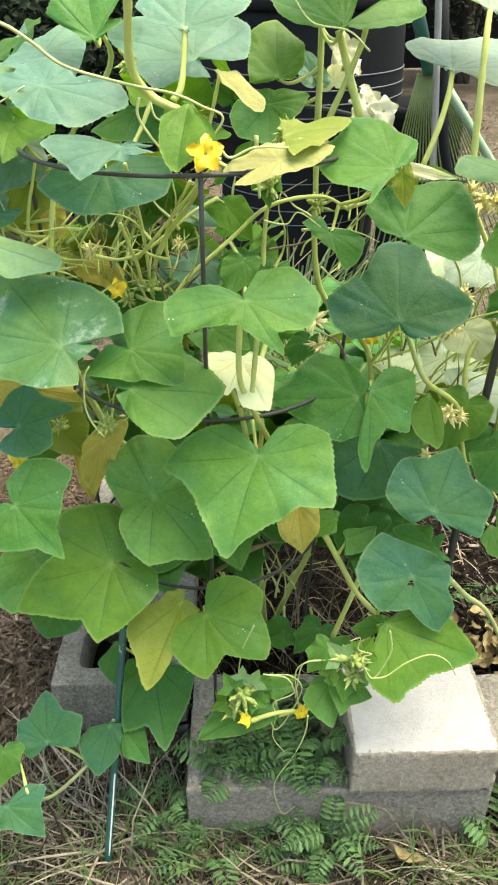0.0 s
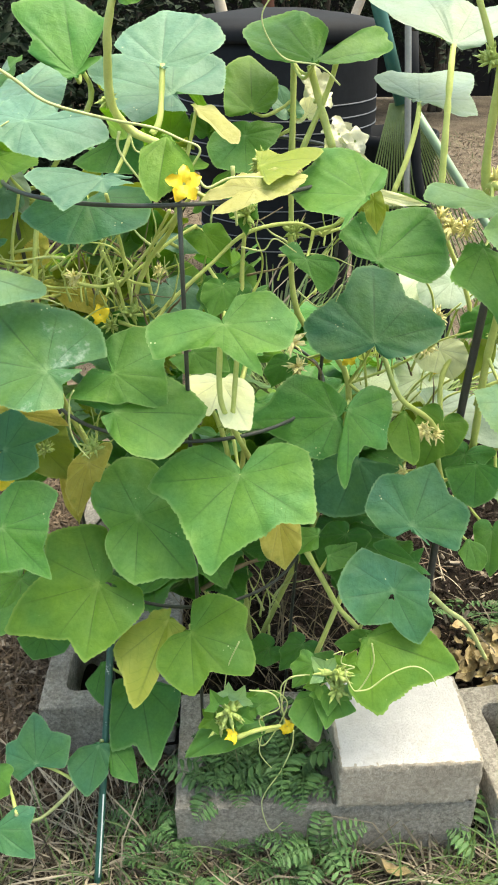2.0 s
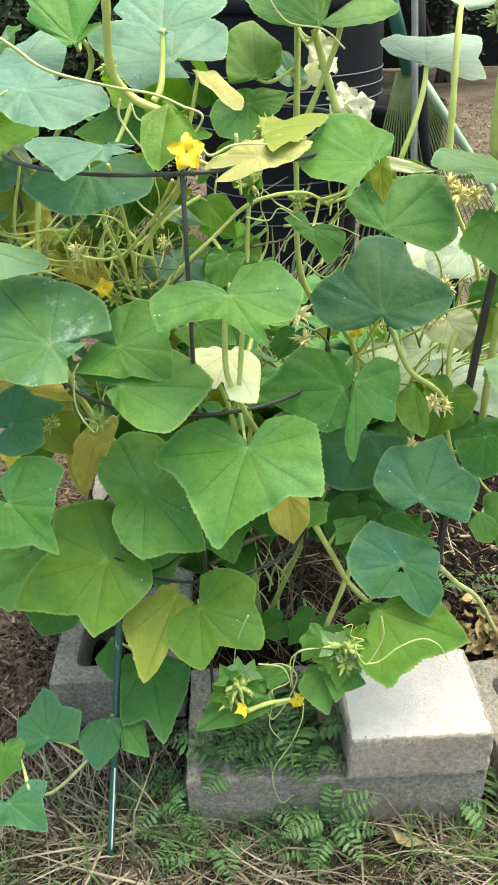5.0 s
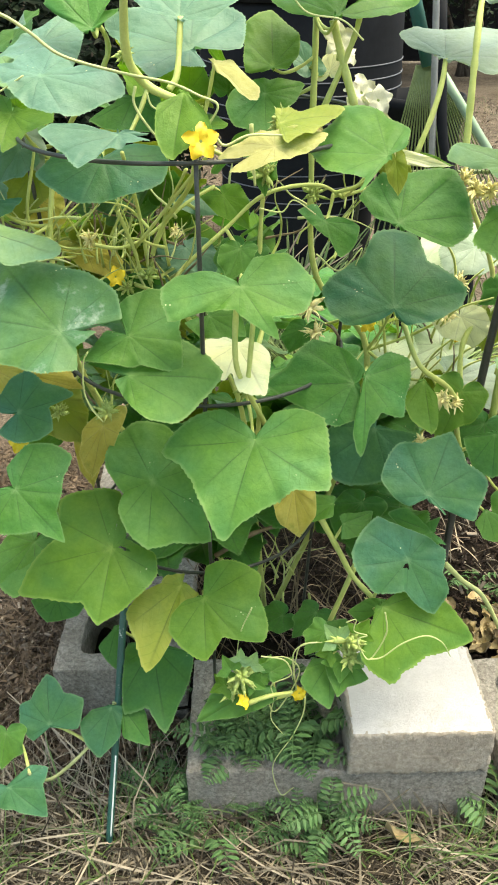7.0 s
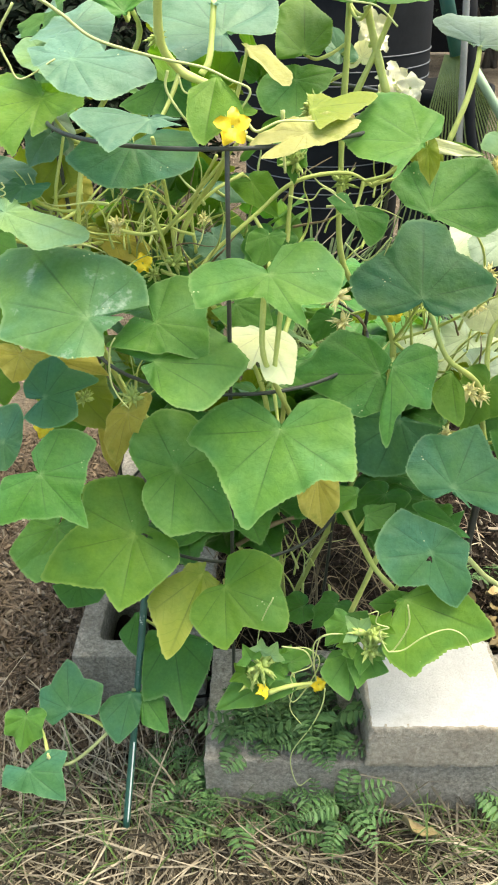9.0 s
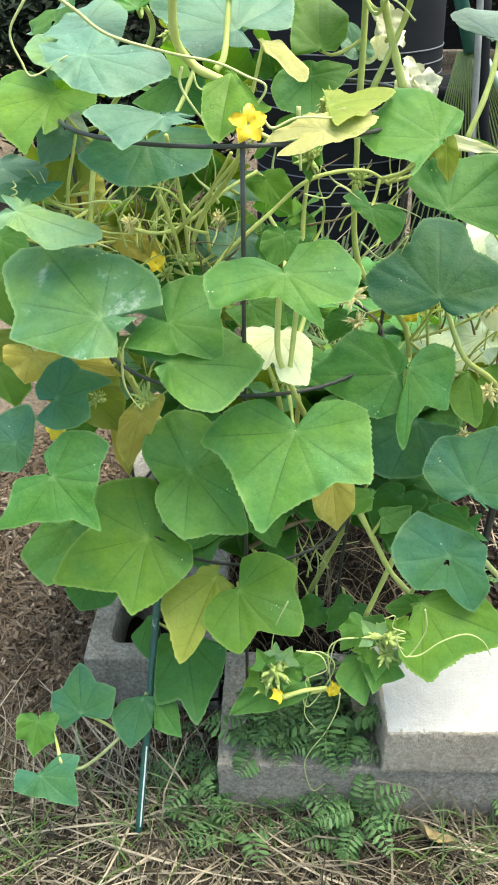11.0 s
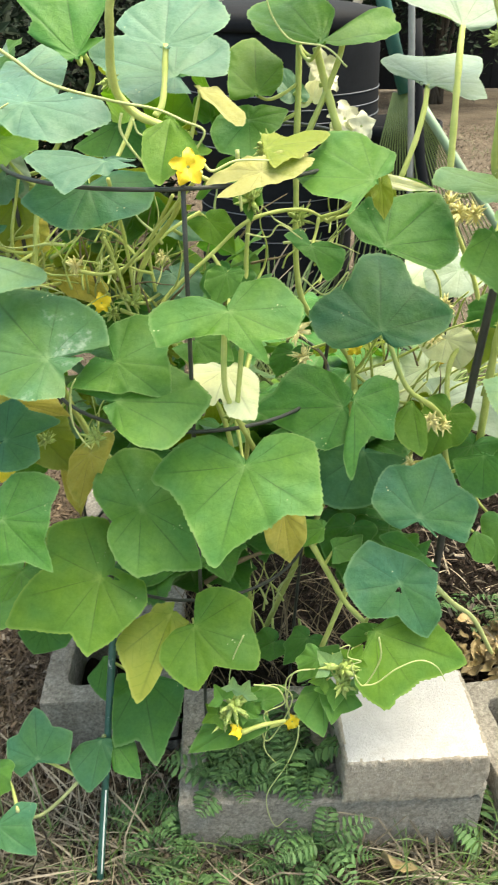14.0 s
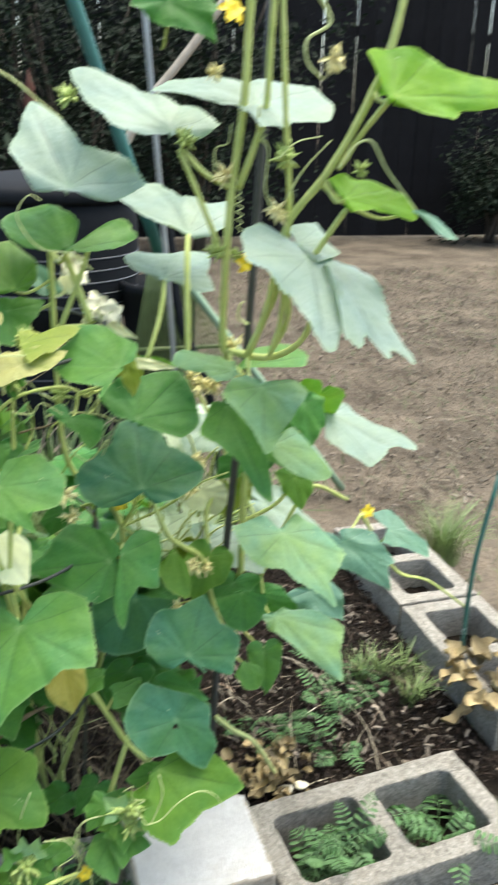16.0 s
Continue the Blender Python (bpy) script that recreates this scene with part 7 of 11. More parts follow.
stem(A, 0.0019, (-0.123, 0.860, 0.885), (-0.119, 0.920, 0.811), (-0.115, 0.950, 0.728), r1=0.0020900000000000003, name="leaf_stalk")
stem(A, 0.0019, (-0.138, 0.900, 0.814), (-0.127, 0.930, 0.756), (-0.124, 0.940, 0.725), r1=0.0020900000000000003, name="leaf_stalk")
stem(A, 0.0019, (-0.059, 0.860, 0.868), (-0.092, 0.930, 0.795), (-0.091, 0.950, 0.735), r1=0.0020900000000000003, name="leaf_stalk")
stem(A, 0.0019, (-0.234, 0.950, 0.866), (-0.251, 0.950, 0.790), (-0.222, 0.940, 0.767), r1=0.0020900000000000003, name="leaf_stalk")
stem(B, 0.003, (0.226, 1.018, 0.950), (0.221, 1.000, 0.930), (0.210, 0.980, 0.899), (0.192, 0.960, 0.859), r1=0.0033000000000000004, name="leaf_stalk")
stem(B, 0.0036, (0.254, 0.999, 1.011), (0.248, 0.975, 0.985), (0.243, 0.950, 0.932), (0.240, 0.930, 0.862), r1=0.00396, name="leaf_stalk")
stem(B, 0.003, (0.222, 0.900, 1.120), (0.239, 0.890, 1.079), (0.261, 0.885, 1.026), (0.269, 0.880, 1.000), r1=0.0033000000000000004, name="leaf_stalk")
stem(B, 0.003, (0.227, 0.900, 1.119), (0.250, 0.890, 1.095), (0.279, 0.880, 1.079), r1=0.0033000000000000004, name="leaf_stalk")
stem(B, 0.003, (0.303, 0.875, 0.882), (0.328, 0.860, 0.949), (0.336, 0.850, 0.984), r1=0.0033000000000000004, name="leaf_stalk")
stem(B, 0.003, (0.327, 0.865, 0.881), (0.345, 0.855, 0.925), (0.340, 0.840, 0.971), r1=0.0033000000000000004, name="leaf_stalk")
stem(B, 0.003, (0.406, 0.745, 1.176), (0.393, 0.780, 1.142), (0.378, 0.800, 1.106), r1=0.0033000000000000004, name="leaf_stalk")
stem(B, 0.003, (0.377, 0.770, 1.066), (0.369, 0.790, 1.041), (0.352, 0.810, 1.002), r1=0.0033000000000000004, name="leaf_stalk")
tendril(A, (-0.244, 0.820, 1.020), (-0.215, 0.820, 1.013), (-0.192, 0.820, 0.999), (-0.164, 0.820, 0.979), (-0.109, 0.820, 0.964), (-0.068, 0.820, 0.956), (-0.042, 0.820, 0.945), (-0.024, 0.820, 0.936), (-0.035, 0.820, 0.916), r=0.0019)
tendril(A, (-0.100, 0.820, 0.953), (-0.102, 0.820, 0.937), (-0.088, 0.820, 0.914), (-0.068, 0.820, 0.891), r=0.0016)
tendril(A, (-0.091, 0.830, 0.946), (-0.086, 0.830, 0.933), (-0.070, 0.830, 0.930), (-0.075, 0.830, 0.938))
tendril(A, (-0.027, 0.800, 0.913), (-0.017, 0.800, 0.904), (0.005, 0.800, 0.913), (0.036, 0.800, 0.913), r=0.0016)
tendril(A, (0.155, 0.690, 0.424), (0.159, 0.690, 0.394), (0.150, 0.690, 0.364), (0.141, 0.690, 0.351), (0.132, 0.690, 0.365), (0.127, 0.690, 0.383), (0.137, 0.690, 0.389), (0.122, 0.690, 0.396), (0.123, 0.690, 0.413), (0.112, 0.690, 0.409), r=0.0010)
tendril(A, (0.140, 0.685, 0.356), (0.156, 0.685, 0.360), (0.177, 0.685, 0.381), (0.202, 0.685, 0.393), (0.222, 0.685, 0.383), (0.234, 0.685, 0.361), r=0.0010)
tendril(A, (0.072, 0.715, 0.261), (0.070, 0.715, 0.231), (0.058, 0.715, 0.190), (0.033, 0.715, 0.131), (0.044, 0.715, 0.072), (0.061, 0.715, 0.086), r=0.0010)
tendril(A, (0.084, 0.720, 0.349), (0.064, 0.720, 0.343), (0.058, 0.720, 0.310), (0.056, 0.720, 0.286), r=0.0010)
tendril(A, (0.017, 0.720, 0.326), (0.044, 0.720, 0.320), (0.054, 0.720, 0.301), (0.051, 0.720, 0.291), (0.030, 0.720, 0.277), (0.033, 0.720, 0.255), (0.030, 0.720, 0.217), (0.046, 0.720, 0.186), r=0.0010)
tendril(A, (0.006, 0.735, 0.390), (-0.008, 0.735, 0.350), (-0.014, 0.735, 0.301), r=0.001)
tendril(A, (-0.158, 0.755, 0.714), (-0.164, 0.755, 0.701), (-0.166, 0.755, 0.669), (-0.161, 0.755, 0.649), (-0.150, 0.755, 0.633), r=0.0008)
tendril(A, (0.118, 0.740, 0.339), (0.111, 0.740, 0.335), (0.115, 0.740, 0.320), (0.127, 0.740, 0.322), (0.129, 0.740, 0.338), r=0.0010)
tendril(A, (0.023, 0.735, 0.259), (0.032, 0.735, 0.213), (0.048, 0.735, 0.233), (0.065, 0.735, 0.284), (0.050, 0.735, 0.308), (0.026, 0.735, 0.309))
tendril(A, (0.063, 0.740, 0.243), (0.057, 0.740, 0.308), (0.074, 0.740, 0.327), (0.092, 0.740, 0.329))
tendril(A, (-0.163, 0.800, 0.682), (-0.173, 0.800, 0.682), (-0.176, 0.800, 0.641), (-0.161, 0.800, 0.609), r=0.0012)
tendril(A, (-0.246, 0.860, 1.005), (-0.264, 0.860, 0.977), (-0.257, 0.860, 0.952), (-0.247, 0.860, 0.939), (-0.212, 0.860, 0.957), r=0.0014)
tendril(A, (0.016, 0.920, 0.811), (0.041, 0.920, 0.807), (0.054, 0.920, 0.820), (0.079, 0.920, 0.804))
tendril(A, (0.082, 0.930, 0.755), (0.109, 0.930, 0.735), (0.134, 0.930, 0.762), (0.128, 0.930, 0.741))
tendril(A, (0.007, 0.880, 0.908), (0.009, 0.880, 0.869), (0.011, 0.880, 0.846), r=0.0024)
tendril(A, (0.124, 0.950, 0.977), (0.101, 0.950, 0.996), (0.062, 0.950, 1.005), (0.040, 0.950, 1.040), (0.054, 0.950, 1.064), (0.069, 0.950, 1.058))
tendril(B, (0.298, 0.840, 1.168), (0.298, 0.840, 1.138), (0.310, 0.840, 1.124), (0.308, 0.840, 1.082), (0.320, 0.840, 1.055), (0.338, 0.840, 1.039), r=0.0014)
tendril(B, (0.338, 0.790, 1.277), (0.355, 0.790, 1.248), (0.332, 0.790, 1.231), (0.333, 0.790, 1.210), (0.351, 0.790, 1.194), r=0.0022)
tendril(B, (0.366, 0.770, 1.108), (0.384, 0.770, 1.132), (0.402, 0.770, 1.135), (0.421, 0.770, 1.108), (0.447, 0.770, 1.080), (0.461, 0.770, 1.065), r=0.0016)
tendril(B, (0.311, 0.860, 1.008), (0.323, 0.860, 0.985), (0.342, 0.860, 0.961), (0.361, 0.860, 0.967))
tendril(B, (0.315, 0.820, 1.114), (0.335, 0.820, 1.132), (0.364, 0.820, 1.139))
tendril(B, (0.326, 0.820, 1.073), (0.345, 0.820, 1.104), (0.375, 0.820, 1.135))
tendril(B, (0.259, 0.880, 1.096), (0.260, 0.880, 1.122), (0.274, 0.880, 1.128), (0.278, 0.880, 1.149))
tendril(B, (0.325, 0.950, 0.902), (0.311, 0.950, 0.912), (0.313, 0.950, 0.929), (0.318, 0.950, 0.932), r=0.0018)
tendril(A, (0.023, 1.000, 1.202), (0.050, 1.000, 1.187), (0.075, 1.000, 1.167), (0.101, 1.000, 1.148), r=0.0016)
coil(B, (0.284, 0.870, 1.169), (0.288, 0.870, 1.154), 4, 0.003)
coil(B, (0.303, 0.860, 1.164), (0.311, 0.860, 1.129), 6, 0.003)
coil(B, (0.288, 0.880, 1.080), (0.290, 0.880, 1.029), 6, 0.004)
coil(A, (-0.294, 0.900, 0.829), (-0.298, 0.900, 0.792), 5, 0.003)
flower(A, pose(-0.039, 0.785, 0.911, 70, 0, 8), 0.0175, PETAL, 1)
flower(A, pose(0.066, 0.740, 0.240, 75, 0, 20), 0.0115, PETAL, 2)
flower(A, pose(-0.005, 0.712, 0.257, 40, 0, 60), 0.0105, PETAL, 3)
stem(A, 0.0034, (0.002, 0.714, 0.252), (0.028, 0.717, 0.261), (0.056, 0.731, 0.252), r1=0.0022, name="young_cucumber", label="thin pale green young cucumber between two flowers")
buds(A, (0.077, 0.930, 0.689), 0.0221, 94, FADED)
buds(A, (0.085, 0.930, 0.656), 0.0182, 131, FADED)
flower(A, pose(-0.154, 0.940, 0.725, 70, 0, 25), 0.013, PETAL, 5)
flower(A, pose(-0.256, 0.800, 0.580, 60, 0, 10), 0.013, PETAL, 6)
buds(A, (0.212, 0.860, 0.544), 0.0143, 97, FADED)
buds(A, (0.299, 0.900, 0.471), 0.0169, 98, FADED)
buds(A, (-0.178, 0.930, 0.773), 0.015600000000000001, 99, FADED)
flower(A, pose(0.157, 1.000, 0.637, 75, 0, 10), 0.012, PETAL, 10)
flower(B, pose(0.271, 0.860, 1.260, 60, 0, 20), 0.016, PETAL, 11)
flower(B, pose(0.297, 0.880, 0.993, 85, 0, 20), 0.012, PETAL, 12)
flower(B, pose(0.307, 1.100, 0.578, 60, 0, 0), 0.014, PETAL, 13)
flower(B, pose(0.600, 1.120, 0.523, 70, 0, 0), 0.013, PETAL, 14)
flower(A, pose(0.109, 1.060, 0.967, 70, 0, 0), 0.020, BLOSSOM, 15)
flower(A, pose(0.116, 1.055, 0.952, 60, 0, 40), 0.017, BLOSSOM, 17)
flower(A, pose(0.139, 1.060, 0.909, 60, 0, 30), 0.022, BLOSSOM, 16)
flower(A, pose(0.158, 1.050, 0.902, 70, 0, 0), 0.018, BLOSSOM, 18)
buds(A, (-0.077, 0.790, 1.119), 0.045, 77)
buds(A, (-0.081, 0.790, 1.141), 0.035, 78)
buds(A, (-0.085, 0.795, 1.073), 0.018, 79)
stem(A, 0.003, (-0.080, 0.790, 1.112), (-0.081, 0.790, 1.128), (-0.082, 0.790, 1.141), r1=0.0033000000000000004, name="leaf_stalk")
buds(A, (-0.054, 0.820, 0.922), 0.012, 1)
buds(A, (-0.046, 0.825, 0.931), 0.01, 2)
buds(A, (-0.112, 0.855, 0.977), 0.014, 3)
buds(A, (0.242, 0.900, 0.582), 0.02, 4, FADED)
buds(A, (0.246, 0.950, 0.833), 0.022, 5, FADED)
rng = random.Random(91)
for k in range(22):
    x, y, z = rng.uniform(0.17, 0.36), rng.uniform(0.98, 1.12), rng.uniform(0.42, 0.66)
    dx, dz = rng.uniform(-0.07, 0.07), rng.uniform(0.03, 0.13)
    stem(B, 0.0020, (x, y, z), (x + dx * 0.3, y - 0.01, z + dz * 0.6), (x + dx, y - 0.02, z + dz), r1=0.0012, name="leaf_stalk")
buds(A, (-0.008, 0.722, 0.290), 0.024, 6)
buds(A, (-0.018, 0.722, 0.266), 0.019, 7)
buds(A, (0.121, 0.722, 0.348), 0.026, 8)
buds(A, (0.124, 0.722, 0.322), 0.022, 9)
STAR = ((-125, 0.45), (-82, 0.92), (-48, 0.48), (0, 1.0), (46, 0.50), (80, 0.95), (124, 0.45))
for k, (x, z, size, tip) in enumerate(((0.108, 0.352, 0.026, 40), (0.133, 0.362, 0.022, -35), (0.116, 0.318, 0.030, 172), (0.138, 0.334, 0.022, -100), (0.101, 0.331, 0.020, 100), (-0.020, 0.302, 0.022, 30), (0.004, 0.309, 0.020, -25), (-0.028, 0.276, 0.022, 120), (0.008, 0.280, 0.018, -120), (-0.008, 0.318, 0.016, 0))):
    blade(A, pose(x, 0.722, z, 62, 0, tip % 7 - 3) @ pose(0, 0, 0, 0, 0, tip), size, (FRESH, LIME, GREEN)[k % 3], 0.5, -0.1, 800 + k, STAR, "young star-shaped leaf at a growing tip")
buds(A, (0.023, 0.940, 0.843), 0.02, 10)
buds(A, (-0.000, 0.850, 0.620), 0.014, 11)
buds(A, (-0.217, 0.840, 0.598), 0.016, 12)
buds(A, (-0.117, 0.940, 0.725), 0.02, 13)
buds(A, (-0.142, 0.940, 0.711), 0.015, 14)
buds(A, (0.157, 0.800, 0.337), 0.013, 15, FADED)
buds(A, (-0.082, 0.950, 0.776), 0.012, 16, FADED)
buds(A, (0.080, 0.980, 0.810), 0.018, 17)
buds(A, (-0.153, 0.800, 0.620), 0.016, 18)
buds(B, (0.228, 0.895, 1.129), 0.02, 19)
buds(B, (0.272, 0.880, 1.093), 0.018, 20, FADED)
buds(B, (0.327, 0.830, 1.114), 0.02, 21)
buds(B, (0.321, 0.835, 1.059), 0.018, 22, FADED)
buds(B, (0.290, 0.900, 0.886), 0.02, 23, FADED)
buds(B, (0.264, 0.880, 1.006), 0.018, 24)
buds(B, (0.288, 0.885, 1.002), 0.012, 25)
buds(B, (0.360, 0.790, 1.214), 0.018, 26, FADED)
buds(B, (0.255, 0.870, 1.199), 0.015, 27, FADED)
buds(B, (0.260, 0.950, 0.821), 0.02, 28, FADED)
buds(B, (0.278, 0.950, 0.821), 0.018, 29, FADED)
buds(B, (0.268, 0.940, 0.552), 0.018, 30, FADED)
buds(B, (0.435, 0.990, 0.524), 0.014, 31)
buds(B, (0.313, 0.930, 0.464), 0.01, 32, FADED)
buds(B, (0.109, 0.980, 1.171), 0.02, 33)
buds(B, (0.405, 0.800, 1.106), 0.012, 34)
buds(B, (0.342, 0.960, 0.676), 0.018, 35)
buds(A, (0.039, 0.900, 0.907), 0.018, 36)
buds(A, (0.076, 0.920, 0.897), 0.014, 37, FADED)
buds(B, (0.269, 1.000, 0.691), 0.018, 38, FADED)
buds(A, (0.253, 0.980, 0.660), 0.018, 39, FADED)
leaf(A, pose(-0.273, 1.057, 0.678, 25, -6, 162), 0.072, 0.079, GREEN, 0.2, 0.2, 0.7, 240)
leaf(A, pose(-0.231, 1.165, 0.618, 46, -21, 226), 0.061, 0.067, GLAUCOUS_SHEEN, 0.2, 0.2, 0.7, 241)
leaf(A, pose(-0.256, 1.073, 0.740, 50, 14, 122), 0.060, 0.066, YELLOWING, 0.2, 0.2, 0.7, 242)
leaf(A, pose(-0.337, 1.170, 0.644, 78, 28, 143), 0.071, 0.078, YELLOWING, 0.2, 0.2, 0.7, 243)
leaf(A, pose(-0.333, 1.146, 0.749, 54, -8, 203), 0.066, 0.073, LIME, 0.2, 0.2, 0.7, 244)
leaf(A, pose(-0.122, 1.021, 0.683, 72, 25, 120), 0.064, 0.070, YELLOWING, 0.2, 0.2, 0.7, 245)
leaf(A, pose(-0.220, 1.092, 0.648, 57, -18, 135), 0.068, 0.074, YELLOWING, 0.2, 0.2, 0.7, 246)
leaf(A, pose(-0.096, 1.105, 0.744, 58, 19, 188), 0.037, 0.041, LIME, 0.2, 0.2, 0.7, 247)
leaf(A, pose(-0.191, 1.187, 0.640, 76, 11, 171), 0.072, 0.079, YELLOWING, 0.2, 0.2, 0.7, 248)
leaf(A, pose(-0.177, 1.048, 0.774, 42, -15, 215), 0.068, 0.075, GLAUCOUS_SHEEN, 0.2, 0.2, 0.7, 249)
leaf(A, pose(-0.248, 1.109, 0.695, 76, -25, 217), 0.058, 0.064, FRESH, 0.2, 0.2, 0.7, 250)
leaf(A, pose(-0.082, 1.107, 0.737, 78, -8, 121), 0.065, 0.071, LIME, 0.2, 0.2, 0.7, 251)
leaf(A, pose(-0.114, 1.106, 0.772, 47, 28, 181), 0.069, 0.076, GREEN, 0.2, 0.2, 0.7, 252)
leaf(A, pose(-0.197, 1.064, 0.792, 23, -19, 174), 0.065, 0.072, FRESH, 0.2, 0.2, 0.7, 253)
leaf(A, pose(-0.152, 1.085, 0.747, 70, -16, 223), 0.072, 0.079, FRESH, 0.2, 0.2, 0.7, 254)
leaf(A, pose(-0.327, 1.188, 0.648, 78, 16, 211), 0.064, 0.070, FRESH, 0.2, 0.2, 0.7, 255)
leaf(A, pose(-0.165, 1.158, 0.668, 47, 9, 161), 0.074, 0.081, LIME, 0.2, 0.2, 0.7, 256)
leaf(A, pose(-0.116, 1.056, 0.714, 69, -14, 128), 0.050, 0.055, GLAUCOUS_SHEEN, 0.2, 0.2, 0.7, 257)
leaf(A, pose(-0.280, 1.165, 0.761, 69, 25, 211), 0.042, 0.046, FRESH, 0.2, 0.2, 0.7, 258)
leaf(A, pose(-0.109, 1.051, 0.683, 38, 20, 199), 0.058, 0.064, LIME, 0.2, 0.2, 0.7, 259)
leaf(A, pose(-0.084, 1.125, 0.768, 76, 14, 166), 0.054, 0.059, YELLOWING, 0.2, 0.2, 0.7, 260)
leaf(A, pose(-0.117, 1.169, 0.684, 58, 2, 235), 0.039, 0.043, FRESH, 0.2, 0.2, 0.7, 261)
leaf(A, pose(-0.129, 1.058, 0.732, 52, -23, 204), 0.059, 0.065, LIME, 0.2, 0.2, 0.7, 262)
leaf(A, pose(-0.145, 1.146, 0.647, 49, 3, 152), 0.071, 0.078, GLAUCOUS_SHEEN, 0.2, 0.2, 0.7, 263)
leaf(A, pose(-0.280, 1.045, 0.764, 39, 12, 171), 0.048, 0.052, FRESH, 0.2, 0.2, 0.7, 264)
leaf(A, pose(-0.128, 1.175, 0.699, 55, 6, 163), 0.037, 0.041, GLAUCOUS_SHEEN, 0.2, 0.2, 0.7, 265)
leaf(A, pose(-0.135, 1.076, 0.711, 48, 21, 156), 0.045, 0.049, YELLOWING, 0.2, 0.2, 0.7, 266)
leaf(A, pose(-0.173, 1.106, 0.730, 67, 7, 139), 0.070, 0.077, YELLOWING, 0.2, 0.2, 0.7, 267)
leaf(A, pose(-0.111, 1.110, 0.680, 58, 18, 163), 0.061, 0.067, YELLOWING, 0.2, 0.2, 0.7, 268)
leaf(A, pose(-0.342, 1.121, 0.645, 75, 15, 211), 0.069, 0.076, GLAUCOUS_SHEEN, 0.2, 0.2, 0.7, 269)
leaf(A, pose(-0.291, 1.055, 0.688, 60, -17, 152), 0.041, 0.045, FRESH, 0.2, 0.2, 0.7, 270)
leaf(A, pose(-0.126, 1.081, 0.786, 78, -7, 180), 0.058, 0.063, LIME, 0.2, 0.2, 0.7, 271)
leaf(A, pose(-0.246, 1.074, 0.691, 26, -29, 150), 0.067, 0.074, FRESH, 0.2, 0.2, 0.7, 272)
leaf(A, pose(-0.338, 1.169, 0.747, 71, 5, 196), 0.072, 0.080, YELLOWING, 0.2, 0.2, 0.7, 273)
leaf(A, pose(-0.107, 1.068, 0.697, 29, -2, 236), 0.035, 0.039, LIME, 0.2, 0.2, 0.7, 274)
leaf(A, pose(-0.323, 1.096, 0.765, 46, 4, 239), 0.071, 0.078, YELLOWING, 0.2, 0.2, 0.7, 275)
leaf(A, pose(-0.197, 1.138, 0.645, 47, -8, 127), 0.054, 0.059, YELLOWING, 0.2, 0.2, 0.7, 276)
leaf(A, pose(-0.303, 1.032, 0.752, 32, -10, 130), 0.042, 0.046, GREEN, 0.2, 0.2, 0.7, 277)
leaf(A, pose(-0.228, 1.100, 0.671, 69, -11, 205), 0.053, 0.058, YELLOWING, 0.2, 0.2, 0.7, 278)
leaf(A, pose(-0.189, 1.028, 0.747, 42, 25, 172), 0.051, 0.056, YELLOWING, 0.2, 0.2, 0.7, 279)
leaf(A, pose(0.024, 1.021, 0.663, 33, -18, 132), 0.052, 0.058, LIME, 0.2, 0.2, 0.7, 216)
leaf(A, pose(-0.023, 1.162, 0.675, 22, 22, 185), 0.043, 0.048, LIME, 0.2, 0.2, 0.7, 217)
leaf(A, pose(-0.077, 1.115, 0.782, 34, -13, 222), 0.039, 0.043, YELLOWING, 0.2, 0.2, 0.7, 218)
leaf(A, pose(-0.019, 1.035, 0.732, 28, 23, 173), 0.039, 0.042, LIME, 0.2, 0.2, 0.7, 219)
leaf(A, pose(0.009, 1.138, 0.661, 44, -24, 234), 0.066, 0.072, GLAUCOUS_SHEEN, 0.2, 0.2, 0.7, 220)
leaf(A, pose(-0.025, 1.108, 0.637, 68, -18, 212), 0.071, 0.078, YELLOWING, 0.2, 0.2, 0.7, 221)
leaf(A, pose(-0.006, 1.090, 0.633, 62, 22, 183), 0.065, 0.072, GREEN, 0.2, 0.2, 0.7, 222)
leaf(A, pose(-0.020, 1.108, 0.742, 66, -11, 181), 0.044, 0.049, GREEN, 0.2, 0.2, 0.7, 223)
leaf(A, pose(0.019, 1.132, 0.706, 77, -4, 140), 0.049, 0.054, FRESH, 0.2, 0.2, 0.7, 224)
leaf(A, pose(0.012, 1.113, 0.731, 42, 19, 227), 0.060, 0.066, GREEN, 0.2, 0.2, 0.7, 225)
leaf(A, pose(-0.080, 1.125, 0.649, 22, -19, 168), 0.053, 0.058, LIME, 0.2, 0.2, 0.7, 228)
leaf(A, pose(0.017, 1.122, 0.708, 50, 10, 226), 0.058, 0.064, FRESH, 0.2, 0.2, 0.7, 229)
leaf(A, pose(-0.070, 1.052, 0.763, 71, 20, 212), 0.037, 0.041, LIME, 0.2, 0.2, 0.7, 230)
leaf(A, pose(-0.059, 1.082, 0.713, 69, -16, 144), 0.072, 0.080, FRESH, 0.2, 0.2, 0.7, 231)
leaf(A, pose(-0.160, 1.042, 0.508, 42, 9, 181), 0.052, 0.057, FRESH, 0.2, 0.2, 0.7, 210)
leaf(A, pose(-0.237, 1.112, 0.466, 77, 27, 151), 0.060, 0.066, FRESH, 0.2, 0.2, 0.7, 211)
leaf(A, pose(-0.108, 1.058, 0.489, 66, 11, 150), 0.051, 0.057, FRESH, 0.2, 0.2, 0.7, 212)
leaf(A, pose(-0.317, 1.095, 0.393, 62, 15, 201), 0.056, 0.062, GREEN, 0.2, 0.2, 0.7, 213)
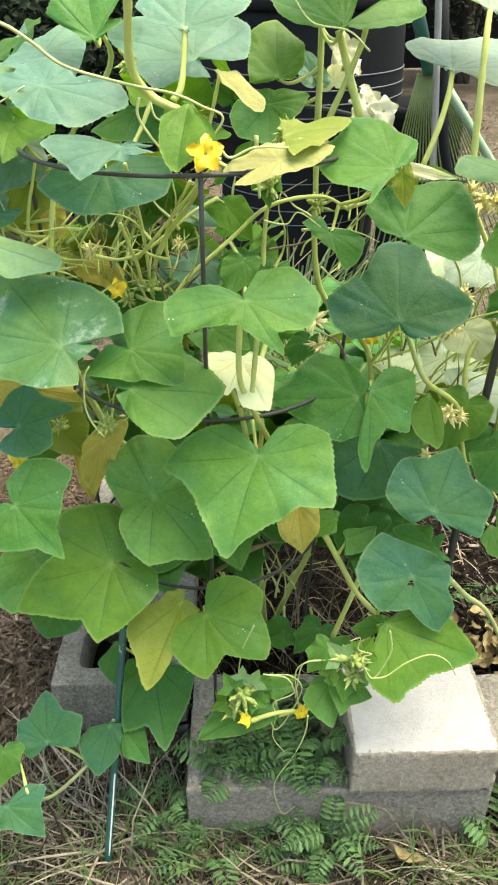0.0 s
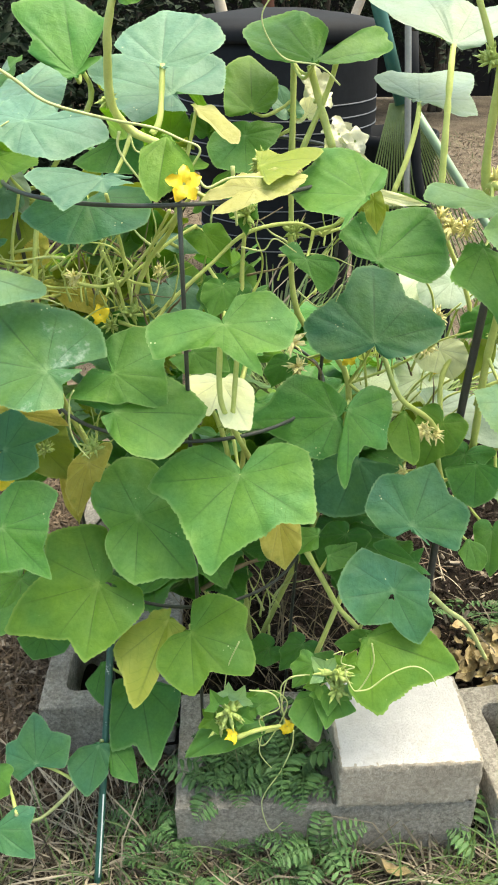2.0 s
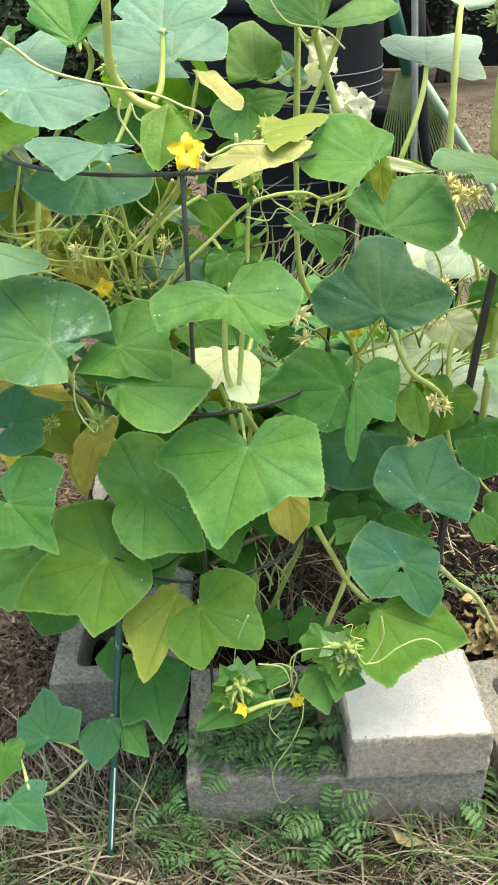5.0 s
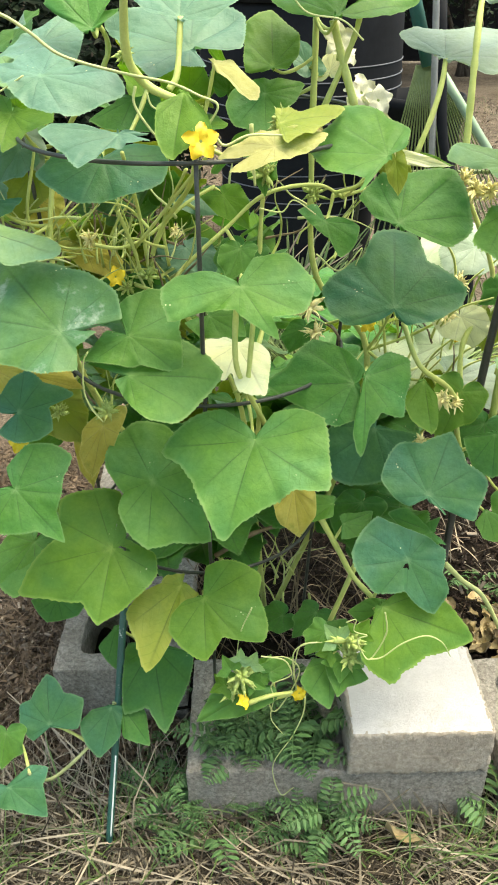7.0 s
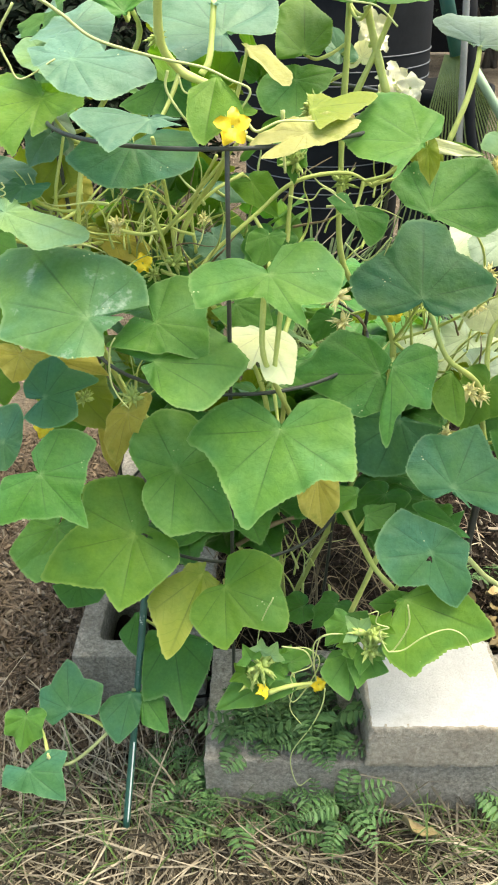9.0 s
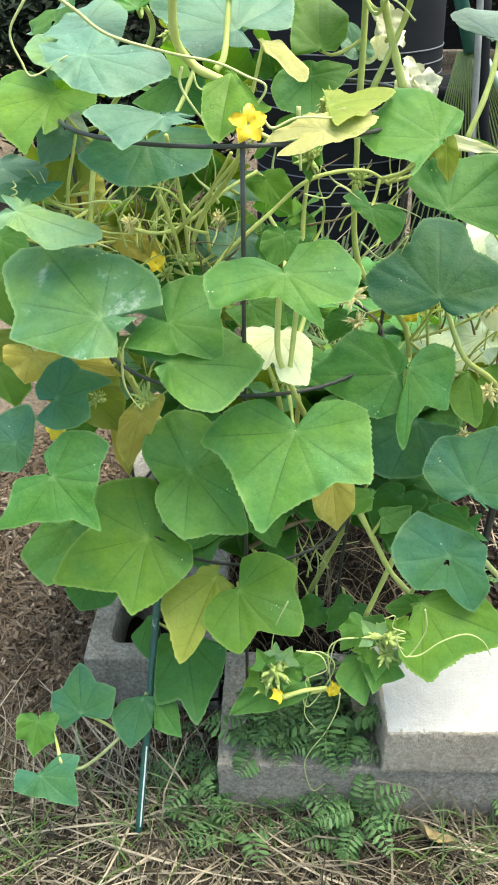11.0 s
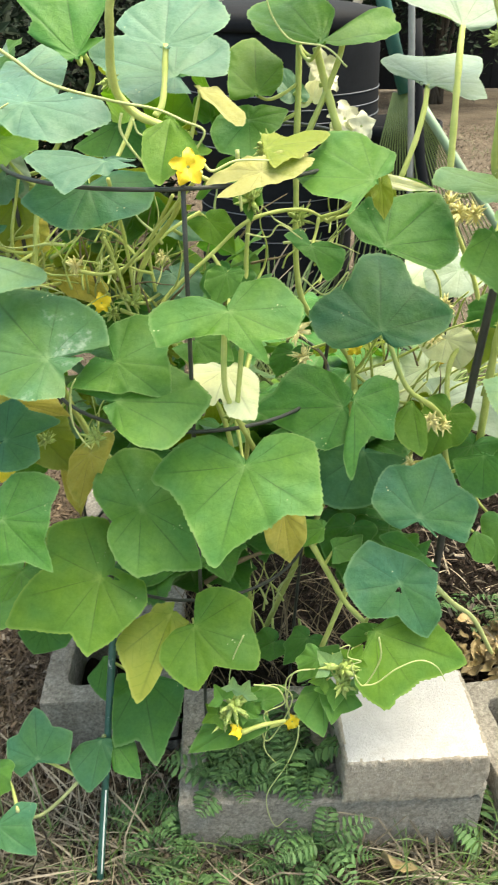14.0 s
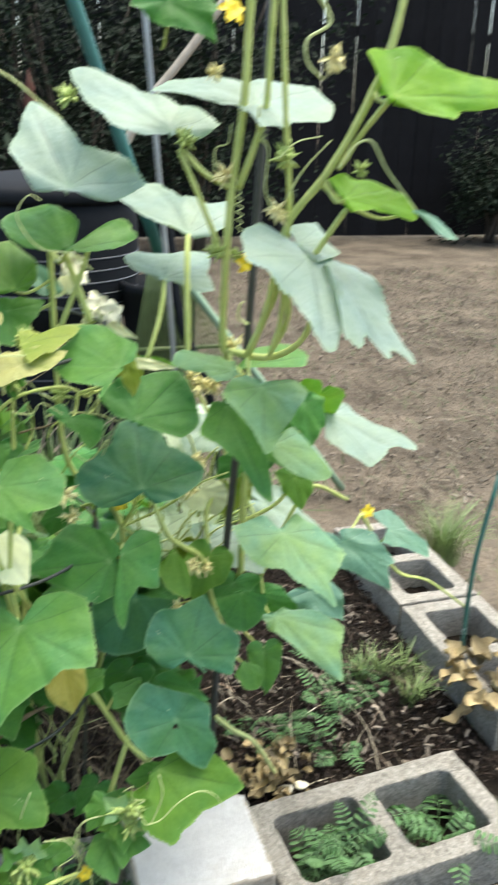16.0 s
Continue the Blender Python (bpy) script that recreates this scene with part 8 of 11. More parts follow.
leaf(A, pose(-0.354, 1.196, 0.378, 75, -20, 237), 0.044, 0.048, LIME, 0.2, 0.2, 0.7, 214)
leaf(A, pose(-0.267, 1.187, 0.413, 22, 15, 146), 0.036, 0.040, LIME, 0.2, 0.2, 0.7, 215)
leaf(A, pose(-0.246, 1.165, 0.481, 26, 13, 166), 0.043, 0.047, FRESH, 0.2, 0.2, 0.7, 216)
leaf(A, pose(-0.231, 1.069, 0.428, 53, -25, 132), 0.069, 0.076, FRESH, 0.2, 0.2, 0.7, 217)
leaf(A, pose(-0.234, 1.149, 0.420, 79, 27, 228), 0.058, 0.064, LIME, 0.2, 0.2, 0.7, 218)
leaf(A, pose(-0.219, 1.135, 0.496, 57, 16, 120), 0.061, 0.067, YELLOWING, 0.2, 0.2, 0.7, 219)
leaf(A, pose(-0.375, 1.059, 0.290, 31, -7, 131), 0.042, 0.046, LIME, 0.2, 0.2, 0.7, 205)
leaf(A, pose(-0.321, 1.160, 0.138, 49, 20, 177), 0.054, 0.059, FRESH, 0.2, 0.2, 0.7, 206)
leaf(A, pose(-0.263, 1.159, 0.141, 79, -14, 174), 0.066, 0.073, YELLOWING, 0.2, 0.2, 0.7, 207)
leaf(A, pose(-0.340, 1.194, 0.176, 78, 17, 231), 0.071, 0.078, LIME, 0.2, 0.2, 0.7, 208)
leaf(A, pose(-0.302, 1.146, 0.223, 27, 9, 157), 0.053, 0.059, FRESH, 0.2, 0.2, 0.7, 209)
leaf(A, pose(-0.124, 1.074, 0.594, 30, -27, 196), 0.073, 0.080, YELLOWING, 0.2, 0.2, 0.7, 216)
leaf(A, pose(-0.274, 1.095, 0.510, 76, 20, 167), 0.071, 0.078, LIME, 0.2, 0.2, 0.7, 217)
leaf(A, pose(-0.345, 1.183, 0.426, 57, 16, 195), 0.069, 0.075, YELLOWING, 0.2, 0.2, 0.7, 218)
leaf(A, pose(-0.208, 1.048, 0.569, 49, 25, 167), 0.040, 0.044, FRESH, 0.2, 0.2, 0.7, 219)
leaf(A, pose(-0.356, 1.172, 0.434, 78, 18, 128), 0.051, 0.057, FRESH, 0.2, 0.2, 0.7, 220)
leaf(A, pose(-0.229, 1.069, 0.603, 32, -30, 123), 0.062, 0.068, GLAUCOUS_SHEEN, 0.2, 0.2, 0.7, 221)
leaf(A, pose(-0.267, 1.142, 0.562, 28, -27, 229), 0.052, 0.058, FRESH, 0.2, 0.2, 0.7, 222)
leaf(A, pose(-0.226, 1.065, 0.622, 26, 27, 147), 0.067, 0.074, LIME, 0.2, 0.2, 0.7, 223)
leaf(A, pose(-0.293, 1.198, 0.455, 53, -16, 160), 0.051, 0.056, GLAUCOUS_SHEEN, 0.2, 0.2, 0.7, 224)
leaf(A, pose(-0.120, 1.082, 0.541, 38, -28, 170), 0.060, 0.066, YELLOWING, 0.2, 0.2, 0.7, 225)
leaf(A, pose(-0.104, 1.029, 0.521, 60, -19, 139), 0.050, 0.055, YELLOWING, 0.2, 0.2, 0.7, 226)
leaf(A, pose(-0.287, 1.190, 0.503, 66, 15, 218), 0.066, 0.073, LIME, 0.2, 0.2, 0.7, 227)
leaf(A, pose(-0.249, 1.145, 0.443, 51, 6, 194), 0.048, 0.053, GLAUCOUS_SHEEN, 0.2, 0.2, 0.7, 228)
leaf(A, pose(-0.108, 1.064, 0.578, 61, -11, 228), 0.053, 0.058, GLAUCOUS_SHEEN, 0.2, 0.2, 0.7, 229)
leaf(A, pose(-0.140, 1.081, 0.473, 21, 0, 145), 0.036, 0.040, GLAUCOUS_SHEEN, 0.2, 0.2, 0.7, 230)
leaf(A, pose(-0.088, 1.027, 0.626, 54, 22, 134), 0.056, 0.061, YELLOWING, 0.2, 0.2, 0.7, 231)
leaf(A, pose(0.053, 1.026, 0.584, 33, 3, 127), 0.056, 0.062, FRESH, 0.2, 0.2, 0.7, 206)
leaf(A, pose(-0.029, 1.129, 0.460, 73, -25, 211), 0.054, 0.059, YELLOWING, 0.2, 0.2, 0.7, 207)
leaf(A, pose(-0.002, 1.176, 0.431, 73, 8, 153), 0.038, 0.042, LIME, 0.2, 0.2, 0.7, 208)
leaf(A, pose(0.094, 1.171, 0.491, 32, -14, 149), 0.067, 0.074, LIME, 0.2, 0.2, 0.7, 209)
leaf(A, pose(-0.027, 1.072, 0.480, 37, -2, 171), 0.066, 0.073, GLAUCOUS_SHEEN, 0.2, 0.2, 0.7, 210)
leaf(A, pose(0.005, 1.040, 0.629, 60, 3, 209), 0.069, 0.076, FRESH, 0.2, 0.2, 0.7, 211)
leaf(A, pose(0.204, 1.118, 0.578, 46, -7, 141), 0.040, 0.044, LIME, 0.2, 0.2, 0.7, 210)
leaf(A, pose(0.186, 1.071, 0.628, 47, -19, 195), 0.035, 0.039, FRESH, 0.2, 0.2, 0.7, 211)
leaf(A, pose(0.259, 1.134, 0.606, 51, -6, 229), 0.070, 0.077, GREEN, 0.2, 0.2, 0.7, 212)
leaf(A, pose(0.268, 1.069, 0.503, 71, -9, 164), 0.050, 0.055, YELLOWING, 0.2, 0.2, 0.7, 213)
leaf(A, pose(0.340, 1.184, 0.436, 40, 14, 134), 0.069, 0.076, FRESH, 0.2, 0.2, 0.7, 214)
leaf(A, pose(0.172, 1.130, 0.477, 24, 0, 213), 0.051, 0.056, LIME, 0.2, 0.2, 0.7, 215)
leaf(A, pose(0.151, 1.100, 0.605, 75, 10, 233), 0.051, 0.056, YELLOWING, 0.2, 0.2, 0.7, 216)
leaf(A, pose(0.287, 1.178, 0.560, 25, -26, 127), 0.056, 0.062, FRESH, 0.2, 0.2, 0.7, 217)
leaf(A, pose(0.124, 1.123, 0.577, 50, -9, 225), 0.043, 0.047, YELLOWING, 0.2, 0.2, 0.7, 218)
leaf(A, pose(0.212, 1.034, 0.631, 20, 27, 155), 0.058, 0.064, YELLOWING, 0.2, 0.2, 0.7, 219)
leaf(A, pose(-0.288, 1.133, 0.963, 30, 27, 217), 0.073, 0.080, GLAUCOUS_SHEEN, 0.2, 0.2, 0.7, 216)
leaf(A, pose(-0.017, 1.096, 0.910, 62, -20, 130), 0.073, 0.080, LIME, 0.2, 0.2, 0.7, 217)
leaf(A, pose(-0.262, 1.188, 0.879, 73, 4, 138), 0.051, 0.057, YELLOWING, 0.2, 0.2, 0.7, 218)
leaf(A, pose(-0.100, 1.116, 0.950, 50, 17, 212), 0.043, 0.047, GREEN, 0.2, 0.2, 0.7, 219)
leaf(A, pose(-0.250, 1.036, 0.928, 64, 19, 202), 0.059, 0.065, GLAUCOUS_SHEEN, 0.2, 0.2, 0.7, 220)
leaf(A, pose(-0.301, 1.151, 0.872, 38, 7, 203), 0.063, 0.069, LIME, 0.2, 0.2, 0.7, 221)
leaf(A, pose(-0.196, 1.178, 0.893, 57, 27, 184), 0.039, 0.043, GREEN, 0.2, 0.2, 0.7, 222)
leaf(A, pose(-0.307, 1.137, 0.851, 66, 6, 193), 0.054, 0.060, FRESH, 0.2, 0.2, 0.7, 223)
leaf(A, pose(-0.135, 1.099, 0.961, 58, -29, 206), 0.038, 0.042, YELLOWING, 0.2, 0.2, 0.7, 224)
leaf(A, pose(-0.312, 1.126, 0.862, 47, 3, 160), 0.067, 0.073, FRESH, 0.2, 0.2, 0.7, 225)
leaf(A, pose(-0.190, 1.156, 0.897, 54, -22, 125), 0.037, 0.041, YELLOWING, 0.2, 0.2, 0.7, 226)
leaf(A, pose(-0.056, 1.126, 0.957, 43, 17, 224), 0.055, 0.060, GLAUCOUS_SHEEN, 0.2, 0.2, 0.7, 227)
leaf(A, pose(-0.279, 1.070, 0.873, 34, -21, 208), 0.056, 0.062, GLAUCOUS_SHEEN, 0.2, 0.2, 0.7, 228)
leaf(A, pose(-0.069, 1.091, 0.886, 28, 12, 173), 0.054, 0.059, YELLOWING, 0.2, 0.2, 0.7, 229)
leaf(A, pose(-0.135, 1.126, 0.927, 54, 29, 163), 0.035, 0.039, LIME, 0.2, 0.2, 0.7, 230)
leaf(A, pose(-0.070, 1.090, 0.905, 77, 20, 167), 0.055, 0.061, LIME, 0.2, 0.2, 0.7, 231)
leaf(A, pose(-0.023, 1.109, 0.904, 52, -19, 161), 0.050, 0.055, GREEN, 0.2, 0.2, 0.7, 208)
leaf(A, pose(-0.192, 1.142, 0.818, 55, 29, 218), 0.073, 0.081, YELLOWING, 0.2, 0.2, 0.7, 209)
leaf(A, pose(-0.126, 1.040, 0.836, 43, -23, 217), 0.053, 0.058, YELLOWING, 0.2, 0.2, 0.7, 210)
leaf(A, pose(-0.122, 1.039, 0.909, 65, 17, 127), 0.037, 0.041, FRESH, 0.2, 0.2, 0.7, 211)
leaf(A, pose(-0.011, 1.049, 0.844, 50, 25, 221), 0.066, 0.073, GREEN, 0.2, 0.2, 0.7, 212)
leaf(A, pose(-0.060, 1.123, 0.857, 31, 17, 156), 0.064, 0.070, FRESH, 0.2, 0.2, 0.7, 213)
leaf(A, pose(-0.197, 1.188, 0.877, 22, -29, 181), 0.067, 0.074, GLAUCOUS_SHEEN, 0.2, 0.2, 0.7, 214)
leaf(A, pose(-0.107, 1.195, 0.879, 53, 27, 210), 0.045, 0.049, LIME, 0.2, 0.2, 0.7, 215)
# Added inner leaves up to the thin stalks, mostly unseen, to shade the soil.
leaf(A, pose(-0.134, 1.378, 0.491, 42, 17, 132), 0.112, 0.134, FRESH, 0.2, 0.2, 0.7, 400)
leaf(A, pose(-0.122, 1.379, 0.336, 45, -2, 196), 0.079, 0.095, YELLOWING, 0.2, 0.2, 0.7, 401)
leaf(B, pose(0.148, 1.283, 0.392, 28, -19, 128), 0.094, 0.113, LIME, 0.2, 0.2, 0.7, 403)
leaf(A, pose(-0.084, 1.147, 0.302, 12, -24, 206), 0.096, 0.115, FRESH, 0.2, 0.2, 0.7, 404)
leaf(A, pose(-0.012, 1.118, 0.385, 59, 24, 179), 0.130, 0.156, LIME, 0.2, 0.2, 0.7, 405)
leaf(A, pose(-0.180, 1.193, 0.663, 48, -24, 170), 0.105, 0.126, LIME, 0.2, 0.2, 0.7, 406)
leaf(A, pose(-0.229, 1.280, 0.378, 38, 22, 129), 0.115, 0.138, FRESH, 0.2, 0.2, 0.7, 407)
leaf(A, pose(-0.245, 1.326, 0.592, 17, -20, 121), 0.100, 0.120, GREEN, 0.2, 0.2, 0.7, 409)
leaf(A, pose(-0.021, 1.248, 0.579, 36, 15, 222), 0.093, 0.112, FRESH, 0.2, 0.2, 0.7, 410)
leaf(A, pose(-0.206, 1.393, 0.288, 46, -6, 205), 0.110, 0.131, LIME, 0.2, 0.2, 0.7, 411)
leaf(A, pose(-0.069, 1.149, 0.659, 25, 29, 234), 0.086, 0.103, GREEN, 0.2, 0.2, 0.7, 413)
leaf(A, pose(-0.082, 1.102, 0.487, 38, 26, 177), 0.079, 0.094, LIME, 0.2, 0.2, 0.7, 414)
leaf(A, pose(-0.096, 1.098, 0.447, 60, -18, 203), 0.100, 0.121, YELLOWING, 0.2, 0.2, 0.7, 415)
leaf(B, pose(0.208, 1.201, 0.477, 24, 4, 210), 0.122, 0.147, LIME, 0.2, 0.2, 0.7, 416)
leaf(B, pose(0.185, 1.215, 0.327, 25, 22, 234), 0.099, 0.119, LIME, 0.2, 0.2, 0.7, 417)
leaf(A, pose(0.007, 1.083, 0.312, 58, 5, 128), 0.073, 0.088, FRESH, 0.2, 0.2, 0.7, 418)
leaf(A, pose(-0.224, 1.297, 0.665, 35, -24, 218), 0.123, 0.148, LIME, 0.2, 0.2, 0.7, 419)
leaf(A, pose(-0.114, 1.233, 0.394, 51, -4, 131), 0.078, 0.093, LIME, 0.2, 0.2, 0.7, 420)
leaf(A, pose(0.022, 1.352, 0.389, 24, -1, 225), 0.116, 0.139, GREEN, 0.2, 0.2, 0.7, 421)
leaf(B, pose(0.157, 1.394, 0.398, 20, -6, 236), 0.124, 0.149, GREEN, 0.2, 0.2, 0.7, 423)
leaf(A, pose(-0.237, 1.176, 0.368, 53, 15, 128), 0.098, 0.118, GREEN, 0.2, 0.2, 0.7, 424)
leaf(A, pose(0.020, 1.365, 0.404, 59, -17, 127), 0.095, 0.114, FRESH, 0.2, 0.2, 0.7, 426)
leaf(B, pose(0.121, 1.229, 0.361, 55, -22, 150), 0.111, 0.133, GREEN, 0.2, 0.2, 0.7, 427)
leaf(A, pose(-0.192, 1.101, 0.493, 47, -18, 235), 0.081, 0.097, LIME, 0.2, 0.2, 0.7, 428)
leaf(B, pose(0.098, 1.249, 0.341, 28, -16, 131), 0.124, 0.149, FRESH, 0.2, 0.2, 0.7, 430)
leaf(A, pose(0.011, 1.221, 0.390, 37, 12, 206), 0.078, 0.094, LIME, 0.2, 0.2, 0.7, 431)
leaf(A, pose(-0.108, 1.316, 0.570, 38, 14, 172), 0.092, 0.111, GREEN, 0.2, 0.2, 0.7, 432)
leaf(A, pose(0.038, 1.348, 0.491, 24, 10, 231), 0.077, 0.092, LIME, 0.2, 0.2, 0.7, 433)
leaf(B, pose(0.125, 1.390, 0.352, 15, -10, 130), 0.099, 0.118, FRESH, 0.2, 0.2, 0.7, 435)
leaf(A, pose(-0.051, 1.336, 0.597, 50, -16, 187), 0.109, 0.130, LIME, 0.2, 0.2, 0.7, 436)
leaf(B, pose(0.138, 1.084, 0.417, 33, -16, 234), 0.100, 0.120, FRESH, 0.2, 0.2, 0.7, 437)
leaf(A, pose(-0.227, 1.293, 0.405, 31, -21, 131), 0.097, 0.116, FRESH, 0.2, 0.2, 0.7, 438)
leaf(A, pose(-0.167, 1.262, 0.589, 50, 7, 128), 0.076, 0.091, GREEN, 0.2, 0.2, 0.7, 439)
leaf(B, pose(0.076, 1.189, 0.428, 33, 12, 172), 0.128, 0.153, FRESH, 0.2, 0.2, 0.7, 440)
leaf(A, pose(-0.239, 1.217, 0.684, 33, -21, 181), 0.110, 0.131, YELLOWING, 0.2, 0.2, 0.7, 441)
leaf(B, pose(0.164, 1.175, 0.368, 58, 27, 208), 0.084, 0.101, LIME, 0.2, 0.2, 0.7, 443)
leaf(B, pose(0.216, 1.149, 0.452, 36, -16, 205), 0.076, 0.091, LIME, 0.2, 0.2, 0.7, 444)
leaf(A, pose(-0.128, 1.107, 0.580, 33, 22, 221), 0.101, 0.121, FRESH, 0.2, 0.2, 0.7, 445)
leaf(B, pose(0.175, 1.084, 0.473, 6, 10, 151), 0.107, 0.128, MATURE, 0.2, 0.2, 0.7, 500)
leaf(B, pose(0.190, 1.049, 0.469, 1, 4, 160), 0.099, 0.119, MATURE, 0.2, 0.2, 0.7, 501)
leaf(A, pose(-0.020, 1.066, 0.488, 8, -17, 183), 0.071, 0.085, MATURE, 0.2, 0.2, 0.7, 502)
leaf(B, pose(0.163, 1.093, 0.503, 10, -12, 156), 0.109, 0.131, MATURE, 0.2, 0.2, 0.7, 503)
leaf(A, pose(-0.029, 1.076, 0.414, 17, -9, 207), 0.098, 0.118, MATURE, 0.2, 0.2, 0.7, 504)
leaf(A, pose(-0.037, 0.951, 0.368, 5, -1, 198), 0.084, 0.101, MATURE, 0.2, 0.2, 0.7, 505)
leaf(B, pose(0.190, 0.970, 0.318, 17, 10, 235), 0.104, 0.125, MATURE, 0.2, 0.2, 0.7, 506)
leaf(B, pose(0.193, 1.033, 0.458, 18, 5, 178), 0.093, 0.111, MATURE, 0.2, 0.2, 0.7, 507)
leaf(A, pose(0.010, 1.039, 0.342, -5, -10, 206), 0.085, 0.102, MATURE, 0.2, 0.2, 0.7, 508)
leaf(B, pose(0.183, 1.075, 0.325, -10, 7, 210), 0.108, 0.130, MATURE, 0.2, 0.2, 0.7, 509)
leaf(B, pose(0.164, 0.980, 0.356, 14, 4, 231), 0.075, 0.089, MATURE, 0.2, 0.2, 0.7, 510)
leaf(A, pose(-0.087, 1.004, 0.435, -7, -2, 211), 0.079, 0.095, MATURE, 0.2, 0.2, 0.7, 511)
leaf(B, pose(0.055, 1.017, 0.352, 21, 12, 185), 0.109, 0.130, MATURE, 0.2, 0.2, 0.7, 512)
leaf(A, pose(-0.018, 1.045, 0.427, 22, -3, 129), 0.108, 0.129, MATURE, 0.2, 0.2, 0.7, 513)
leaf(B, pose(0.088, 0.996, 0.504, 16, 6, 149), 0.072, 0.086, MATURE, 0.2, 0.2, 0.7, 514)
leaf(B, pose(0.197, 0.953, 0.352, -2, 15, 151), 0.098, 0.118, MATURE, 0.2, 0.2, 0.7, 515)
leaf(B, pose(0.128, 1.068, 0.397, 18, 17, 140), 0.105, 0.126, MATURE, 0.2, 0.2, 0.7, 516)
leaf(B, pose(0.151, 1.033, 0.316, 7, 13, 238), 0.109, 0.131, MATURE, 0.2, 0.2, 0.7, 517)
leaf(A, pose(-0.062, 1.053, 0.353, 18, -19, 175), 0.072, 0.087, MATURE, 0.2, 0.2, 0.7, 518)
leaf(A, pose(-0.141, 0.993, 0.452, -6, 19, 238), 0.104, 0.125, MATURE, 0.2, 0.2, 0.7, 519)
leaf(A, pose(-0.067, 0.955, 0.342, 18, 14, 149), 0.108, 0.130, MATURE, 0.2, 0.2, 0.7, 520)
leaf(A, pose(-0.067, 0.963, 0.307, 24, 17, 194), 0.071, 0.085, MATURE, 0.2, 0.2, 0.7, 521)
leaf(A, pose(-0.116, 0.944, 0.347, 8, 18, 188), 0.108, 0.130, MATURE, 0.2, 0.2, 0.7, 522)
leaf(A, pose(-0.024, 0.967, 0.321, -2, -9, 212), 0.080, 0.096, MATURE, 0.2, 0.2, 0.7, 523)
leaf(A, pose(-0.135, 1.060, 0.447, -5, -18, 153), 0.095, 0.114, MATURE, 0.2, 0.2, 0.7, 524)
leaf(B, pose(0.105, 0.995, 0.466, 9, -17, 209), 0.100, 0.121, MATURE, 0.2, 0.2, 0.7, 525)
leaf(B, pose(0.225, 1.110, 0.445, -6, -15, 120), 0.084, 0.101, MATURE, 0.2, 0.2, 0.7, 600)
leaf(B, pose(0.191, 1.253, 0.492, -9, 17, 176), 0.090, 0.107, MATURE, 0.2, 0.2, 0.7, 601)
leaf(A, pose(0.002, 1.345, 0.512, 18, 8, 238), 0.103, 0.124, MATURE, 0.2, 0.2, 0.7, 602)
leaf(A, pose(0.039, 1.283, 0.375, 22, -1, 189), 0.123, 0.148, MATURE, 0.2, 0.2, 0.7, 603)
leaf(A, pose(-0.161, 1.368, 0.467, 15, -18, 237), 0.082, 0.099, MATURE, 0.2, 0.2, 0.7, 604)
leaf(B, pose(0.190, 1.514, 0.483, 11, -2, 122), 0.087, 0.104, MATURE, 0.2, 0.2, 0.7, 605)
leaf(B, pose(0.170, 1.215, 0.454, 4, 11, 191), 0.111, 0.134, MATURE, 0.2, 0.2, 0.7, 606)
leaf(B, pose(0.155, 1.488, 0.499, -13, -6, 171), 0.108, 0.129, MATURE, 0.2, 0.2, 0.7, 607)
leaf(B, pose(0.219, 1.172, 0.512, 11, 5, 208), 0.109, 0.131, MATURE, 0.2, 0.2, 0.7, 608)
leaf(B, pose(0.206, 1.256, 0.513, 9, -8, 210), 0.110, 0.133, MATURE, 0.2, 0.2, 0.7, 609)
leaf(A, pose(-0.148, 1.315, 0.469, -13, -5, 185), 0.093, 0.112, MATURE, 0.2, 0.2, 0.7, 610)
leaf(A, pose(-0.066, 1.458, 0.363, 21, -13, 230), 0.122, 0.147, MATURE, 0.2, 0.2, 0.7, 611)
leaf(B, pose(0.169, 1.155, 0.523, 13, -2, 172), 0.095, 0.114, MATURE, 0.2, 0.2, 0.7, 612)
leaf(A, pose(-0.163, 1.463, 0.445, 17, 13, 227), 0.081, 0.097, MATURE, 0.2, 0.2, 0.7, 613)
leaf(A, pose(-0.029, 1.118, 0.369, -14, 20, 185), 0.119, 0.142, MATURE, 0.2, 0.2, 0.7, 614)
leaf(A, pose(-0.116, 1.167, 0.426, 7, -0, 173), 0.111, 0.133, MATURE, 0.2, 0.2, 0.7, 615)
leaf(B, pose(0.091, 1.171, 0.489, 11, 14, 162), 0.098, 0.118, MATURE, 0.2, 0.2, 0.7, 616)
leaf(A, pose(-0.002, 1.224, 0.542, -9, 7, 153), 0.098, 0.117, MATURE, 0.2, 0.2, 0.7, 617)
leaf(A, pose(-0.143, 1.425, 0.454, 23, -18, 229), 0.122, 0.146, MATURE, 0.2, 0.2, 0.7, 618)
leaf(A, pose(-0.197, 1.324, 0.415, 1, 7, 130), 0.111, 0.133, MATURE, 0.2, 0.2, 0.7, 619)
leaf(B, pose(0.053, 1.271, 0.427, 5, -14, 162), 0.105, 0.126, MATURE, 0.2, 0.2, 0.7, 620)
leaf(B, pose(0.113, 1.492, 0.511, 19, 9, 186), 0.116, 0.140, MATURE, 0.2, 0.2, 0.7, 621)
leaf(B, pose(0.128, 1.356, 0.405, 12, -17, 226), 0.111, 0.133, MATURE, 0.2, 0.2, 0.7, 622)
leaf(A, pose(-0.060, 1.509, 0.519, 5, 6, 195), 0.083, 0.100, MATURE, 0.2, 0.2, 0.7, 623)
leaf(B, pose(0.138, 1.200, 0.398, 18, -10, 141), 0.101, 0.121, MATURE, 0.2, 0.2, 0.7, 624)
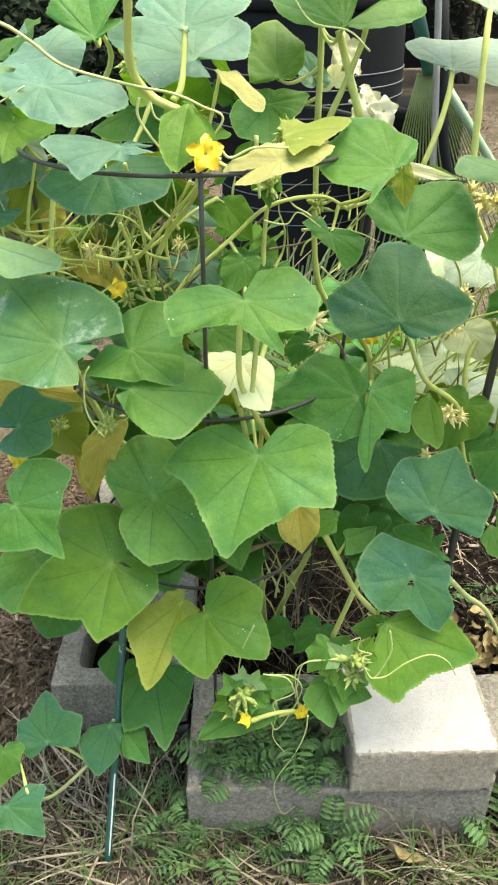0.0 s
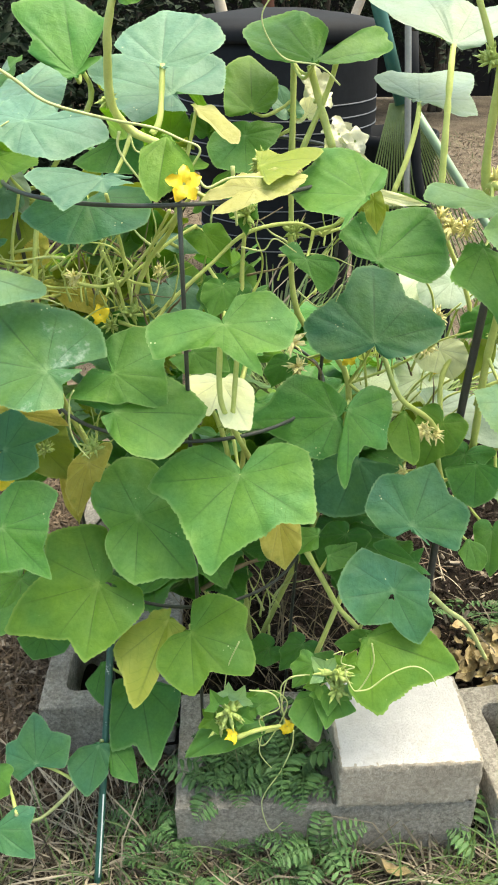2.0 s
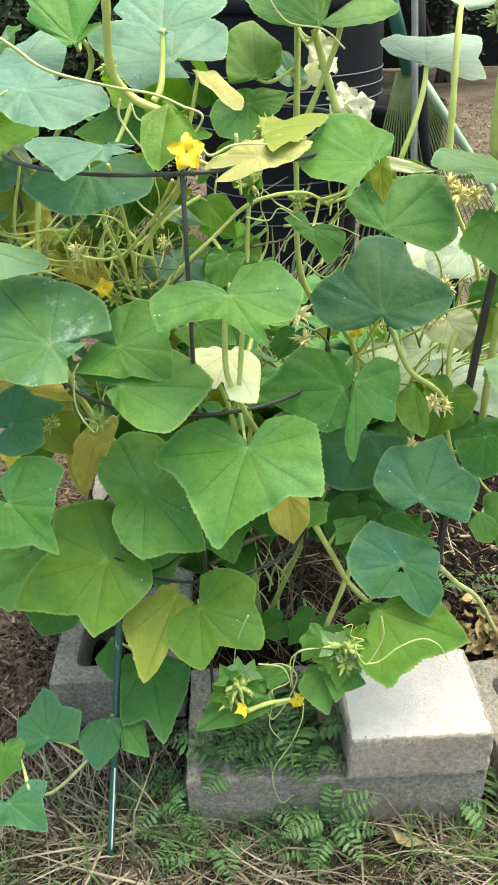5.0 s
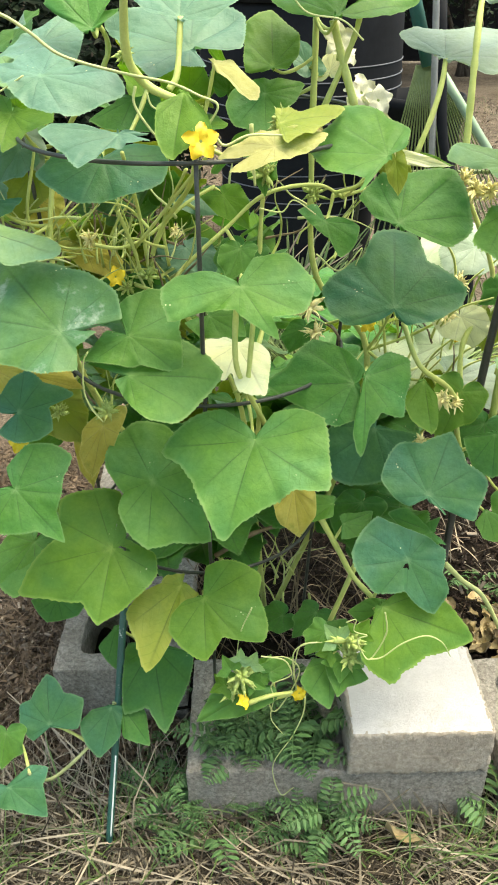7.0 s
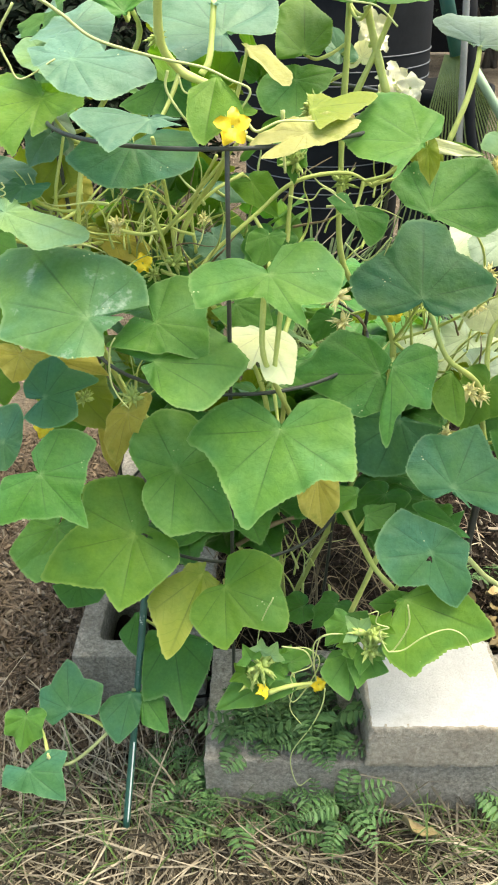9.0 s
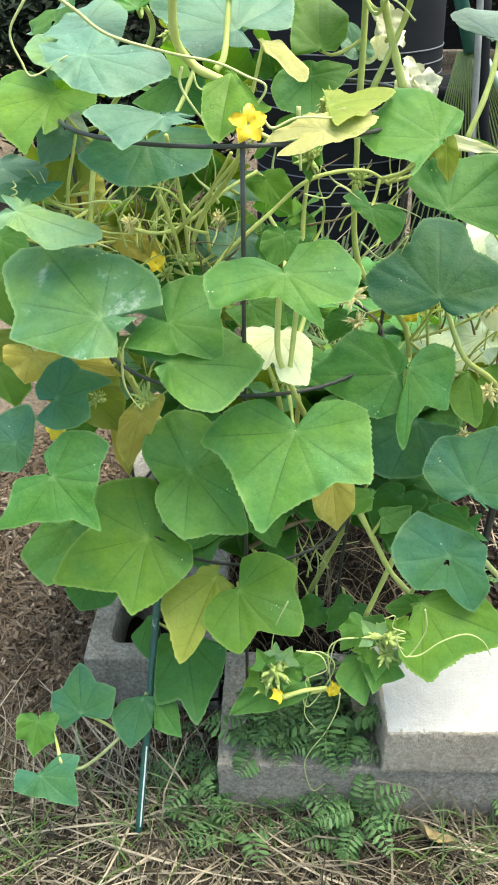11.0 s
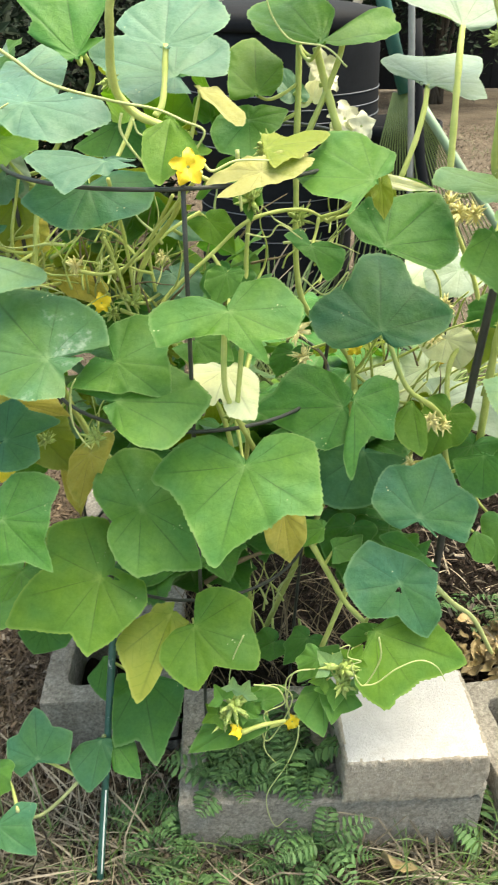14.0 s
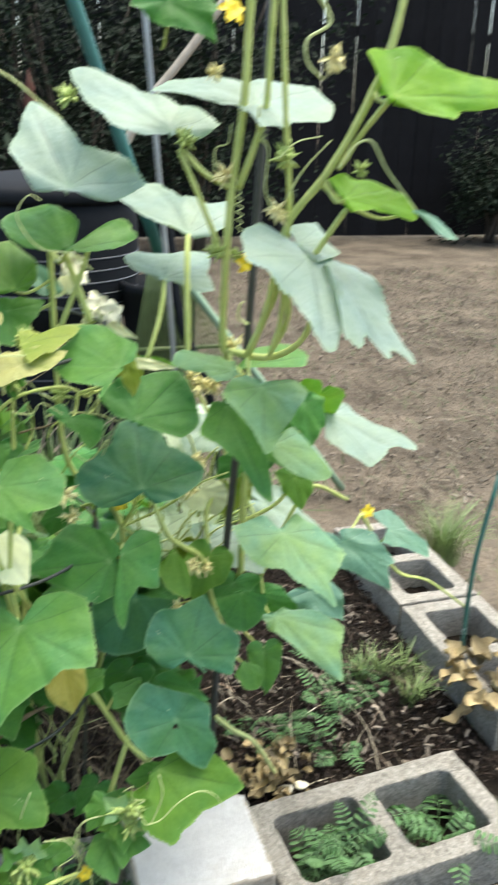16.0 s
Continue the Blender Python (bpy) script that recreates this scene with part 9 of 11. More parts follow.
leaf(B, pose(0.179, 1.491, 0.514, -9, -10, 190), 0.092, 0.111, MATURE, 0.2, 0.2, 0.7, 625)
leaf(B, pose(0.161, 1.318, 0.501, -7, -1, 152), 0.107, 0.129, MATURE, 0.2, 0.2, 0.7, 626)
leaf(A, pose(-0.116, 1.445, 0.426, 20, -2, 186), 0.105, 0.126, MATURE, 0.2, 0.2, 0.7, 627)
leaf(A, pose(-0.166, 1.336, 0.508, 1, -15, 164), 0.127, 0.152, MATURE, 0.2, 0.2, 0.7, 628)
leaf(A, pose(-0.073, 1.132, 0.402, 19, -9, 228), 0.128, 0.153, MATURE, 0.2, 0.2, 0.7, 629)
leaf(B, pose(0.100, 1.101, 0.539, 16, 4, 221), 0.096, 0.115, MATURE, 0.2, 0.2, 0.7, 630)
leaf(B, pose(0.187, 1.538, 0.351, -1, -13, 120), 0.095, 0.115, MATURE, 0.2, 0.2, 0.7, 631)
leaf(A, pose(-0.168, 1.495, 0.392, 4, 4, 220), 0.108, 0.130, MATURE, 0.2, 0.2, 0.7, 632)
leaf(A, pose(-0.077, 1.173, 0.401, 4, -6, 233), 0.082, 0.099, MATURE, 0.2, 0.2, 0.7, 633)
stem(A, 0.0012, (-0.251, 1.052, 0.732), (-0.237, 1.048, 0.745), (-0.224, 1.041, 0.760), (-0.212, 1.045, 0.769), (-0.199, 1.048, 0.778), r1=0.0005, mat=STEM, name="leaf_stalk")
stem(A, 0.0018, (-0.138, 1.036, 0.673), (-0.141, 1.027, 0.704), (-0.147, 1.015, 0.734), (-0.150, 1.018, 0.759), (-0.159, 1.005, 0.786), r1=0.0005, mat=STEM, name="leaf_stalk")
stem(A, 0.0022, (-0.216, 1.034, 0.737), (-0.201, 1.045, 0.740), (-0.186, 1.056, 0.740), (-0.171, 1.060, 0.747), (-0.154, 1.058, 0.754), r1=0.0005, mat=STEM, name="leaf_stalk")
stem(A, 0.0019, (-0.253, 1.042, 0.714), (-0.247, 1.057, 0.731), (-0.248, 1.072, 0.750), (-0.238, 1.065, 0.773), (-0.238, 1.067, 0.795), r1=0.0005, mat=TENDRIL, name="leaf_stalk")
stem(A, 0.0015, (-0.226, 0.983, 0.754), (-0.222, 0.972, 0.770), (-0.223, 0.966, 0.784), (-0.223, 0.964, 0.798), (-0.225, 0.979, 0.806), r1=0.0005, mat=TENDRIL, name="leaf_stalk")
stem(A, 0.0014, (-0.106, 0.974, 0.695), (-0.112, 0.987, 0.708), (-0.111, 0.978, 0.731), (-0.113, 0.969, 0.751), (-0.125, 0.981, 0.762), r1=0.0005, mat=OLD_STEM, name="leaf_stalk")
stem(A, 0.0019, (-0.090, 1.029, 0.679), (-0.092, 1.025, 0.698), (-0.099, 1.037, 0.710), (-0.101, 1.042, 0.725), (-0.096, 1.050, 0.739), r1=0.0005, mat=TENDRIL, name="leaf_stalk")
stem(A, 0.0014, (-0.263, 0.990, 0.767), (-0.264, 0.999, 0.790), (-0.271, 1.001, 0.813), (-0.278, 0.988, 0.836), (-0.288, 0.980, 0.856), r1=0.0005, mat=OLD_STEM, name="leaf_stalk")
stem(A, 0.0020, (-0.089, 0.987, 0.692), (-0.095, 0.988, 0.704), (-0.104, 0.988, 0.715), (-0.112, 0.992, 0.725), (-0.121, 1.004, 0.733), r1=0.0005, mat=STEM, name="leaf_stalk")
stem(A, 0.0013, (-0.266, 0.967, 0.737), (-0.259, 0.953, 0.765), (-0.260, 0.948, 0.789), (-0.267, 0.934, 0.811), (-0.274, 0.932, 0.831), r1=0.0005, mat=TENDRIL, name="leaf_stalk")
stem(A, 0.0018, (-0.262, 1.051, 0.679), (-0.256, 1.058, 0.690), (-0.249, 1.043, 0.710), (-0.243, 1.033, 0.727), (-0.240, 1.044, 0.736), r1=0.0005, mat=TENDRIL, name="leaf_stalk")
stem(A, 0.0013, (-0.101, 1.017, 0.671), (-0.089, 1.032, 0.688), (-0.069, 1.020, 0.709), (-0.052, 1.032, 0.722), (-0.032, 1.038, 0.734), r1=0.0005, mat=TENDRIL, name="leaf_stalk")
stem(A, 0.0017, (-0.148, 0.965, 0.682), (-0.144, 0.963, 0.705), (-0.149, 0.963, 0.727), (-0.157, 0.967, 0.746), (-0.165, 0.975, 0.763), r1=0.0005, mat=STEM, name="leaf_stalk")
stem(A, 0.0014, (-0.292, 1.003, 0.722), (-0.281, 1.016, 0.735), (-0.262, 1.009, 0.751), (-0.242, 1.001, 0.766), (-0.222, 0.991, 0.781), r1=0.0005, mat=STEM, name="leaf_stalk")
stem(A, 0.0021, (-0.277, 1.058, 0.747), (-0.296, 1.046, 0.755), (-0.310, 1.032, 0.771), (-0.335, 1.043, 0.773), (-0.356, 1.056, 0.781), r1=0.0005, mat=STEM, name="leaf_stalk")
stem(A, 0.0015, (-0.130, 1.020, 0.694), (-0.134, 1.023, 0.708), (-0.143, 1.024, 0.720), (-0.148, 1.017, 0.737), (-0.153, 1.031, 0.747), r1=0.0005, mat=STEM, name="leaf_stalk")
stem(A, 0.0020, (-0.125, 0.970, 0.711), (-0.128, 0.960, 0.731), (-0.130, 0.949, 0.751), (-0.137, 0.948, 0.766), (-0.149, 0.955, 0.775), r1=0.0005, mat=TENDRIL, name="leaf_stalk")
stem(A, 0.0014, (-0.158, 0.961, 0.743), (-0.154, 0.963, 0.760), (-0.154, 0.976, 0.774), (-0.150, 0.979, 0.790), (-0.146, 0.993, 0.803), r1=0.0005, mat=TENDRIL, name="leaf_stalk")
stem(A, 0.0020, (-0.122, 0.984, 0.731), (-0.109, 0.972, 0.759), (-0.105, 0.985, 0.779), (-0.098, 0.980, 0.805), (-0.091, 0.967, 0.831), r1=0.0005, mat=OLD_STEM, name="leaf_stalk")
stem(A, 0.0012, (-0.263, 1.080, 0.636), (-0.263, 1.087, 0.660), (-0.274, 1.102, 0.678), (-0.283, 1.107, 0.700), (-0.292, 1.113, 0.721), r1=0.0005, mat=STEM, name="leaf_stalk")
stem(A, 0.0013, (-0.168, 1.036, 0.713), (-0.163, 1.032, 0.733), (-0.153, 1.031, 0.749), (-0.151, 1.030, 0.767), (-0.155, 1.023, 0.786), r1=0.0005, mat=TENDRIL, name="leaf_stalk")
stem(A, 0.0017, (-0.093, 1.018, 0.718), (-0.092, 1.033, 0.733), (-0.095, 1.024, 0.756), (-0.096, 1.017, 0.777), (-0.093, 1.010, 0.798), r1=0.0005, mat=STEM, name="leaf_stalk")
stem(A, 0.0014, (-0.143, 1.003, 0.690), (-0.144, 0.998, 0.717), (-0.142, 0.991, 0.744), (-0.137, 0.977, 0.773), (-0.130, 0.981, 0.794), r1=0.0005, mat=STEM, name="leaf_stalk")
stem(A, 0.0018, (-0.253, 1.017, 0.737), (-0.238, 1.024, 0.751), (-0.225, 1.029, 0.768), (-0.210, 1.043, 0.778), (-0.199, 1.051, 0.795), r1=0.0005, mat=TENDRIL, name="leaf_stalk")
stem(A, 0.0019, (-0.148, 0.978, 0.738), (-0.146, 0.990, 0.755), (-0.138, 0.984, 0.778), (-0.131, 0.973, 0.801), (-0.129, 0.963, 0.823), r1=0.0005, mat=TENDRIL, name="leaf_stalk")
stem(A, 0.0020, (-0.095, 1.005, 0.763), (-0.119, 1.005, 0.772), (-0.144, 1.014, 0.776), (-0.169, 1.012, 0.778), (-0.192, 1.014, 0.787), r1=0.0005, mat=OLD_STEM, name="leaf_stalk")
stem(A, 0.0017, (-0.166, 0.993, 0.731), (-0.172, 0.992, 0.757), (-0.176, 0.986, 0.783), (-0.183, 0.981, 0.808), (-0.180, 0.968, 0.835), r1=0.0005, mat=OLD_STEM, name="leaf_stalk")
stem(A, 0.0019, (-0.177, 0.992, 0.719), (-0.176, 0.982, 0.739), (-0.178, 0.992, 0.753), (-0.187, 1.002, 0.765), (-0.195, 1.010, 0.778), r1=0.0005, mat=STEM, name="leaf_stalk")
stem(A, 0.0019, (-0.116, 1.019, 0.725), (-0.123, 1.026, 0.734), (-0.131, 1.026, 0.744), (-0.138, 1.017, 0.756), (-0.146, 1.011, 0.766), r1=0.0005, mat=STEM, name="leaf_stalk")
stem(A, 0.0022, (-0.196, 1.031, 0.735), (-0.217, 1.036, 0.742), (-0.238, 1.026, 0.743), (-0.261, 1.029, 0.740), (-0.280, 1.023, 0.730), r1=0.0005, mat=STEM, name="leaf_stalk")
stem(A, 0.0019, (-0.256, 1.078, 0.687), (-0.234, 1.065, 0.693), (-0.214, 1.063, 0.698), (-0.196, 1.055, 0.709), (-0.179, 1.062, 0.715), r1=0.0005, mat=TENDRIL, name="leaf_stalk")
stem(A, 0.0019, (-0.272, 1.043, 0.663), (-0.268, 1.048, 0.684), (-0.265, 1.043, 0.708), (-0.264, 1.054, 0.727), (-0.260, 1.059, 0.747), r1=0.0005, mat=OLD_STEM, name="leaf_stalk")
stem(A, 0.0018, (-0.197, 0.992, 0.698), (-0.205, 1.006, 0.714), (-0.206, 1.020, 0.732), (-0.210, 1.019, 0.753), (-0.206, 1.021, 0.773), r1=0.0005, mat=TENDRIL, name="leaf_stalk")
stem(A, 0.0012, (-0.164, 1.040, 0.653), (-0.164, 1.053, 0.668), (-0.161, 1.059, 0.687), (-0.159, 1.056, 0.708), (-0.159, 1.045, 0.732), r1=0.0005, mat=TENDRIL, name="leaf_stalk")
stem(A, 0.0013, (-0.192, 1.044, 0.749), (-0.185, 1.054, 0.757), (-0.183, 1.063, 0.767), (-0.176, 1.058, 0.782), (-0.173, 1.047, 0.798), r1=0.0005, mat=TENDRIL, name="leaf_stalk")
stem(A, 0.0019, (-0.100, 1.006, 0.696), (-0.088, 0.997, 0.707), (-0.076, 0.989, 0.718), (-0.064, 0.983, 0.728), (-0.051, 0.974, 0.735), r1=0.0005, mat=TENDRIL, name="leaf_stalk")
stem(A, 0.0020, (-0.166, 0.987, 0.747), (-0.153, 0.991, 0.762), (-0.137, 1.006, 0.767), (-0.118, 1.012, 0.771), (-0.101, 1.017, 0.781), r1=0.0005, mat=STEM, name="leaf_stalk")
stem(A, 0.0022, (-0.089, 1.028, 0.742), (-0.079, 1.041, 0.748), (-0.065, 1.035, 0.755), (-0.053, 1.047, 0.757), (-0.041, 1.053, 0.763), r1=0.0005, mat=STEM, name="leaf_stalk")
stem(A, 0.0016, (-0.153, 0.995, 0.675), (-0.164, 0.990, 0.697), (-0.167, 0.982, 0.724), (-0.160, 0.978, 0.748), (-0.159, 0.992, 0.767), r1=0.0005, mat=TENDRIL, name="leaf_stalk")
stem(A, 0.0020, (-0.117, 0.961, 0.686), (-0.117, 0.952, 0.716), (-0.114, 0.937, 0.748), (-0.112, 0.946, 0.770), (-0.111, 0.932, 0.799), r1=0.0005, mat=TENDRIL, name="leaf_stalk")
stem(A, 0.0021, (-0.277, 1.018, 0.667), (-0.267, 1.007, 0.692), (-0.256, 1.018, 0.705), (-0.251, 1.028, 0.723), (-0.242, 1.042, 0.736), r1=0.0005, mat=OLD_STEM, name="leaf_stalk")
stem(A, 0.0021, (-0.136, 1.039, 0.687), (-0.133, 1.025, 0.707), (-0.128, 1.020, 0.723), (-0.120, 1.013, 0.738), (-0.111, 1.019, 0.746), r1=0.0005, mat=OLD_STEM, name="leaf_stalk")
stem(A, 0.0017, (-0.151, 1.056, 0.670), (-0.160, 1.056, 0.686), (-0.165, 1.059, 0.701), (-0.170, 1.060, 0.718), (-0.176, 1.069, 0.732), r1=0.0005, mat=STEM, name="leaf_stalk")
stem(A, 0.0017, (-0.082, 0.979, 0.750), (-0.099, 0.969, 0.761), (-0.114, 0.976, 0.771), (-0.128, 0.974, 0.785), (-0.146, 0.986, 0.791), r1=0.0005, mat=OLD_STEM, name="leaf_stalk")
stem(A, 0.0021, (-0.157, 1.076, 0.737), (-0.165, 1.065, 0.762), (-0.168, 1.056, 0.788), (-0.172, 1.048, 0.813), (-0.173, 1.059, 0.833), r1=0.0005, mat=STEM, name="leaf_stalk")
stem(A, 0.0012, (-0.149, 1.004, 0.740), (-0.135, 1.007, 0.751), (-0.121, 1.000, 0.766), (-0.113, 0.997, 0.783), (-0.099, 0.992, 0.797), r1=0.0005, mat=STEM, name="leaf_stalk")
stem(A, 0.0017, (-0.289, 1.063, 0.644), (-0.282, 1.070, 0.665), (-0.274, 1.068, 0.690), (-0.269, 1.080, 0.709), (-0.255, 1.077, 0.731), r1=0.0005, mat=STEM, name="leaf_stalk")
stem(A, 0.0020, (-0.277, 1.040, 0.747), (-0.266, 1.049, 0.765), (-0.257, 1.064, 0.782), (-0.238, 1.052, 0.803), (-0.224, 1.049, 0.824), r1=0.0005, mat=TENDRIL, name="leaf_stalk")
stem(A, 0.0020, (-0.208, 1.034, 0.743), (-0.197, 1.033, 0.759), (-0.191, 1.021, 0.779), (-0.180, 1.010, 0.797), (-0.177, 1.018, 0.811), r1=0.0005, mat=TENDRIL, name="leaf_stalk")
stem(A, 0.0016, (-0.160, 0.977, 0.705), (-0.165, 0.992, 0.719), (-0.175, 1.004, 0.732), (-0.186, 1.002, 0.747), (-0.201, 1.012, 0.755), r1=0.0005, mat=STEM, name="leaf_stalk")
stem(A, 0.0021, (-0.227, 1.074, 0.637), (-0.227, 1.086, 0.656), (-0.226, 1.086, 0.679), (-0.229, 1.080, 0.703), (-0.239, 1.083, 0.722), r1=0.0005, mat=STEM, name="leaf_stalk")
stem(A, 0.0017, (-0.233, 1.031, 0.722), (-0.221, 1.026, 0.739), (-0.212, 1.032, 0.754), (-0.194, 1.018, 0.769), (-0.175, 1.004, 0.780), r1=0.0005, mat=OLD_STEM, name="leaf_stalk")
stem(A, 0.0021, (-0.144, 1.044, 0.723), (-0.155, 1.030, 0.729), (-0.169, 1.029, 0.730), (-0.180, 1.016, 0.729), (-0.191, 1.018, 0.718), r1=0.0005, mat=STEM, name="leaf_stalk")
stem(A, 0.0012, (-0.189, 1.025, 0.723), (-0.186, 1.027, 0.741), (-0.190, 1.027, 0.759), (-0.199, 1.033, 0.772), (-0.201, 1.025, 0.792), r1=0.0005, mat=TENDRIL, name="leaf_stalk")
stem(A, 0.0015, (-0.257, 1.047, 0.704), (-0.271, 1.061, 0.720), (-0.291, 1.071, 0.731), (-0.304, 1.067, 0.750), (-0.315, 1.082, 0.767), r1=0.0005, mat=OLD_STEM, name="leaf_stalk")
stem(A, 0.0017, (-0.260, 1.051, 0.723), (-0.261, 1.065, 0.735), (-0.261, 1.071, 0.749), (-0.254, 1.062, 0.767), (-0.250, 1.058, 0.784), r1=0.0005, mat=OLD_STEM, name="leaf_stalk")
stem(A, 0.0013, (-0.087, 0.988, 0.738), (-0.079, 0.987, 0.750), (-0.070, 0.996, 0.757), (-0.060, 0.987, 0.770), (-0.048, 0.990, 0.776), r1=0.0005, mat=OLD_STEM, name="leaf_stalk")
stem(A, 0.0015, (-0.267, 1.055, 0.742), (-0.257, 1.042, 0.759), (-0.255, 1.054, 0.769), (-0.246, 1.047, 0.783), (-0.243, 1.051, 0.795), r1=0.0005, mat=STEM, name="leaf_stalk")
stem(A, 0.0021, (-0.213, 0.973, 0.770), (-0.199, 0.961, 0.781), (-0.188, 0.954, 0.792), (-0.177, 0.951, 0.799), (-0.165, 0.941, 0.810), r1=0.0005, mat=TENDRIL, name="leaf_stalk")
stem(A, 0.0015, (-0.107, 1.079, 0.708), (-0.092, 1.068, 0.724), (-0.077, 1.054, 0.739), (-0.059, 1.045, 0.745), (-0.044, 1.041, 0.753), r1=0.0005, mat=STEM, name="leaf_stalk")
stem(A, 0.0019, (-0.284, 0.973, 0.682), (-0.288, 0.983, 0.700), (-0.277, 0.971, 0.725), (-0.270, 0.970, 0.746), (-0.263, 0.971, 0.765), r1=0.0005, mat=TENDRIL, name="leaf_stalk")
stem(A, 0.0014, (-0.171, 1.046, 0.727), (-0.159, 1.032, 0.757), (-0.146, 1.020, 0.784), (-0.141, 1.012, 0.811), (-0.132, 1.022, 0.831), r1=0.0005, mat=STEM, name="leaf_stalk")
stem(A, 0.0020, (-0.231, 1.007, 0.723), (-0.226, 1.018, 0.738), (-0.213, 1.024, 0.750), (-0.197, 1.012, 0.768), (-0.192, 1.025, 0.781), r1=0.0005, mat=TENDRIL, name="leaf_stalk")
stem(A, 0.0018, (-0.079, 1.008, 0.718), (-0.074, 1.014, 0.730), (-0.076, 1.023, 0.742), (-0.080, 1.030, 0.753), (-0.081, 1.040, 0.765), r1=0.0005, mat=TENDRIL, name="leaf_stalk")
stem(A, 0.0018, (-0.310, 1.061, 0.671), (-0.331, 1.054, 0.681), (-0.360, 1.064, 0.674), (-0.386, 1.067, 0.675), (-0.415, 1.077, 0.672), r1=0.0005, mat=STEM, name="leaf_stalk")
stem(A, 0.0013, (-0.135, 1.003, 0.694), (-0.142, 1.005, 0.708), (-0.149, 1.002, 0.722), (-0.164, 1.015, 0.727), (-0.173, 1.013, 0.739), r1=0.0005, mat=STEM, name="leaf_stalk")
stem(A, 0.0019, (-0.253, 1.052, 0.701), (-0.238, 1.050, 0.720), (-0.225, 1.052, 0.738), (-0.218, 1.064, 0.754), (-0.213, 1.065, 0.775), r1=0.0005, mat=OLD_STEM, name="leaf_stalk")
stem(A, 0.0018, (-0.137, 0.966, 0.742), (-0.134, 0.978, 0.752), (-0.125, 0.963, 0.770), (-0.118, 0.969, 0.780), (-0.111, 0.967, 0.793), r1=0.0005, mat=OLD_STEM, name="leaf_stalk")
stem(A, 0.0012, (-0.141, 0.978, 0.678), (-0.137, 0.971, 0.699), (-0.134, 0.966, 0.719), (-0.131, 0.976, 0.733), (-0.131, 0.962, 0.755), r1=0.0005, mat=STEM, name="leaf_stalk")
stem(A, 0.0012, (-0.180, 1.003, 0.725), (-0.196, 0.991, 0.734), (-0.212, 0.979, 0.741), (-0.233, 0.992, 0.739), (-0.255, 1.003, 0.730), r1=0.0005, mat=STEM, name="leaf_stalk")
stem(A, 0.0018, (-0.149, 0.960, 0.791), (-0.146, 0.953, 0.809), (-0.145, 0.962, 0.823), (-0.146, 0.957, 0.839), (-0.153, 0.960, 0.852), r1=0.0005, mat=TENDRIL, name="leaf_stalk")
stem(A, 0.0015, (-0.176, 0.952, 0.737), (-0.177, 0.958, 0.750), (-0.175, 0.972, 0.759), (-0.170, 0.983, 0.769), (-0.165, 0.972, 0.786), r1=0.0005, mat=STEM, name="leaf_stalk")
stem(A, 0.0013, (-0.138, 0.954, 0.770), (-0.138, 0.959, 0.781), (-0.141, 0.957, 0.793), (-0.144, 0.949, 0.807), (-0.149, 0.947, 0.817), r1=0.0005, mat=STEM, name="leaf_stalk")
stem(A, 0.0013, (-0.125, 0.952, 0.739), (-0.109, 0.938, 0.749), (-0.094, 0.931, 0.753), (-0.080, 0.925, 0.752), (-0.066, 0.919, 0.753), r1=0.0005, mat=OLD_STEM, name="leaf_stalk")
stem(A, 0.0012, (-0.277, 0.948, 0.726), (-0.282, 0.962, 0.743), (-0.281, 0.964, 0.764), (-0.283, 0.953, 0.787), (-0.293, 0.966, 0.802), r1=0.0005, mat=OLD_STEM, name="leaf_stalk")
stem(A, 0.0013, (-0.273, 0.957, 0.722), (-0.286, 0.955, 0.730), (-0.294, 0.951, 0.744), (-0.296, 0.945, 0.761), (-0.290, 0.932, 0.781), r1=0.0005, mat=OLD_STEM, name="leaf_stalk")
stem(A, 0.0014, (-0.094, 0.928, 0.709), (-0.098, 0.925, 0.723), (-0.099, 0.916, 0.738), (-0.103, 0.916, 0.750), (-0.109, 0.926, 0.757), r1=0.0005, mat=OLD_STEM, name="leaf_stalk")
stem(A, 0.0012, (-0.202, 0.931, 0.801), (-0.188, 0.937, 0.812), (-0.174, 0.941, 0.823), (-0.159, 0.951, 0.830), (-0.141, 0.942, 0.842), r1=0.0005, mat=STEM, name="leaf_stalk")
stem(A, 0.0021, (-0.188, 0.936, 0.796), (-0.210, 0.948, 0.794), (-0.230, 0.947, 0.792), (-0.246, 0.934, 0.794), (-0.264, 0.933, 0.799), r1=0.0005, mat=TENDRIL, name="leaf_stalk")
stem(A, 0.0021, (-0.242, 0.958, 0.758), (-0.228, 0.962, 0.777), (-0.212, 0.962, 0.796), (-0.198, 0.977, 0.809), (-0.179, 0.991, 0.816), r1=0.0005, mat=STEM, name="leaf_stalk")
stem(A, 0.0019, (-0.080, 0.964, 0.706), (-0.071, 0.953, 0.725), (-0.059, 0.943, 0.740), (-0.050, 0.958, 0.747), (-0.040, 0.959, 0.759), r1=0.0005, mat=OLD_STEM, name="leaf_stalk")
stem(A, 0.0013, (-0.210, 0.962, 0.737), (-0.231, 0.964, 0.744), (-0.253, 0.958, 0.744), (-0.273, 0.947, 0.751), (-0.295, 0.945, 0.745), r1=0.0005, mat=OLD_STEM, name="leaf_stalk")
stem(A, 0.0013, (-0.088, 0.934, 0.747), (-0.083, 0.939, 0.757), (-0.081, 0.951, 0.765), (-0.075, 0.938, 0.781), (-0.067, 0.939, 0.790), r1=0.0005, mat=TENDRIL, name="leaf_stalk")
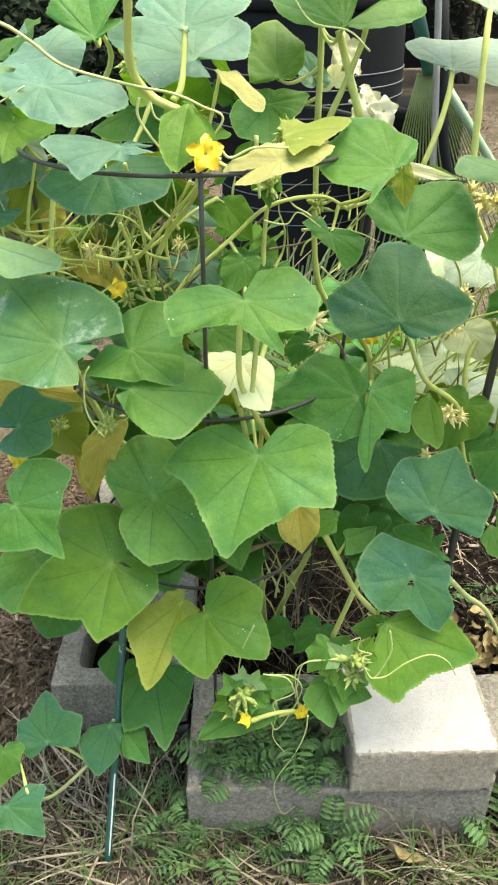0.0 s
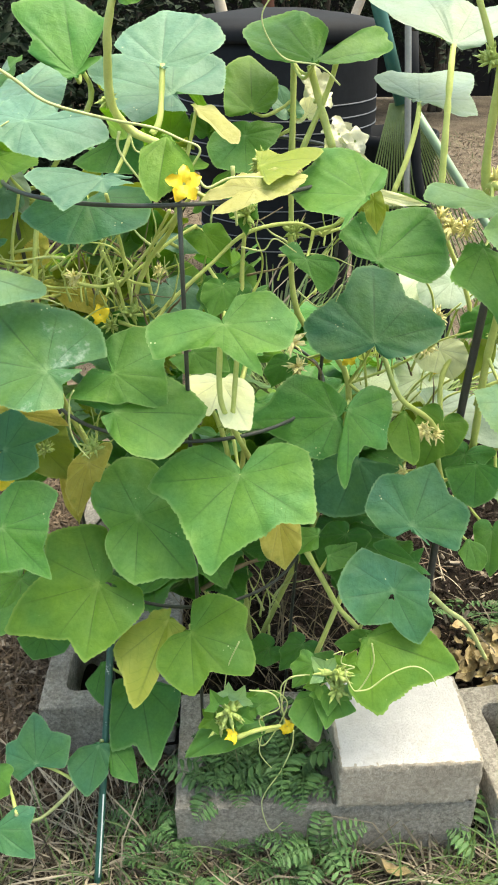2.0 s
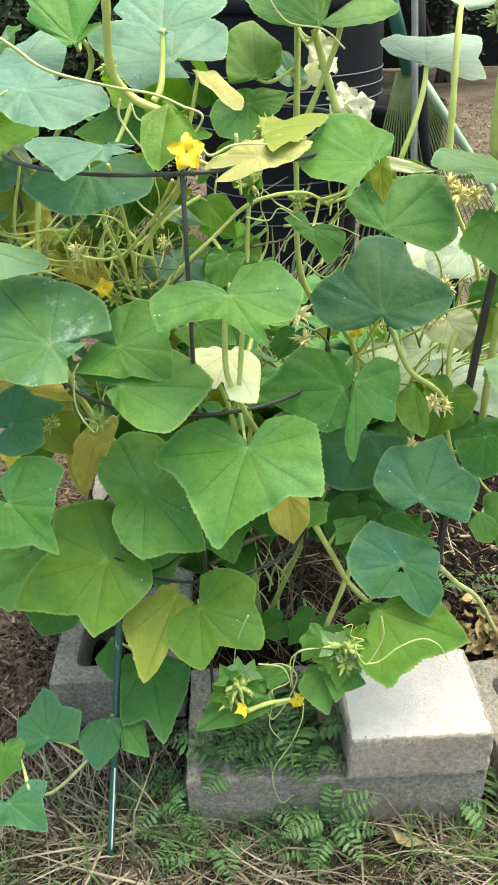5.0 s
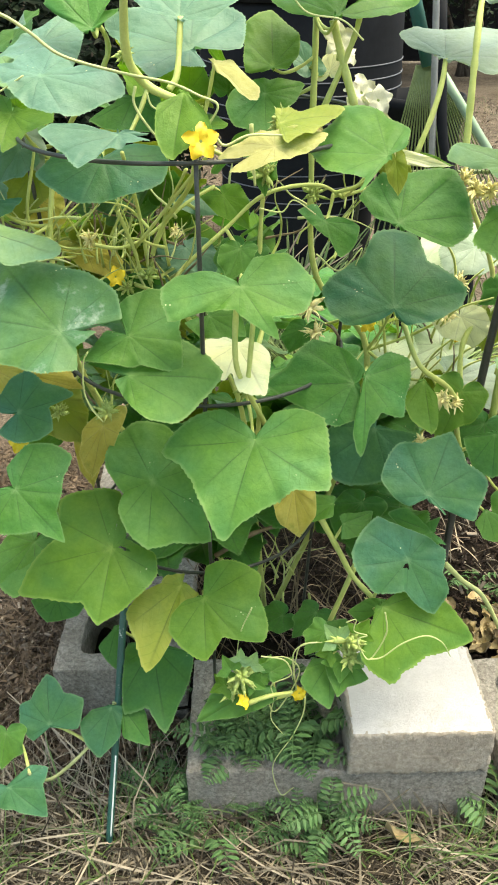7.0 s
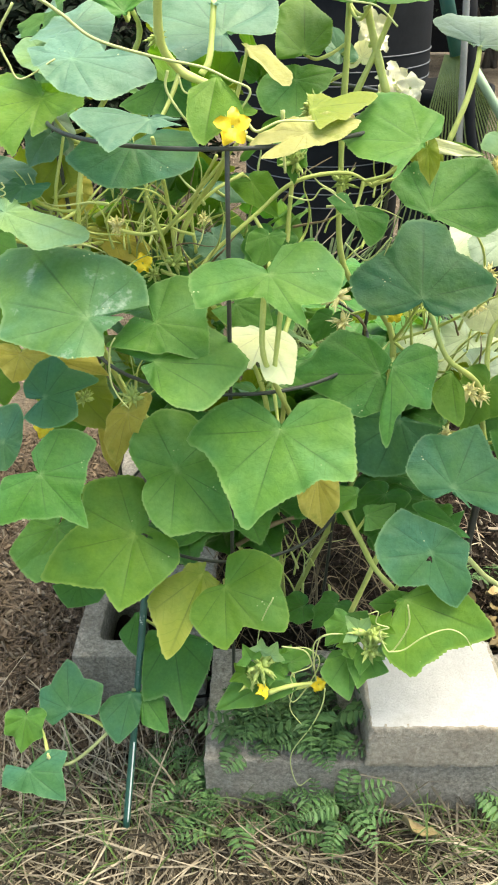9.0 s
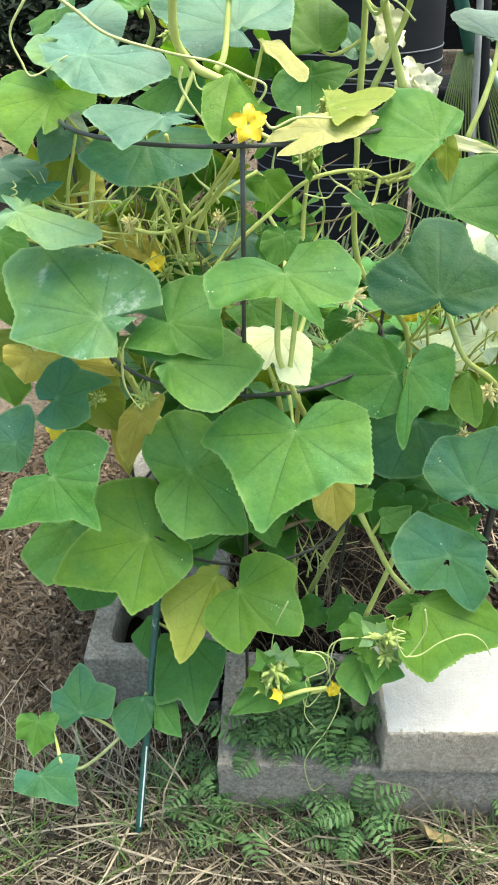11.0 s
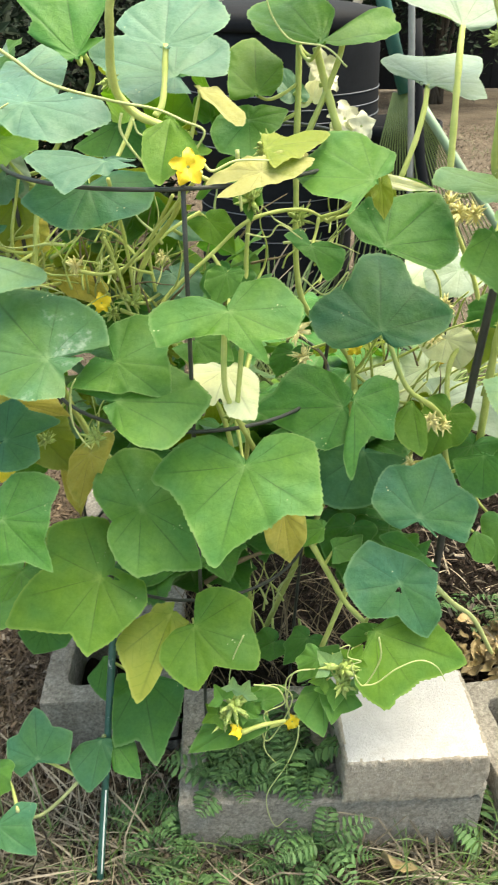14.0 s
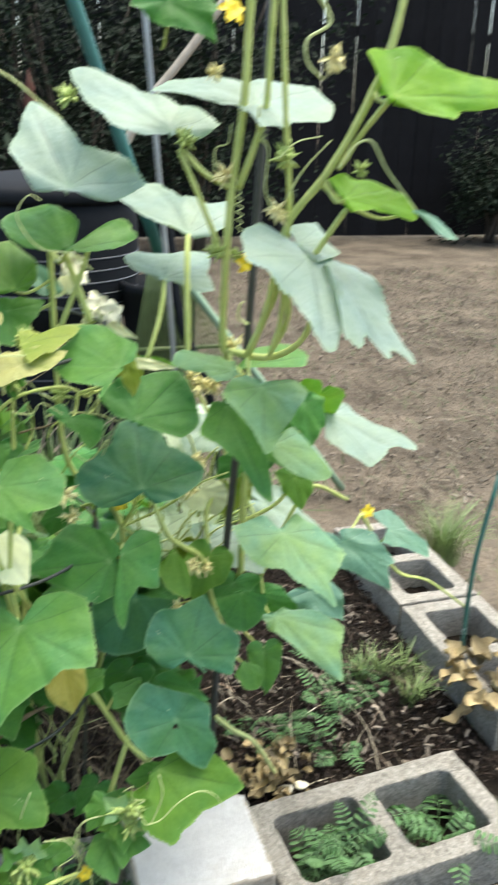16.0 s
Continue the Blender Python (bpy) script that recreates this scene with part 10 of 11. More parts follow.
stem(A, 0.0013, (-0.146, 0.949, 0.744), (-0.144, 0.962, 0.753), (-0.140, 0.973, 0.760), (-0.136, 0.988, 0.767), (-0.132, 0.996, 0.777), r1=0.0005, mat=STEM, name="leaf_stalk")
stem(A, 0.0014, (-0.207, 0.956, 0.727), (-0.233, 0.965, 0.729), (-0.255, 0.951, 0.730), (-0.282, 0.956, 0.724), (-0.306, 0.954, 0.719), r1=0.0005, mat=STEM, name="leaf_stalk")
stem(A, 0.0020, (-0.210, 0.934, 0.714), (-0.191, 0.925, 0.719), (-0.170, 0.910, 0.730), (-0.157, 0.917, 0.737), (-0.139, 0.909, 0.748), r1=0.0005, mat=STEM, name="leaf_stalk")
stem(A, 0.0020, (-0.249, 0.920, 0.744), (-0.234, 0.917, 0.752), (-0.219, 0.914, 0.756), (-0.202, 0.902, 0.757), (-0.188, 0.897, 0.752), r1=0.0005, mat=TENDRIL, name="leaf_stalk")
stem(A, 0.0012, (-0.182, 0.938, 0.803), (-0.180, 0.930, 0.825), (-0.179, 0.929, 0.846), (-0.176, 0.935, 0.864), (-0.167, 0.932, 0.882), r1=0.0005, mat=TENDRIL, name="leaf_stalk")
stem(A, 0.0022, (-0.079, 0.938, 0.796), (-0.087, 0.928, 0.812), (-0.100, 0.939, 0.820), (-0.110, 0.947, 0.831), (-0.116, 0.956, 0.843), r1=0.0005, mat=TENDRIL, name="leaf_stalk")
stem(A, 0.0012, (-0.191, 0.929, 0.778), (-0.181, 0.925, 0.795), (-0.169, 0.923, 0.809), (-0.160, 0.926, 0.823), (-0.157, 0.929, 0.838), r1=0.0005, mat=STEM, name="leaf_stalk")
stem(A, 0.0012, (-0.081, 0.959, 0.798), (-0.084, 0.973, 0.810), (-0.084, 0.973, 0.826), (-0.087, 0.975, 0.840), (-0.087, 0.975, 0.855), r1=0.0005, mat=TENDRIL, name="leaf_stalk")
stem(A, 0.0015, (-0.156, 0.945, 0.796), (-0.150, 0.953, 0.805), (-0.139, 0.948, 0.816), (-0.128, 0.950, 0.824), (-0.122, 0.959, 0.833), r1=0.0005, mat=STEM, name="leaf_stalk")
stem(A, 0.0016, (-0.187, 0.940, 0.742), (-0.191, 0.940, 0.759), (-0.193, 0.941, 0.775), (-0.200, 0.941, 0.790), (-0.209, 0.938, 0.804), r1=0.0005, mat=STEM, name="leaf_stalk")
stem(A, 0.0015, (-0.172, 0.933, 0.778), (-0.170, 0.929, 0.801), (-0.171, 0.929, 0.821), (-0.175, 0.939, 0.839), (-0.171, 0.934, 0.860), r1=0.0005, mat=OLD_STEM, name="leaf_stalk")
stem(A, 0.0015, (-0.073, 0.933, 0.737), (-0.063, 0.918, 0.756), (-0.058, 0.911, 0.775), (-0.055, 0.904, 0.793), (-0.058, 0.895, 0.811), r1=0.0005, mat=STEM, name="leaf_stalk")
stem(A, 0.0022, (-0.238, 0.929, 0.764), (-0.219, 0.924, 0.769), (-0.205, 0.931, 0.763), (-0.186, 0.920, 0.766), (-0.171, 0.930, 0.763), r1=0.0005, mat=STEM, name="leaf_stalk")
stem(A, 0.0020, (-0.108, 0.923, 0.787), (-0.120, 0.927, 0.800), (-0.132, 0.916, 0.815), (-0.152, 0.925, 0.817), (-0.170, 0.922, 0.818), r1=0.0005, mat=STEM, name="leaf_stalk")
stem(A, 0.0017, (-0.252, 0.936, 0.736), (-0.242, 0.941, 0.750), (-0.232, 0.934, 0.770), (-0.223, 0.926, 0.790), (-0.218, 0.928, 0.806), r1=0.0005, mat=STEM, name="leaf_stalk")
stem(A, 0.0018, (-0.269, 0.958, 0.760), (-0.264, 0.967, 0.771), (-0.259, 0.970, 0.785), (-0.250, 0.964, 0.801), (-0.237, 0.955, 0.814), r1=0.0005, mat=TENDRIL, name="leaf_stalk")
stem(A, 0.0019, (-0.126, 0.962, 0.800), (-0.146, 0.975, 0.810), (-0.165, 0.988, 0.822), (-0.184, 0.977, 0.834), (-0.205, 0.968, 0.839), r1=0.0005, mat=OLD_STEM, name="leaf_stalk")
stem(A, 0.0019, (-0.267, 0.938, 0.770), (-0.272, 0.925, 0.789), (-0.275, 0.931, 0.804), (-0.281, 0.939, 0.819), (-0.289, 0.935, 0.833), r1=0.0005, mat=STEM, name="leaf_stalk")
stem(A, 0.0019, (-0.118, 0.944, 0.704), (-0.123, 0.936, 0.721), (-0.130, 0.941, 0.733), (-0.134, 0.932, 0.750), (-0.141, 0.931, 0.763), r1=0.0005, mat=TENDRIL, name="leaf_stalk")
stem(A, 0.0017, (-0.192, 0.929, 0.778), (-0.181, 0.936, 0.779), (-0.168, 0.933, 0.778), (-0.154, 0.921, 0.780), (-0.141, 0.910, 0.779), r1=0.0005, mat=STEM, name="leaf_stalk")
stem(A, 0.0016, (-0.105, 0.965, 0.723), (-0.129, 0.977, 0.721), (-0.155, 0.988, 0.713), (-0.177, 0.999, 0.696), (-0.198, 1.008, 0.673), r1=0.0005, mat=STEM, name="leaf_stalk")
stem(A, 0.0019, (-0.093, 0.941, 0.760), (-0.107, 0.928, 0.768), (-0.119, 0.921, 0.776), (-0.136, 0.930, 0.774), (-0.152, 0.938, 0.766), r1=0.0005, mat=STEM, name="leaf_stalk")
stem(A, 0.0018, (-0.159, 0.960, 0.766), (-0.148, 0.952, 0.788), (-0.136, 0.950, 0.806), (-0.123, 0.942, 0.825), (-0.117, 0.939, 0.845), r1=0.0005, mat=STEM, name="leaf_stalk")
stem(A, 0.0013, (0.123, 1.036, 0.778), (0.126, 1.050, 0.793), (0.121, 1.038, 0.813), (0.119, 1.029, 0.833), (0.114, 1.022, 0.851), r1=0.0005, mat=STEM, name="leaf_stalk")
stem(A, 0.0021, (0.116, 1.067, 0.702), (0.122, 1.078, 0.715), (0.126, 1.085, 0.730), (0.132, 1.089, 0.745), (0.140, 1.099, 0.757), r1=0.0005, mat=STEM, name="leaf_stalk")
stem(A, 0.0020, (-0.023, 0.996, 0.785), (-0.020, 1.002, 0.803), (-0.019, 1.006, 0.822), (-0.016, 1.017, 0.839), (-0.020, 1.016, 0.859), r1=0.0005, mat=TENDRIL, name="leaf_stalk")
stem(A, 0.0017, (0.106, 1.021, 0.795), (0.124, 1.008, 0.807), (0.140, 1.004, 0.819), (0.153, 1.010, 0.834), (0.162, 1.008, 0.852), r1=0.0005, mat=STEM, name="leaf_stalk")
stem(A, 0.0021, (-0.035, 1.050, 0.724), (-0.034, 1.049, 0.738), (-0.030, 1.037, 0.755), (-0.026, 1.022, 0.773), (-0.018, 1.014, 0.786), r1=0.0005, mat=TENDRIL, name="leaf_stalk")
stem(A, 0.0016, (0.011, 1.051, 0.768), (0.024, 1.053, 0.784), (0.036, 1.056, 0.801), (0.054, 1.071, 0.808), (0.073, 1.085, 0.815), r1=0.0005, mat=OLD_STEM, name="leaf_stalk")
stem(A, 0.0017, (0.112, 1.049, 0.733), (0.121, 1.051, 0.757), (0.135, 1.043, 0.781), (0.147, 1.033, 0.805), (0.151, 1.037, 0.828), r1=0.0005, mat=TENDRIL, name="leaf_stalk")
stem(A, 0.0018, (0.032, 1.029, 0.718), (0.043, 1.043, 0.737), (0.044, 1.028, 0.768), (0.036, 1.022, 0.794), (0.039, 1.030, 0.817), r1=0.0005, mat=STEM, name="leaf_stalk")
stem(A, 0.0018, (0.063, 0.991, 0.779), (0.087, 1.000, 0.778), (0.111, 1.000, 0.777), (0.133, 0.990, 0.775), (0.154, 0.979, 0.768), r1=0.0005, mat=TENDRIL, name="leaf_stalk")
stem(A, 0.0017, (0.102, 0.997, 0.749), (0.110, 0.984, 0.772), (0.125, 0.993, 0.785), (0.137, 0.980, 0.804), (0.157, 0.993, 0.809), r1=0.0005, mat=STEM, name="leaf_stalk")
stem(A, 0.0019, (-0.023, 1.044, 0.670), (-0.018, 1.051, 0.684), (-0.014, 1.064, 0.697), (-0.002, 1.065, 0.710), (0.013, 1.072, 0.716), r1=0.0005, mat=STEM, name="leaf_stalk")
stem(A, 0.0016, (0.075, 1.094, 0.636), (0.088, 1.081, 0.665), (0.102, 1.075, 0.689), (0.122, 1.087, 0.702), (0.143, 1.079, 0.718), r1=0.0005, mat=STEM, name="leaf_stalk")
stem(A, 0.0014, (0.063, 1.005, 0.743), (0.068, 1.005, 0.757), (0.079, 1.008, 0.766), (0.084, 1.007, 0.779), (0.092, 1.016, 0.789), r1=0.0005, mat=STEM, name="leaf_stalk")
stem(A, 0.0019, (0.093, 1.079, 0.755), (0.077, 1.070, 0.774), (0.058, 1.084, 0.782), (0.043, 1.073, 0.801), (0.023, 1.061, 0.816), r1=0.0005, mat=TENDRIL, name="leaf_stalk")
stem(A, 0.0018, (0.083, 1.017, 0.773), (0.086, 1.030, 0.783), (0.088, 1.017, 0.800), (0.091, 1.015, 0.813), (0.098, 1.027, 0.822), r1=0.0005, mat=OLD_STEM, name="leaf_stalk")
stem(A, 0.0020, (0.025, 1.057, 0.733), (0.045, 1.052, 0.739), (0.064, 1.051, 0.743), (0.081, 1.037, 0.756), (0.097, 1.034, 0.768), r1=0.0005, mat=OLD_STEM, name="leaf_stalk")
stem(A, 0.0012, (0.139, 1.096, 0.739), (0.142, 1.101, 0.755), (0.142, 1.110, 0.771), (0.142, 1.109, 0.789), (0.142, 1.106, 0.807), r1=0.0005, mat=TENDRIL, name="leaf_stalk")
stem(A, 0.0018, (-0.013, 1.023, 0.666), (-0.010, 1.022, 0.683), (-0.011, 1.010, 0.704), (-0.013, 1.021, 0.715), (-0.015, 1.019, 0.732), r1=0.0005, mat=OLD_STEM, name="leaf_stalk")
stem(A, 0.0020, (0.216, 1.095, 0.556), (0.215, 1.093, 0.586), (0.208, 1.096, 0.613), (0.204, 1.082, 0.646), (0.208, 1.083, 0.671), r1=0.0005, mat=STEM, name="leaf_stalk")
stem(A, 0.0014, (0.262, 1.019, 0.579), (0.265, 1.025, 0.606), (0.277, 1.028, 0.630), (0.280, 1.032, 0.656), (0.284, 1.027, 0.685), r1=0.0005, mat=STEM, name="leaf_stalk")
stem(A, 0.0019, (0.182, 1.031, 0.508), (0.172, 1.035, 0.523), (0.166, 1.023, 0.547), (0.162, 1.015, 0.570), (0.162, 1.009, 0.591), r1=0.0005, mat=STEM, name="leaf_stalk")
stem(A, 0.0021, (0.171, 1.054, 0.572), (0.181, 1.067, 0.582), (0.183, 1.057, 0.604), (0.182, 1.059, 0.621), (0.188, 1.066, 0.635), r1=0.0005, mat=TENDRIL, name="leaf_stalk")
stem(A, 0.0014, (0.283, 0.986, 0.537), (0.293, 0.994, 0.549), (0.303, 0.981, 0.566), (0.307, 0.966, 0.588), (0.322, 0.974, 0.594), r1=0.0005, mat=STEM, name="leaf_stalk")
stem(A, 0.0013, (0.217, 1.067, 0.513), (0.209, 1.075, 0.535), (0.190, 1.063, 0.561), (0.181, 1.058, 0.588), (0.172, 1.048, 0.617), r1=0.0005, mat=STEM, name="leaf_stalk")
stem(A, 0.0013, (0.211, 1.063, 0.594), (0.203, 1.053, 0.629), (0.186, 1.044, 0.659), (0.170, 1.051, 0.680), (0.160, 1.042, 0.711), r1=0.0005, mat=STEM, name="leaf_stalk")
stem(A, 0.0013, (0.168, 0.999, 0.602), (0.175, 1.004, 0.613), (0.181, 1.003, 0.626), (0.190, 1.003, 0.637), (0.197, 1.014, 0.646), r1=0.0005, mat=STEM, name="leaf_stalk")
stem(A, 0.0021, (0.132, 1.007, 0.545), (0.138, 1.016, 0.562), (0.151, 1.030, 0.573), (0.163, 1.041, 0.586), (0.165, 1.027, 0.614), r1=0.0005, mat=TENDRIL, name="leaf_stalk")
stem(A, 0.0018, (0.265, 1.092, 0.568), (0.254, 1.083, 0.594), (0.242, 1.095, 0.607), (0.226, 1.084, 0.629), (0.217, 1.073, 0.655), r1=0.0005, mat=OLD_STEM, name="leaf_stalk")
stem(A, 0.0021, (0.123, 0.994, 0.608), (0.119, 0.993, 0.624), (0.110, 0.998, 0.634), (0.097, 1.008, 0.637), (0.084, 1.007, 0.644), r1=0.0005, mat=OLD_STEM, name="leaf_stalk")
stem(A, 0.0019, (0.283, 1.008, 0.537), (0.280, 1.012, 0.552), (0.279, 1.011, 0.570), (0.277, 1.007, 0.589), (0.277, 1.019, 0.600), r1=0.0005, mat=OLD_STEM, name="leaf_stalk")
stem(A, 0.0021, (0.203, 0.987, 0.573), (0.217, 0.982, 0.580), (0.234, 0.995, 0.581), (0.245, 0.988, 0.594), (0.256, 0.987, 0.606), r1=0.0005, mat=TENDRIL, name="leaf_stalk")
stem(A, 0.0018, (0.204, 1.032, 0.596), (0.210, 1.039, 0.620), (0.206, 1.054, 0.642), (0.203, 1.052, 0.670), (0.201, 1.041, 0.700), r1=0.0005, mat=OLD_STEM, name="leaf_stalk")
stem(A, 0.0015, (0.263, 1.082, 0.493), (0.266, 1.095, 0.520), (0.283, 1.109, 0.541), (0.301, 1.099, 0.566), (0.320, 1.106, 0.587), r1=0.0005, mat=STEM, name="leaf_stalk")
stem(A, 0.0017, (0.214, 1.019, 0.566), (0.224, 1.027, 0.591), (0.222, 1.033, 0.619), (0.228, 1.031, 0.648), (0.235, 1.020, 0.678), r1=0.0005, mat=STEM, name="leaf_stalk")
stem(A, 0.0020, (-0.185, 0.948, 0.485), (-0.194, 0.945, 0.509), (-0.214, 0.958, 0.517), (-0.223, 0.967, 0.536), (-0.233, 0.962, 0.559), r1=0.0005, mat=TENDRIL, name="leaf_stalk")
stem(A, 0.0013, (-0.184, 0.989, 0.490), (-0.183, 0.982, 0.519), (-0.183, 0.989, 0.539), (-0.183, 0.979, 0.567), (-0.187, 0.991, 0.583), r1=0.0005, mat=TENDRIL, name="leaf_stalk")
stem(A, 0.0018, (-0.163, 0.995, 0.440), (-0.177, 0.990, 0.447), (-0.190, 0.978, 0.461), (-0.208, 0.992, 0.454), (-0.224, 0.994, 0.456), r1=0.0005, mat=STEM, name="leaf_stalk")
stem(A, 0.0018, (-0.207, 0.994, 0.524), (-0.218, 1.008, 0.529), (-0.226, 1.017, 0.538), (-0.228, 1.023, 0.551), (-0.226, 1.031, 0.563), r1=0.0005, mat=OLD_STEM, name="leaf_stalk")
stem(A, 0.0013, (-0.230, 0.989, 0.439), (-0.220, 0.975, 0.463), (-0.217, 0.984, 0.474), (-0.217, 0.976, 0.495), (-0.215, 0.966, 0.517), r1=0.0005, mat=STEM, name="leaf_stalk")
stem(A, 0.0019, (-0.212, 0.949, 0.492), (-0.201, 0.963, 0.502), (-0.184, 0.951, 0.525), (-0.164, 0.940, 0.544), (-0.149, 0.949, 0.553), r1=0.0005, mat=STEM, name="leaf_stalk")
stem(A, 0.0017, (-0.179, 0.961, 0.537), (-0.178, 0.972, 0.551), (-0.175, 0.976, 0.568), (-0.166, 0.979, 0.583), (-0.154, 0.965, 0.606), r1=0.0005, mat=STEM, name="leaf_stalk")
stem(A, 0.0021, (-0.232, 0.966, 0.475), (-0.220, 0.980, 0.493), (-0.202, 0.983, 0.514), (-0.190, 0.973, 0.547), (-0.173, 0.980, 0.565), r1=0.0005, mat=STEM, name="leaf_stalk")
stem(A, 0.0021, (-0.006, 1.055, 0.195), (0.009, 1.066, 0.210), (0.015, 1.057, 0.247), (0.016, 1.064, 0.271), (0.018, 1.055, 0.306), r1=0.0005, mat=STEM, name="leaf_stalk")
stem(A, 0.0012, (0.060, 1.012, 0.223), (0.070, 1.022, 0.233), (0.085, 1.024, 0.243), (0.103, 1.026, 0.245), (0.122, 1.039, 0.240), r1=0.0005, mat=TENDRIL, name="leaf_stalk")
stem(A, 0.0020, (0.077, 0.995, 0.149), (0.078, 1.006, 0.164), (0.078, 1.018, 0.178), (0.081, 1.007, 0.212), (0.087, 1.009, 0.233), r1=0.0005, mat=OLD_STEM, name="leaf_stalk")
stem(A, 0.0017, (0.058, 0.990, 0.229), (0.064, 0.984, 0.252), (0.072, 0.988, 0.266), (0.081, 0.977, 0.290), (0.092, 0.966, 0.312), r1=0.0005, mat=TENDRIL, name="leaf_stalk")
stem(A, 0.0020, (0.008, 1.064, 0.124), (0.001, 1.062, 0.148), (-0.005, 1.076, 0.158), (-0.012, 1.082, 0.174), (-0.014, 1.079, 0.200), r1=0.0005, mat=TENDRIL, name="leaf_stalk")
stem(A, 0.0019, (0.071, 1.001, 0.216), (0.061, 0.999, 0.238), (0.049, 1.003, 0.253), (0.043, 1.013, 0.267), (0.041, 1.005, 0.296), r1=0.0005, mat=STEM, name="leaf_stalk")
stem(A, 0.0018, (0.082, 1.047, 0.245), (0.092, 1.061, 0.259), (0.108, 1.075, 0.269), (0.114, 1.067, 0.300), (0.111, 1.065, 0.329), r1=0.0005, mat=STEM, name="leaf_stalk")
stem(A, 0.0018, (0.054, 0.997, 0.124), (0.044, 1.000, 0.157), (0.031, 1.006, 0.186), (0.009, 1.002, 0.214), (-0.017, 0.987, 0.237), r1=0.0005, mat=STEM, name="leaf_stalk")
stem(A, 0.0013, (0.055, 1.002, 0.194), (0.056, 1.000, 0.230), (0.048, 0.998, 0.262), (0.036, 0.992, 0.294), (0.018, 0.984, 0.323), r1=0.0005, mat=TENDRIL, name="leaf_stalk")
stem(A, 0.0019, (0.043, 1.058, 0.148), (0.047, 1.065, 0.172), (0.055, 1.052, 0.210), (0.069, 1.043, 0.240), (0.078, 1.055, 0.257), r1=0.0005, mat=STEM, name="leaf_stalk")
stem(A, 0.0022, (0.045, 0.981, 0.228), (0.038, 0.972, 0.256), (0.029, 0.970, 0.278), (0.023, 0.958, 0.307), (0.020, 0.953, 0.331), r1=0.0005, mat=TENDRIL, name="leaf_stalk")
stem(A, 0.0013, (-0.020, 1.056, 0.104), (-0.007, 1.064, 0.137), (0.017, 1.051, 0.178), (0.042, 1.050, 0.206), (0.063, 1.047, 0.238), r1=0.0005, mat=STEM, name="leaf_stalk")
stem(A, 0.0017, (0.013, 1.062, 0.136), (0.025, 1.070, 0.155), (0.029, 1.071, 0.184), (0.040, 1.079, 0.202), (0.045, 1.070, 0.236), r1=0.0005, mat=STEM, name="leaf_stalk")
stem(A, 0.0014, (0.024, 0.985, 0.251), (0.012, 0.999, 0.264), (0.001, 1.004, 0.285), (-0.005, 1.013, 0.305), (-0.008, 1.018, 0.329), r1=0.0005, mat=STEM, name="leaf_stalk")


# ---- loose ground cover ----
def blades(name, count, box, length, width, mat, lie, seed, label, category, keep=None, lift=0.0, bow=0.3):
    """Strands scattered over a stretch of ground; lie: 0 upright to 1 flat."""
    rng = random.Random(seed)
    v, f = [], []
    x0, x1, y0, y1 = box
    made = 0
    while made < count:
        x, y = rng.uniform(x0, x1), rng.uniform(y0, y1)
        if keep and not keep(x, y, rng):
            continue
        made += 1
        l, w, a = rng.uniform(*length), rng.uniform(*width), rng.uniform(0, 6.283)
        up = rng.uniform(0.0, 0.35) if rng.random() < lie else rng.uniform(0.6, 1.45)
        z = wavy(x, y) + lift + rng.uniform(0.0, 0.014 if lie > 0.5 else 0.002)
        curl, side = rng.uniform(-bow, bow), Vector((-math.sin(a), math.cos(a), 0)) * w
        q, pts = Vector((x, y, z)), []
        for k in range(5):
            s = k / 4
            pts += [q + side * (1 - 0.8 * s), q - side * (1 - 0.8 * s) + Vector((0, 0, w * 0.6))]
            pitch = up * (1 - 1.1 * s) if lie <= 0.5 else up - s * up * 1.6
            b = a + curl * s * 2
            q = q + Vector((math.cos(b) * math.cos(pitch), math.sin(b) * math.cos(pitch), math.sin(pitch))) * (l / 4)
            q.z = max(q.z, z)
        lump(pts, [(2 * k, 2 * k + 1, 2 * k + 3, 2 * k + 2) for k in range(4)], v, f)
    tagged(new(name, mesh_of(name, v, f, mat, False)), label, category, kind="stuff")


def thinning(x, y, rng):
    """Off the blocks, and sparser away from the bed."""
    return outside(x, y, rng) and rng.random() < math.exp(-((max(0.0, 0.62 - y) / 0.22) ** 2 + (max(0.0, abs(x - 0.05) - 0.5) / 0.3) ** 2))


def outside(x, y, rng):
    """Off the blocks and the bed."""
    if -0.09 < x < 0.76 and 0.715 < y < 0.94:
        return False
    return not (-0.31 < x < 1.06 and 0.90 < y < 2.2)


